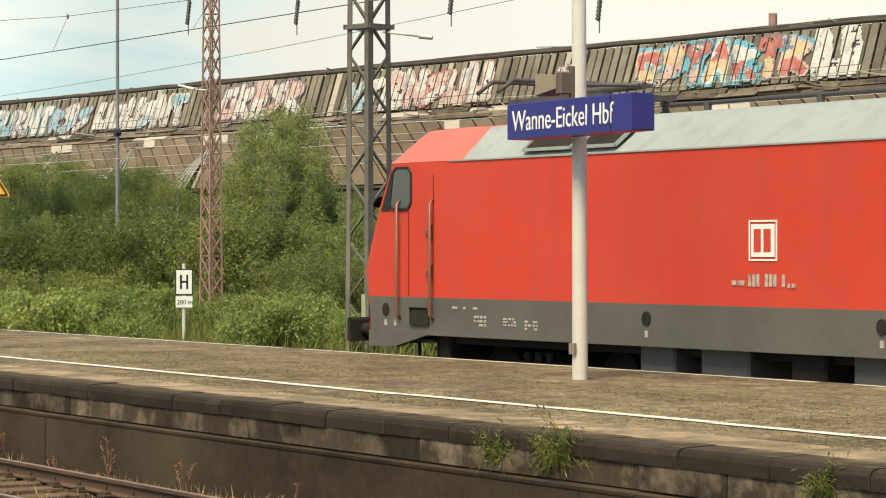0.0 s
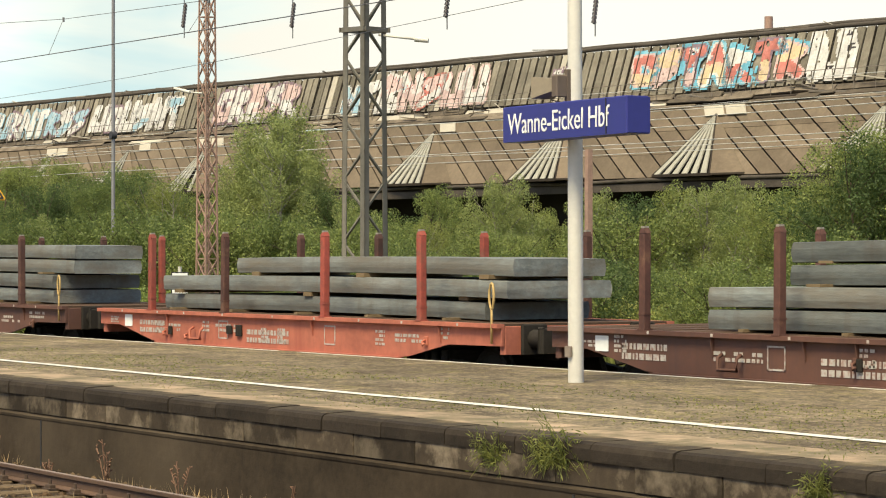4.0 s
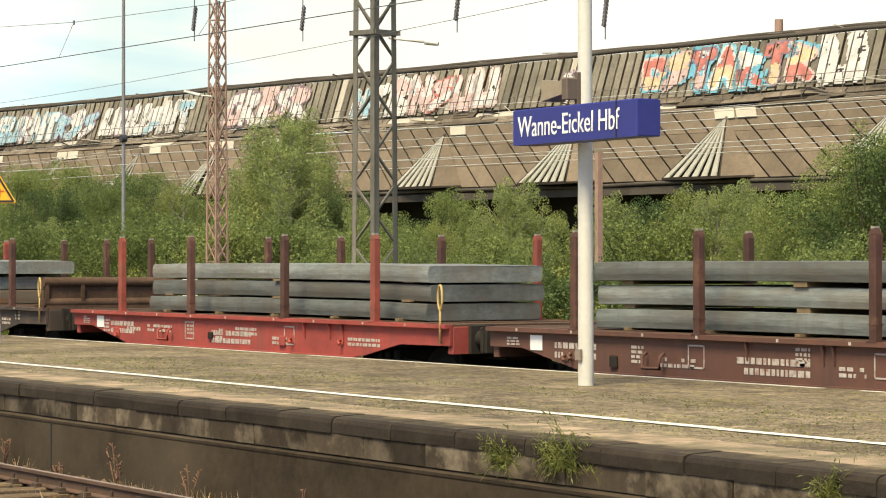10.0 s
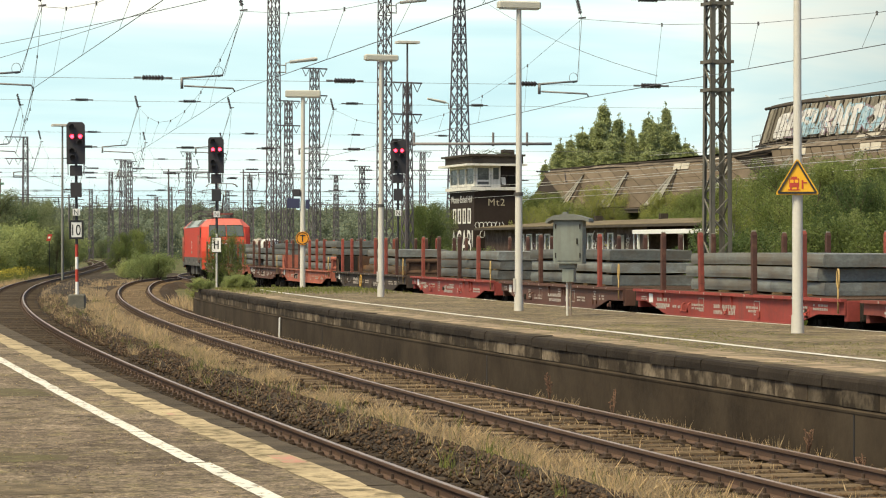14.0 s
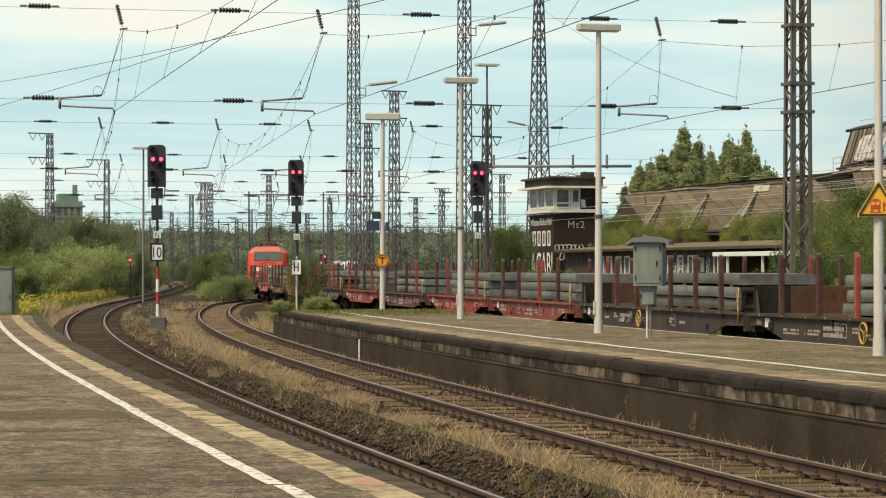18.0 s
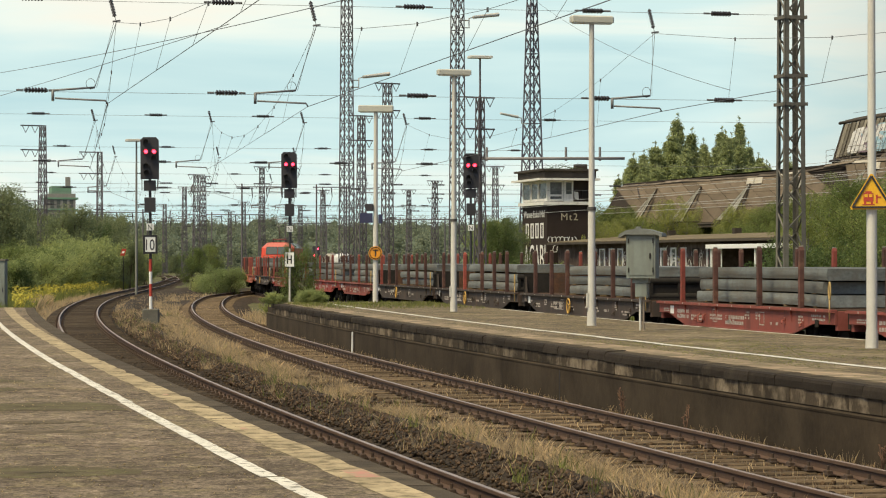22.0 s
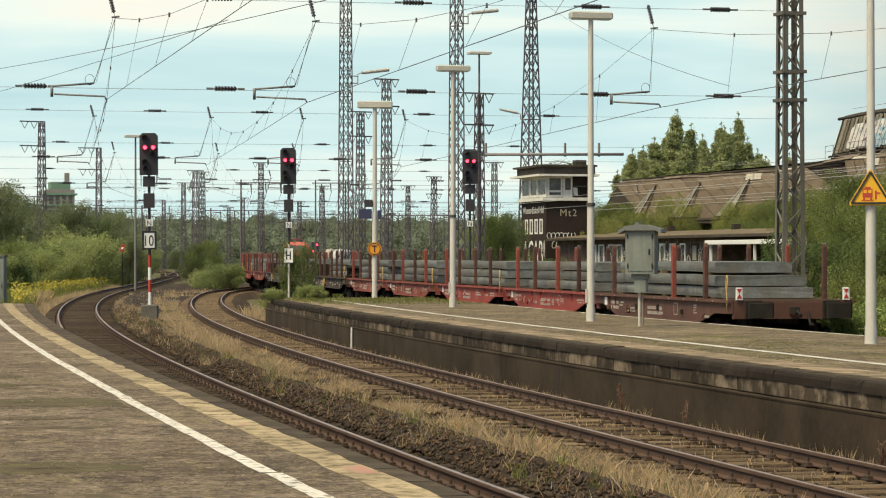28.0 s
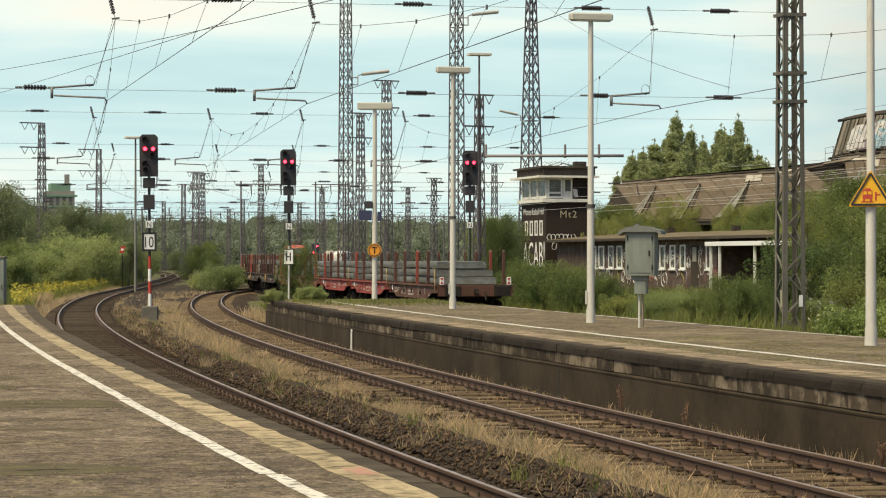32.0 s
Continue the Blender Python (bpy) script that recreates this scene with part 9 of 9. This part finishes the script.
# far woods to the horizon, haze mixed into belt and leaf colours
def wood_top(px, h, seed, left):
    rise = left * max(0, min(1, (260 - px) / 200))
    return (h + rise) * (1 + 0.16 * noise.noise((px * 0.012, seed, 0.0)) + 0.13 * noise.noise((px * 0.045, seed, 3.0)) + 0.10 * noise.noise((px * 0.16, seed, 7.0)))


def wood_edge(d, h, seed, left):
    """One belt of far trees: a lumpy front with an uneven top."""
    bm = B()
    prev = None
    for k in range(520):
        px = -350 + k * 3.2
        top = wood_top(px, h, seed, left) - 0.9
        row = []
        for r in range(9):
            f = r / 8
            z = top * f
            back = 5 * f * f + 1.2 * noise.noise((px * 0.05, z * 0.3, seed))
            x, y = at_az(px, d + back)
            row.append(bm.verts.new((x, y, z - 1.0 * (r == 0))))
        if prev:
            for r in range(8):
                bm.faces.new((prev[r], row[r], row[r + 1], prev[r + 1])).smooth = True
        prev = row
    return solid("far_woods", fix(bm), mat("haze_tinted_wood", (0.125, 0.152, 0.112), 1.0, var=0.34, big=0.18, fine=1.1, bump=0, other=(0.095, 0.120, 0.088), cover=0.45, edge=0.15, oscale=0.35), "belt of distant trees in haze-tinted green", "woods", kind="stuff")


rngw = random.Random(12)
cl = []
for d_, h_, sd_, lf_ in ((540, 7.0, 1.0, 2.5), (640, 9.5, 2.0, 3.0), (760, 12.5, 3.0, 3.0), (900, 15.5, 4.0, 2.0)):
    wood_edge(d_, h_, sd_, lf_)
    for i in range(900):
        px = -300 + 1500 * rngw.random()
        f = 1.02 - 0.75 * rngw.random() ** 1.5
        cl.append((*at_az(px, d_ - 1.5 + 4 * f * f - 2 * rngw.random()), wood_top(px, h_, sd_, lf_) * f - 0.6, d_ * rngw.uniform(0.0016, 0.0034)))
tagged(new("far_leaves", quads_mesh("far_leaves", leaf_cloud(cl, 230000, 0.42, 13), LEAF_F)), "haze-tinted foliage of the distant trees", "woods", kind="stuff")
bm = B()
pa, pb = at_az(-500, 960), at_az(2200, 960)
quad(bm, [(pa[0], pa[1], -1), (pb[0], pb[1], -1), (pb[0], pb[1], 8.5), (pa[0], pa[1], 8.5)])
solid("far_hedge", bm, mat("far_green_mass", (0.10, 0.13, 0.085), 0.95, var=0.3, big=0.02, fine=0.3), "dark mass of distant woods", "woods", kind="structure")


def tank_wagon(px, d, colour, label):
    x, y = at_az(px, d)
    t = thing("tank_wagon", label, "tank wagon", "distant tank wagons", at=Matrix.Translation((x, y, 0)) @ Matrix.Rotation(radians(160), 4, "Z"))
    bt = B()
    prof = ((-5.0, 0.3), (-4.85, 0.8), (-4.5, 1.18), (-4.1, 1.3), (4.1, 1.3), (4.5, 1.18), (4.85, 0.8), (5.0, 0.3))
    for (xa, ra), (xb, rb) in zip(prof, prof[1:]):
        tube(bt, (xa, 0, 2.35), (xb, 0, 2.35), ra, rb, 20, cap=abs(xa) > 4.9 or abs(xb) > 4.9)
    tank = part("tank", bt, colour, t)
    bt = B()
    tube(bt, (0, 0, 3.6), (0, 0, 3.8), 0.35, n=12)
    part("dome", bt, colour, tank)
    for xa in (-2.6, 0, 2.6):
        bt = B()
        tube(bt, (xa - 0.05, 0, 2.35), (xa + 0.05, 0, 2.35), 1.32, n=20)
        part("band", bt, UNDER, tank)
    bt = B()
    box(bt, -5.6, 5.6, -1.2, 1.2, 0.85, 1.1)
    part("frame", bt, UNDER, t)
    for xa in (-4.2, -2.6, 2.6, 4.2):
        for sy in (-0.75, 0.75):
            bt = B()
            tube(bt, (xa, sy - 0.06, 0.46), (xa, sy + 0.06, 0.46), 0.46, n=14)
            part("wheel", bt, UNDER, t)


TANKTAN = mat("dusty_tank_tan", (0.42, 0.37, 0.31), 0.6, var=0.2, streak=(0.26, 0.22, 0.18))
TANKPALE = mat("pale_tank_paint", (0.62, 0.62, 0.60), 0.5, var=0.12, streak=(0.42, 0.40, 0.36))
tank_wagon(547, 560, TANKTAN, "distant dusty tan tank wagon on a siding")
tank_wagon(587, 500, TANKTAN, "distant dusty tan tank wagon on a siding")
tank_wagon(606, 492, TANKPALE, "distant pale grey tank wagon on a siding")


# low light growth along the far side of the train's track
random.seed(91)
tree_kind("weed_bush", 1.3, 1.9, 9000, 0.075, leafmat("fresh_weed_leaf", (0.25, 0.32, 0.10), 0.25), BARK, 41, 6, 0.02, "low bright green weedy growth", "bush")
for i in range(34):
    px = -40 + i * 26 + random.uniform(-10, 10)
    far = 13 if 240 < px < 410 else 8 if i % 2 else 0
    plant("weed_bush", *az6(px, random.uniform(58, 68) + far - 0.008 * px), random.uniform(0.6, 1.0))
for i in range(16):
    px = -30 + i * 44 + random.uniform(-10, 10)
    plant(("bush_c", "bush_a")[i % 2], *az6(px, random.uniform(80, 92)), random.uniform(0.8, 1.1))
# light young growth at the front of the thicket, and straw over the far end of the strip
random.seed(77)
for px, d, k in ((18, 172, 1.0), (45, 183, 1.1), (70, 195, 1.2), (95, 204, 1.3), (118, 212, 1.5), (140, 222, 1.7), (160, 231, 1.6), (182, 243, 1.5), (200, 254, 1.3),
                 (224, 268, 1.5), (242, 276, 1.4), (128, 228, 1.6), (170, 246, 1.5)):
    plant("bush_d", *at_az(px, d), k)
rg = random.Random(78)
far_strip = []
while len(far_strip) < 6500:
    u = 66 + 120 * rg.random()
    lo, hi = c1(u) + 1.5, c2(u) - 1.4
    if hi > lo:
        q = (-u, lo + (hi - lo) * rg.random(), -0.2)
        if noise.noise((q[0] * 0.12, q[1] * 0.5, 4.0)) > 0.0:
            far_strip.append(q)
scatter("far_dry_grass", "straw and dry grass where the two tracks part", "grass", far_strip, 0.06, 0.34, DRY, 41, 0.012, 0.3)
verge_straw = []
while len(verge_straw) < 9000:
    u = 86 + 130 * rg.random()
    q = (-u, c1(u) - 1.35 - 2.6 * rg.random() ** 1.4, -0.24)
    if noise.noise((q[0] * 0.2, q[1] * 0.6, 14.0)) > -0.12:
        verge_straw.append(q)
scatter("verge_straw", "straw and dry grass along the outer rail of the curve", "grass", verge_straw, 0.05, 0.38, DRY, 43, 0.012, 0.3)
stones("loose_grit", "pale grit strewn over the worn asphalt", [(-u, line_near(u) * rg.uniform(-0.2, 1.0) - rg.uniform(-0.9, 1.2), 0.764) for u in [13 + 24 * rg.random() ** 1.3 for _ in range(5000)]], 0.0055, 9, leafmat("pale_grit", (0.34, 0.295, 0.20), 0.4, False))

# ---- overhead line ----


def sag(p, q, drop, n=10):
    p, q = Vector(p), Vector(q)
    return [p.lerp(q, i / n) - Vector((0, 0, 4 * drop * (i / n) * (1 - i / n))) for i in range(n + 1)]


def insulator(parent, p, d, L=0.75, r=0.085):
    """A string of ribbed discs along d."""
    p, d = Vector(p), Vector(d).normalized()
    bm = B()
    n = 7
    tube(bm, p - d * L / 2, p + d * L / 2, r * 0.4, n=6)
    for i in range(n):
        q = p + d * (-L * 0.4 + L * 0.8 * i / (n - 1))
        tube(bm, q - d * 0.03, q + d * 0.03, r * 1.1, r * 0.8, 8)
    part("insulator", bm, INSUL, parent)


ARM = mat("galvanised_arm", (0.20, 0.20, 0.205), 0.6, metal=0.3)


def cross_span(x, y0, y1, zt, zl, tops, lows, r=0.010, label="cross-span wires with insulators over the tracks"):
    """Head wire and steady wire across all tracks, with insulators beside each track."""
    t = thing("cross_span", label, "overhead line", "cross-spans")
    for z, ys in ((zt, tops), (zl, lows)):
        bm = B()
        path_tube(bm, sag((x, y0, z), (x, y1, z), 0.04, 6), r * 0.75, 4)
        part("span_wire", bm, WIRE, t)
        for y in ys:
            insulator(t, (x, y, z), (0, 1, 0), 0.66, 0.075)
            for e in (-0.45, 0.45):
                bm = B()
                tube(bm, (x, y + e - 0.1, z), (x, y + e + 0.1, z), 0.03, n=6)
                part("clamp", bm, WIRE, t)
    return t


def support(t, x, p, zl, zt, r=0.010, lean=0.6):
    """The gear over one track: pivot, two arms, hanger and hanging insulator. Gives the points of contact and messenger wire."""
    end, tip, joint = Vector((x, p + 1.18, zl + 0.10)), Vector((x, p + 1.53, zl - 0.36)), Vector((x, p + 1.18 + lean, zl + 1.95))
    bm = B()
    path_tube(bm, [(x, p, zl + 0.02), (x, p, zl - 0.3)], 0.045, 6)
    path_tube(bm, [(x, p, zl), end], 0.03, 6)
    path_tube(bm, [(x, p + 0.06, zl - 0.22), tip + Vector((0, -0.05, 0.09)), tip], 0.027, 6)
    part("registration_arm", bm, ARM, t)
    bm = B()
    ring = [end + Vector((0, -0.12 + 0.13 * math.cos(a), 0.10 + 0.15 * math.sin(a))) for a in np.linspace(0, 2 * math.pi, 13)]
    path_tube(bm, ring, 0.008, 4)
    part("wire_loop", bm, WIRE, t)
    bm = B()
    path_tube(bm, [end, joint], r * 1.2, 4)
    path_tube(bm, [end + Vector((0, 0.05, 0)), joint + Vector((0, -0.07, -0.02))], r * 0.7, 4)
    path_tube(bm, [joint, (x, joint.y - 0.14, zt)], r, 4)
    tube(bm, joint + Vector((0, -0.1, 0.02)), joint + Vector((0, 0.12, 0.05)), 0.028, n=6)
    part("hanger", bm, WIRE, t)
    insulator(t, (x, joint.y - 0.11, (joint.z + zt) / 2 + 0.12), (0, -0.25, 1), 0.6, 0.06)
    return tip, joint


def catenary(label, tips, joints, r=0.009, low=0.55):
    """Contact wire from arm to arm, a sagging messenger above it and droppers between."""
    t = thing("overhead_line", label, "overhead line", "overhead lines")
    for (a, b), (ma, mb) in zip(zip(tips, tips[1:]), zip(joints, joints[1:])):
        bm = B()
        path_tube(bm, sag(a, b, 0.02, 4), r * 1.05, 4)
        part("contact_wire", bm, WIRE, t)
        n = max(4, int((b - a).length / 7))
        drop = max(0.3, (ma.z + mb.z) / 2 - (a.z + b.z) / 2 - low)
        pts = sag(ma, mb, drop, n)
        bm = B()
        path_tube(bm, pts, r * 0.65, 4)
        part("messenger_wire", bm, WIRE, t)
        for i in range(1, n):
            bm = B()
            rod(bm, pts[i], Vector(a).lerp(b, (i + 0.15) / n), r * 0.5)
            tube(bm, pts[i] + Vector((0, 0, -0.06)), pts[i] + Vector((0, 0, 0.04)), 0.025, n=5)
            part("dropper", bm, WIRE, t)
    return t


# supports of four tracks, span by span: x, head and steady wire, insulators, pivots
LINES = [[], [], [], []]
for x_, y0_, y1_, zt_, zl_, tops_, lows_, piv_, r_ in (
        (-76.1, -14, 29, 9.58, 7.0, (1.2, 6.4, 11.8, 17.4, 22.8, 26.8), (1.0, 6.5, 11.9, 17.5, 23.0, 26.9), (6.97, 12.73, None, 23.4), 0.008),
        (-131.0, -16, 50, 9.34, 7.06, (6.0, 11.3, 17.0, 22.3, 30.5, 37.0), (5.8, 11.6, 17.2, 22.2, 26.2, 30.6), (12.27, 18.0, 22.6, 27.8), 0.010),
        (-175.0, -22, 56, 9.66, 7.0, (9.0, 16.6, 23.4, 33.8, 41.0, 47.0), (9.2, 17.0, 23.2, 28.6, 36.0, 44.0), (18.3, 25.1, 30.2, 36.5), 0.012),
        (-232.0, -25, 72, 9.8, 7.1, (12.0, 21.0, 29.0, 37.0, 45.0, 54.0), (12.0, 21.0, 29.0, 37.0, 45.0, 54.0), (28.6, 38.5, 40.6, 47.0), 0.014),
        (-300.0, -25, 95, 10.0, 7.2, (14.0, 26.0, 36.0, 46.0, 56.0, 66.0), (14.0, 26.0, 36.0, 46.0, 56.0, 66.0), (41.5, None, 52.5, 60.0), 0.017),
        (-390.0, -25, 120, 10.2, 7.5, (18.0, 32.0, 44.0, 56.0, 68.0, 80.0), (18.0, 32.0, 44.0, 56.0, 68.0, 80.0), (None, None, 70.0, 78.0), 0.02)):
    sp = cross_span(x_, y0_, y1_, zt_, zl_, tops_, lows_, r_)
    for k_, p_ in enumerate(piv_):
        if p_ is not None:
            LINES[k_].append(support(sp, x_, p_, zl_, zt_, r_, 0.14 if k_ == 3 and x_ > -80 else 0.6))
# their way on towards the station
for k_, tip_, mes_ in ((0, (-9, 6.55, 6.64), (-9, 6.6, 8.9)), (1, (-9, 12.45, 6.64), (-9, 12.5, 8.9)), (3, (-20, 24.75, 6.75), (-20, 24.8, 8.7))):
    LINES[k_].insert(0, (Vector(tip_), Vector(mes_)))
for k_, lb_ in enumerate(("contact wire and catenary above the near track", "contact wire and catenary above the track by the wall", "contact wire and catenary above the freight train", "contact wire and catenary beside the freight train's track")):
    catenary(lb_, [q[0] for q in LINES[k_]], [q[1] for q in LINES[k_]], 0.010)


def long_wire(p, q, drop, r, label="single overhead feeder wire", m=WIRE):
    t = thing("feeder_wire", label, "overhead line", "feeder wires")
    bm = B()
    path_tube(bm, sag(p, q, drop, 14), r, 4)
    part("wire", bm, m, t)


# far yard: portals and steady wires over the sidings
for px, d, w, h in ((415, 400, 7.0, 9.4), (470, 330, 6.0, 11.6), (540, 520, 8.0, 9.8), (735, 420, 9.0, 9.0), (300, 470, 8.0, 9.5), (585, 360, 4.0, 12.4), (120, 420, 9.0, 9.8), (30, 330, 7.0, 9.8), (205, 360, 7.0, 9.0)):
    x, y = at_az(px, d)
    t = thing("far_portal", "distant thin steel portal with hanging insulators", "mast", "far portals", at=Matrix.Translation((x, y, -0.3)) @ Matrix.Rotation(radians(76), 4, "Z"))
    for sx in (-0.5, 0.5):
        bm = B()
        tube(bm, (sx * w, 0, 0), (sx * w, 0, h + 0.4), 0.13, 0.10, 6)
        part("post", bm, FARLAT, t)
    bm = B()
    path_tube(bm, [(-w * 0.62, 0, h), (w * 0.62, 0, h)], 0.07, 5)
    part("beam", bm, FARLAT, t)
    for sx in (-0.3, 0.0, 0.3):
        bm = B()
        tube(bm, (sx * w, 0, h - 0.1), (sx * w + 0.1, 0, h - 1.3), 0.09, 0.05, 6)
        rod(bm, (sx * w + 0.1, 0, h - 1.3), (sx * w - 0.5, 0, h - 3.2), 0.03)
        part("insulator", bm, INSUL, t)
for x_, z_ in ((-210, 8.4), (-262, 9.0), (-262, 7.3), (-340, 9.4), (-340, 7.8), (-430, 9.8), (-430, 7.9), (-500, 9.8)):
    sp = thing("cross_span", "far cross-span wire with small insulators", "overhead line", "cross-spans")
    bm = B()
    path_tube(bm, sag((x_, -30, z_), (x_, -x_ * 0.33, z_), 0.15, 8), -x_ * 0.00005, 4)
    part("span_wire", bm, WIRE, sp)
    rd = random.Random(int(-x_ + z_ * 7))
    for k_ in range(14):
        y_ = -20 + (-x_ * 0.33 + 18) * (k_ + rd.random() * 0.8) / 14
        insulator(sp, (x_, y_, z_ - 0.08), (0, 1, 0), 1.0, 0.08)
        if k_ % 2:
            insulator(sp, (x_, y_ + 2.0, z_ - 0.55), (0, rd.uniform(-0.3, 0.3), 1), 0.8, 0.08)
            bm = B()
            rod(bm, (x_, y_ + 2.0, z_ - 0.9), (x_, y_ + 2.0 + rd.uniform(-0.9, 0.9), z_ - rd.uniform(1.8, 3.2)), -x_ * 0.00004)
            part("hanger", bm, WIRE, sp)
# a running-out wire over the near platform and the strip, a feeder from the tall mast down to the span
long_wire((-82.0, 4.9, 7.7), (-15.0, 10.5, 5.75), 0.25, 0.007, "thin anchor wire over the near track")
long_wire((-84.0, 4.9, 6.95), (-49.5, 7.79, 6.6), 0.04, 0.007, "thin anchor wire joining the contact wire")
long_wire((-131.0, 35.9, 15.6), (-76.1, 27.1, 7.3), 0.5, 0.008, "thin feeder wire running down to the cross-span")
# feeders before the hall, strung between the masts
PALEWIRE = mat("pale_wire", (0.55, 0.54, 0.50), 0.5, metal=0.1, var=0.1, bump=0)
for y_, h_ in ((50.0, 5.6), (50.0, 6.5), (56.0, 5.65), (56.5, 7.4), (62.0, 6.4), (44.0, 5.6), (66.0, 8.1), (66.0, 9.0)):
    long_wire((-40, y_, h_), (-110, y_ + 0.6, h_ + 0.15), 0.25 if h_ > 6 else 0.05, 0.013, "pale overhead wire before the goods hall", m=PALEWIRE)
    long_wire((-110, y_ + 0.6, h_ + 0.15), (-190, y_ + 1.0, h_), 0.3 if h_ > 6 else 0.05, 0.013, "pale overhead wire before the goods hall", m=PALEWIRE)
long_wire((-80, 32.6, 6.9), (-35, 24.9, 6.45), 0.12, 0.006, "thin overhead wire before the goods hall")
# hanging insulators and droppers seen against the sky
hg = thing("hanging_insulators", "dark insulators hanging from overhead wires", "overhead line")
for px, d, z in ((325, 60, 7.45), (517, 58, 7.3), (790, 52, 7.0), (1052, 50, 6.7)):
    x, y = az6(px, d)
    insulator(hg, (x, y, z), (0.05, 0.1, 1), 0.55, 0.05)
    bm = B()
    rod(bm, (x, y, z - 0.5), (x, y, z + 1.6), 0.012)
    part("hanger", bm, WIRE, hg)


motions()
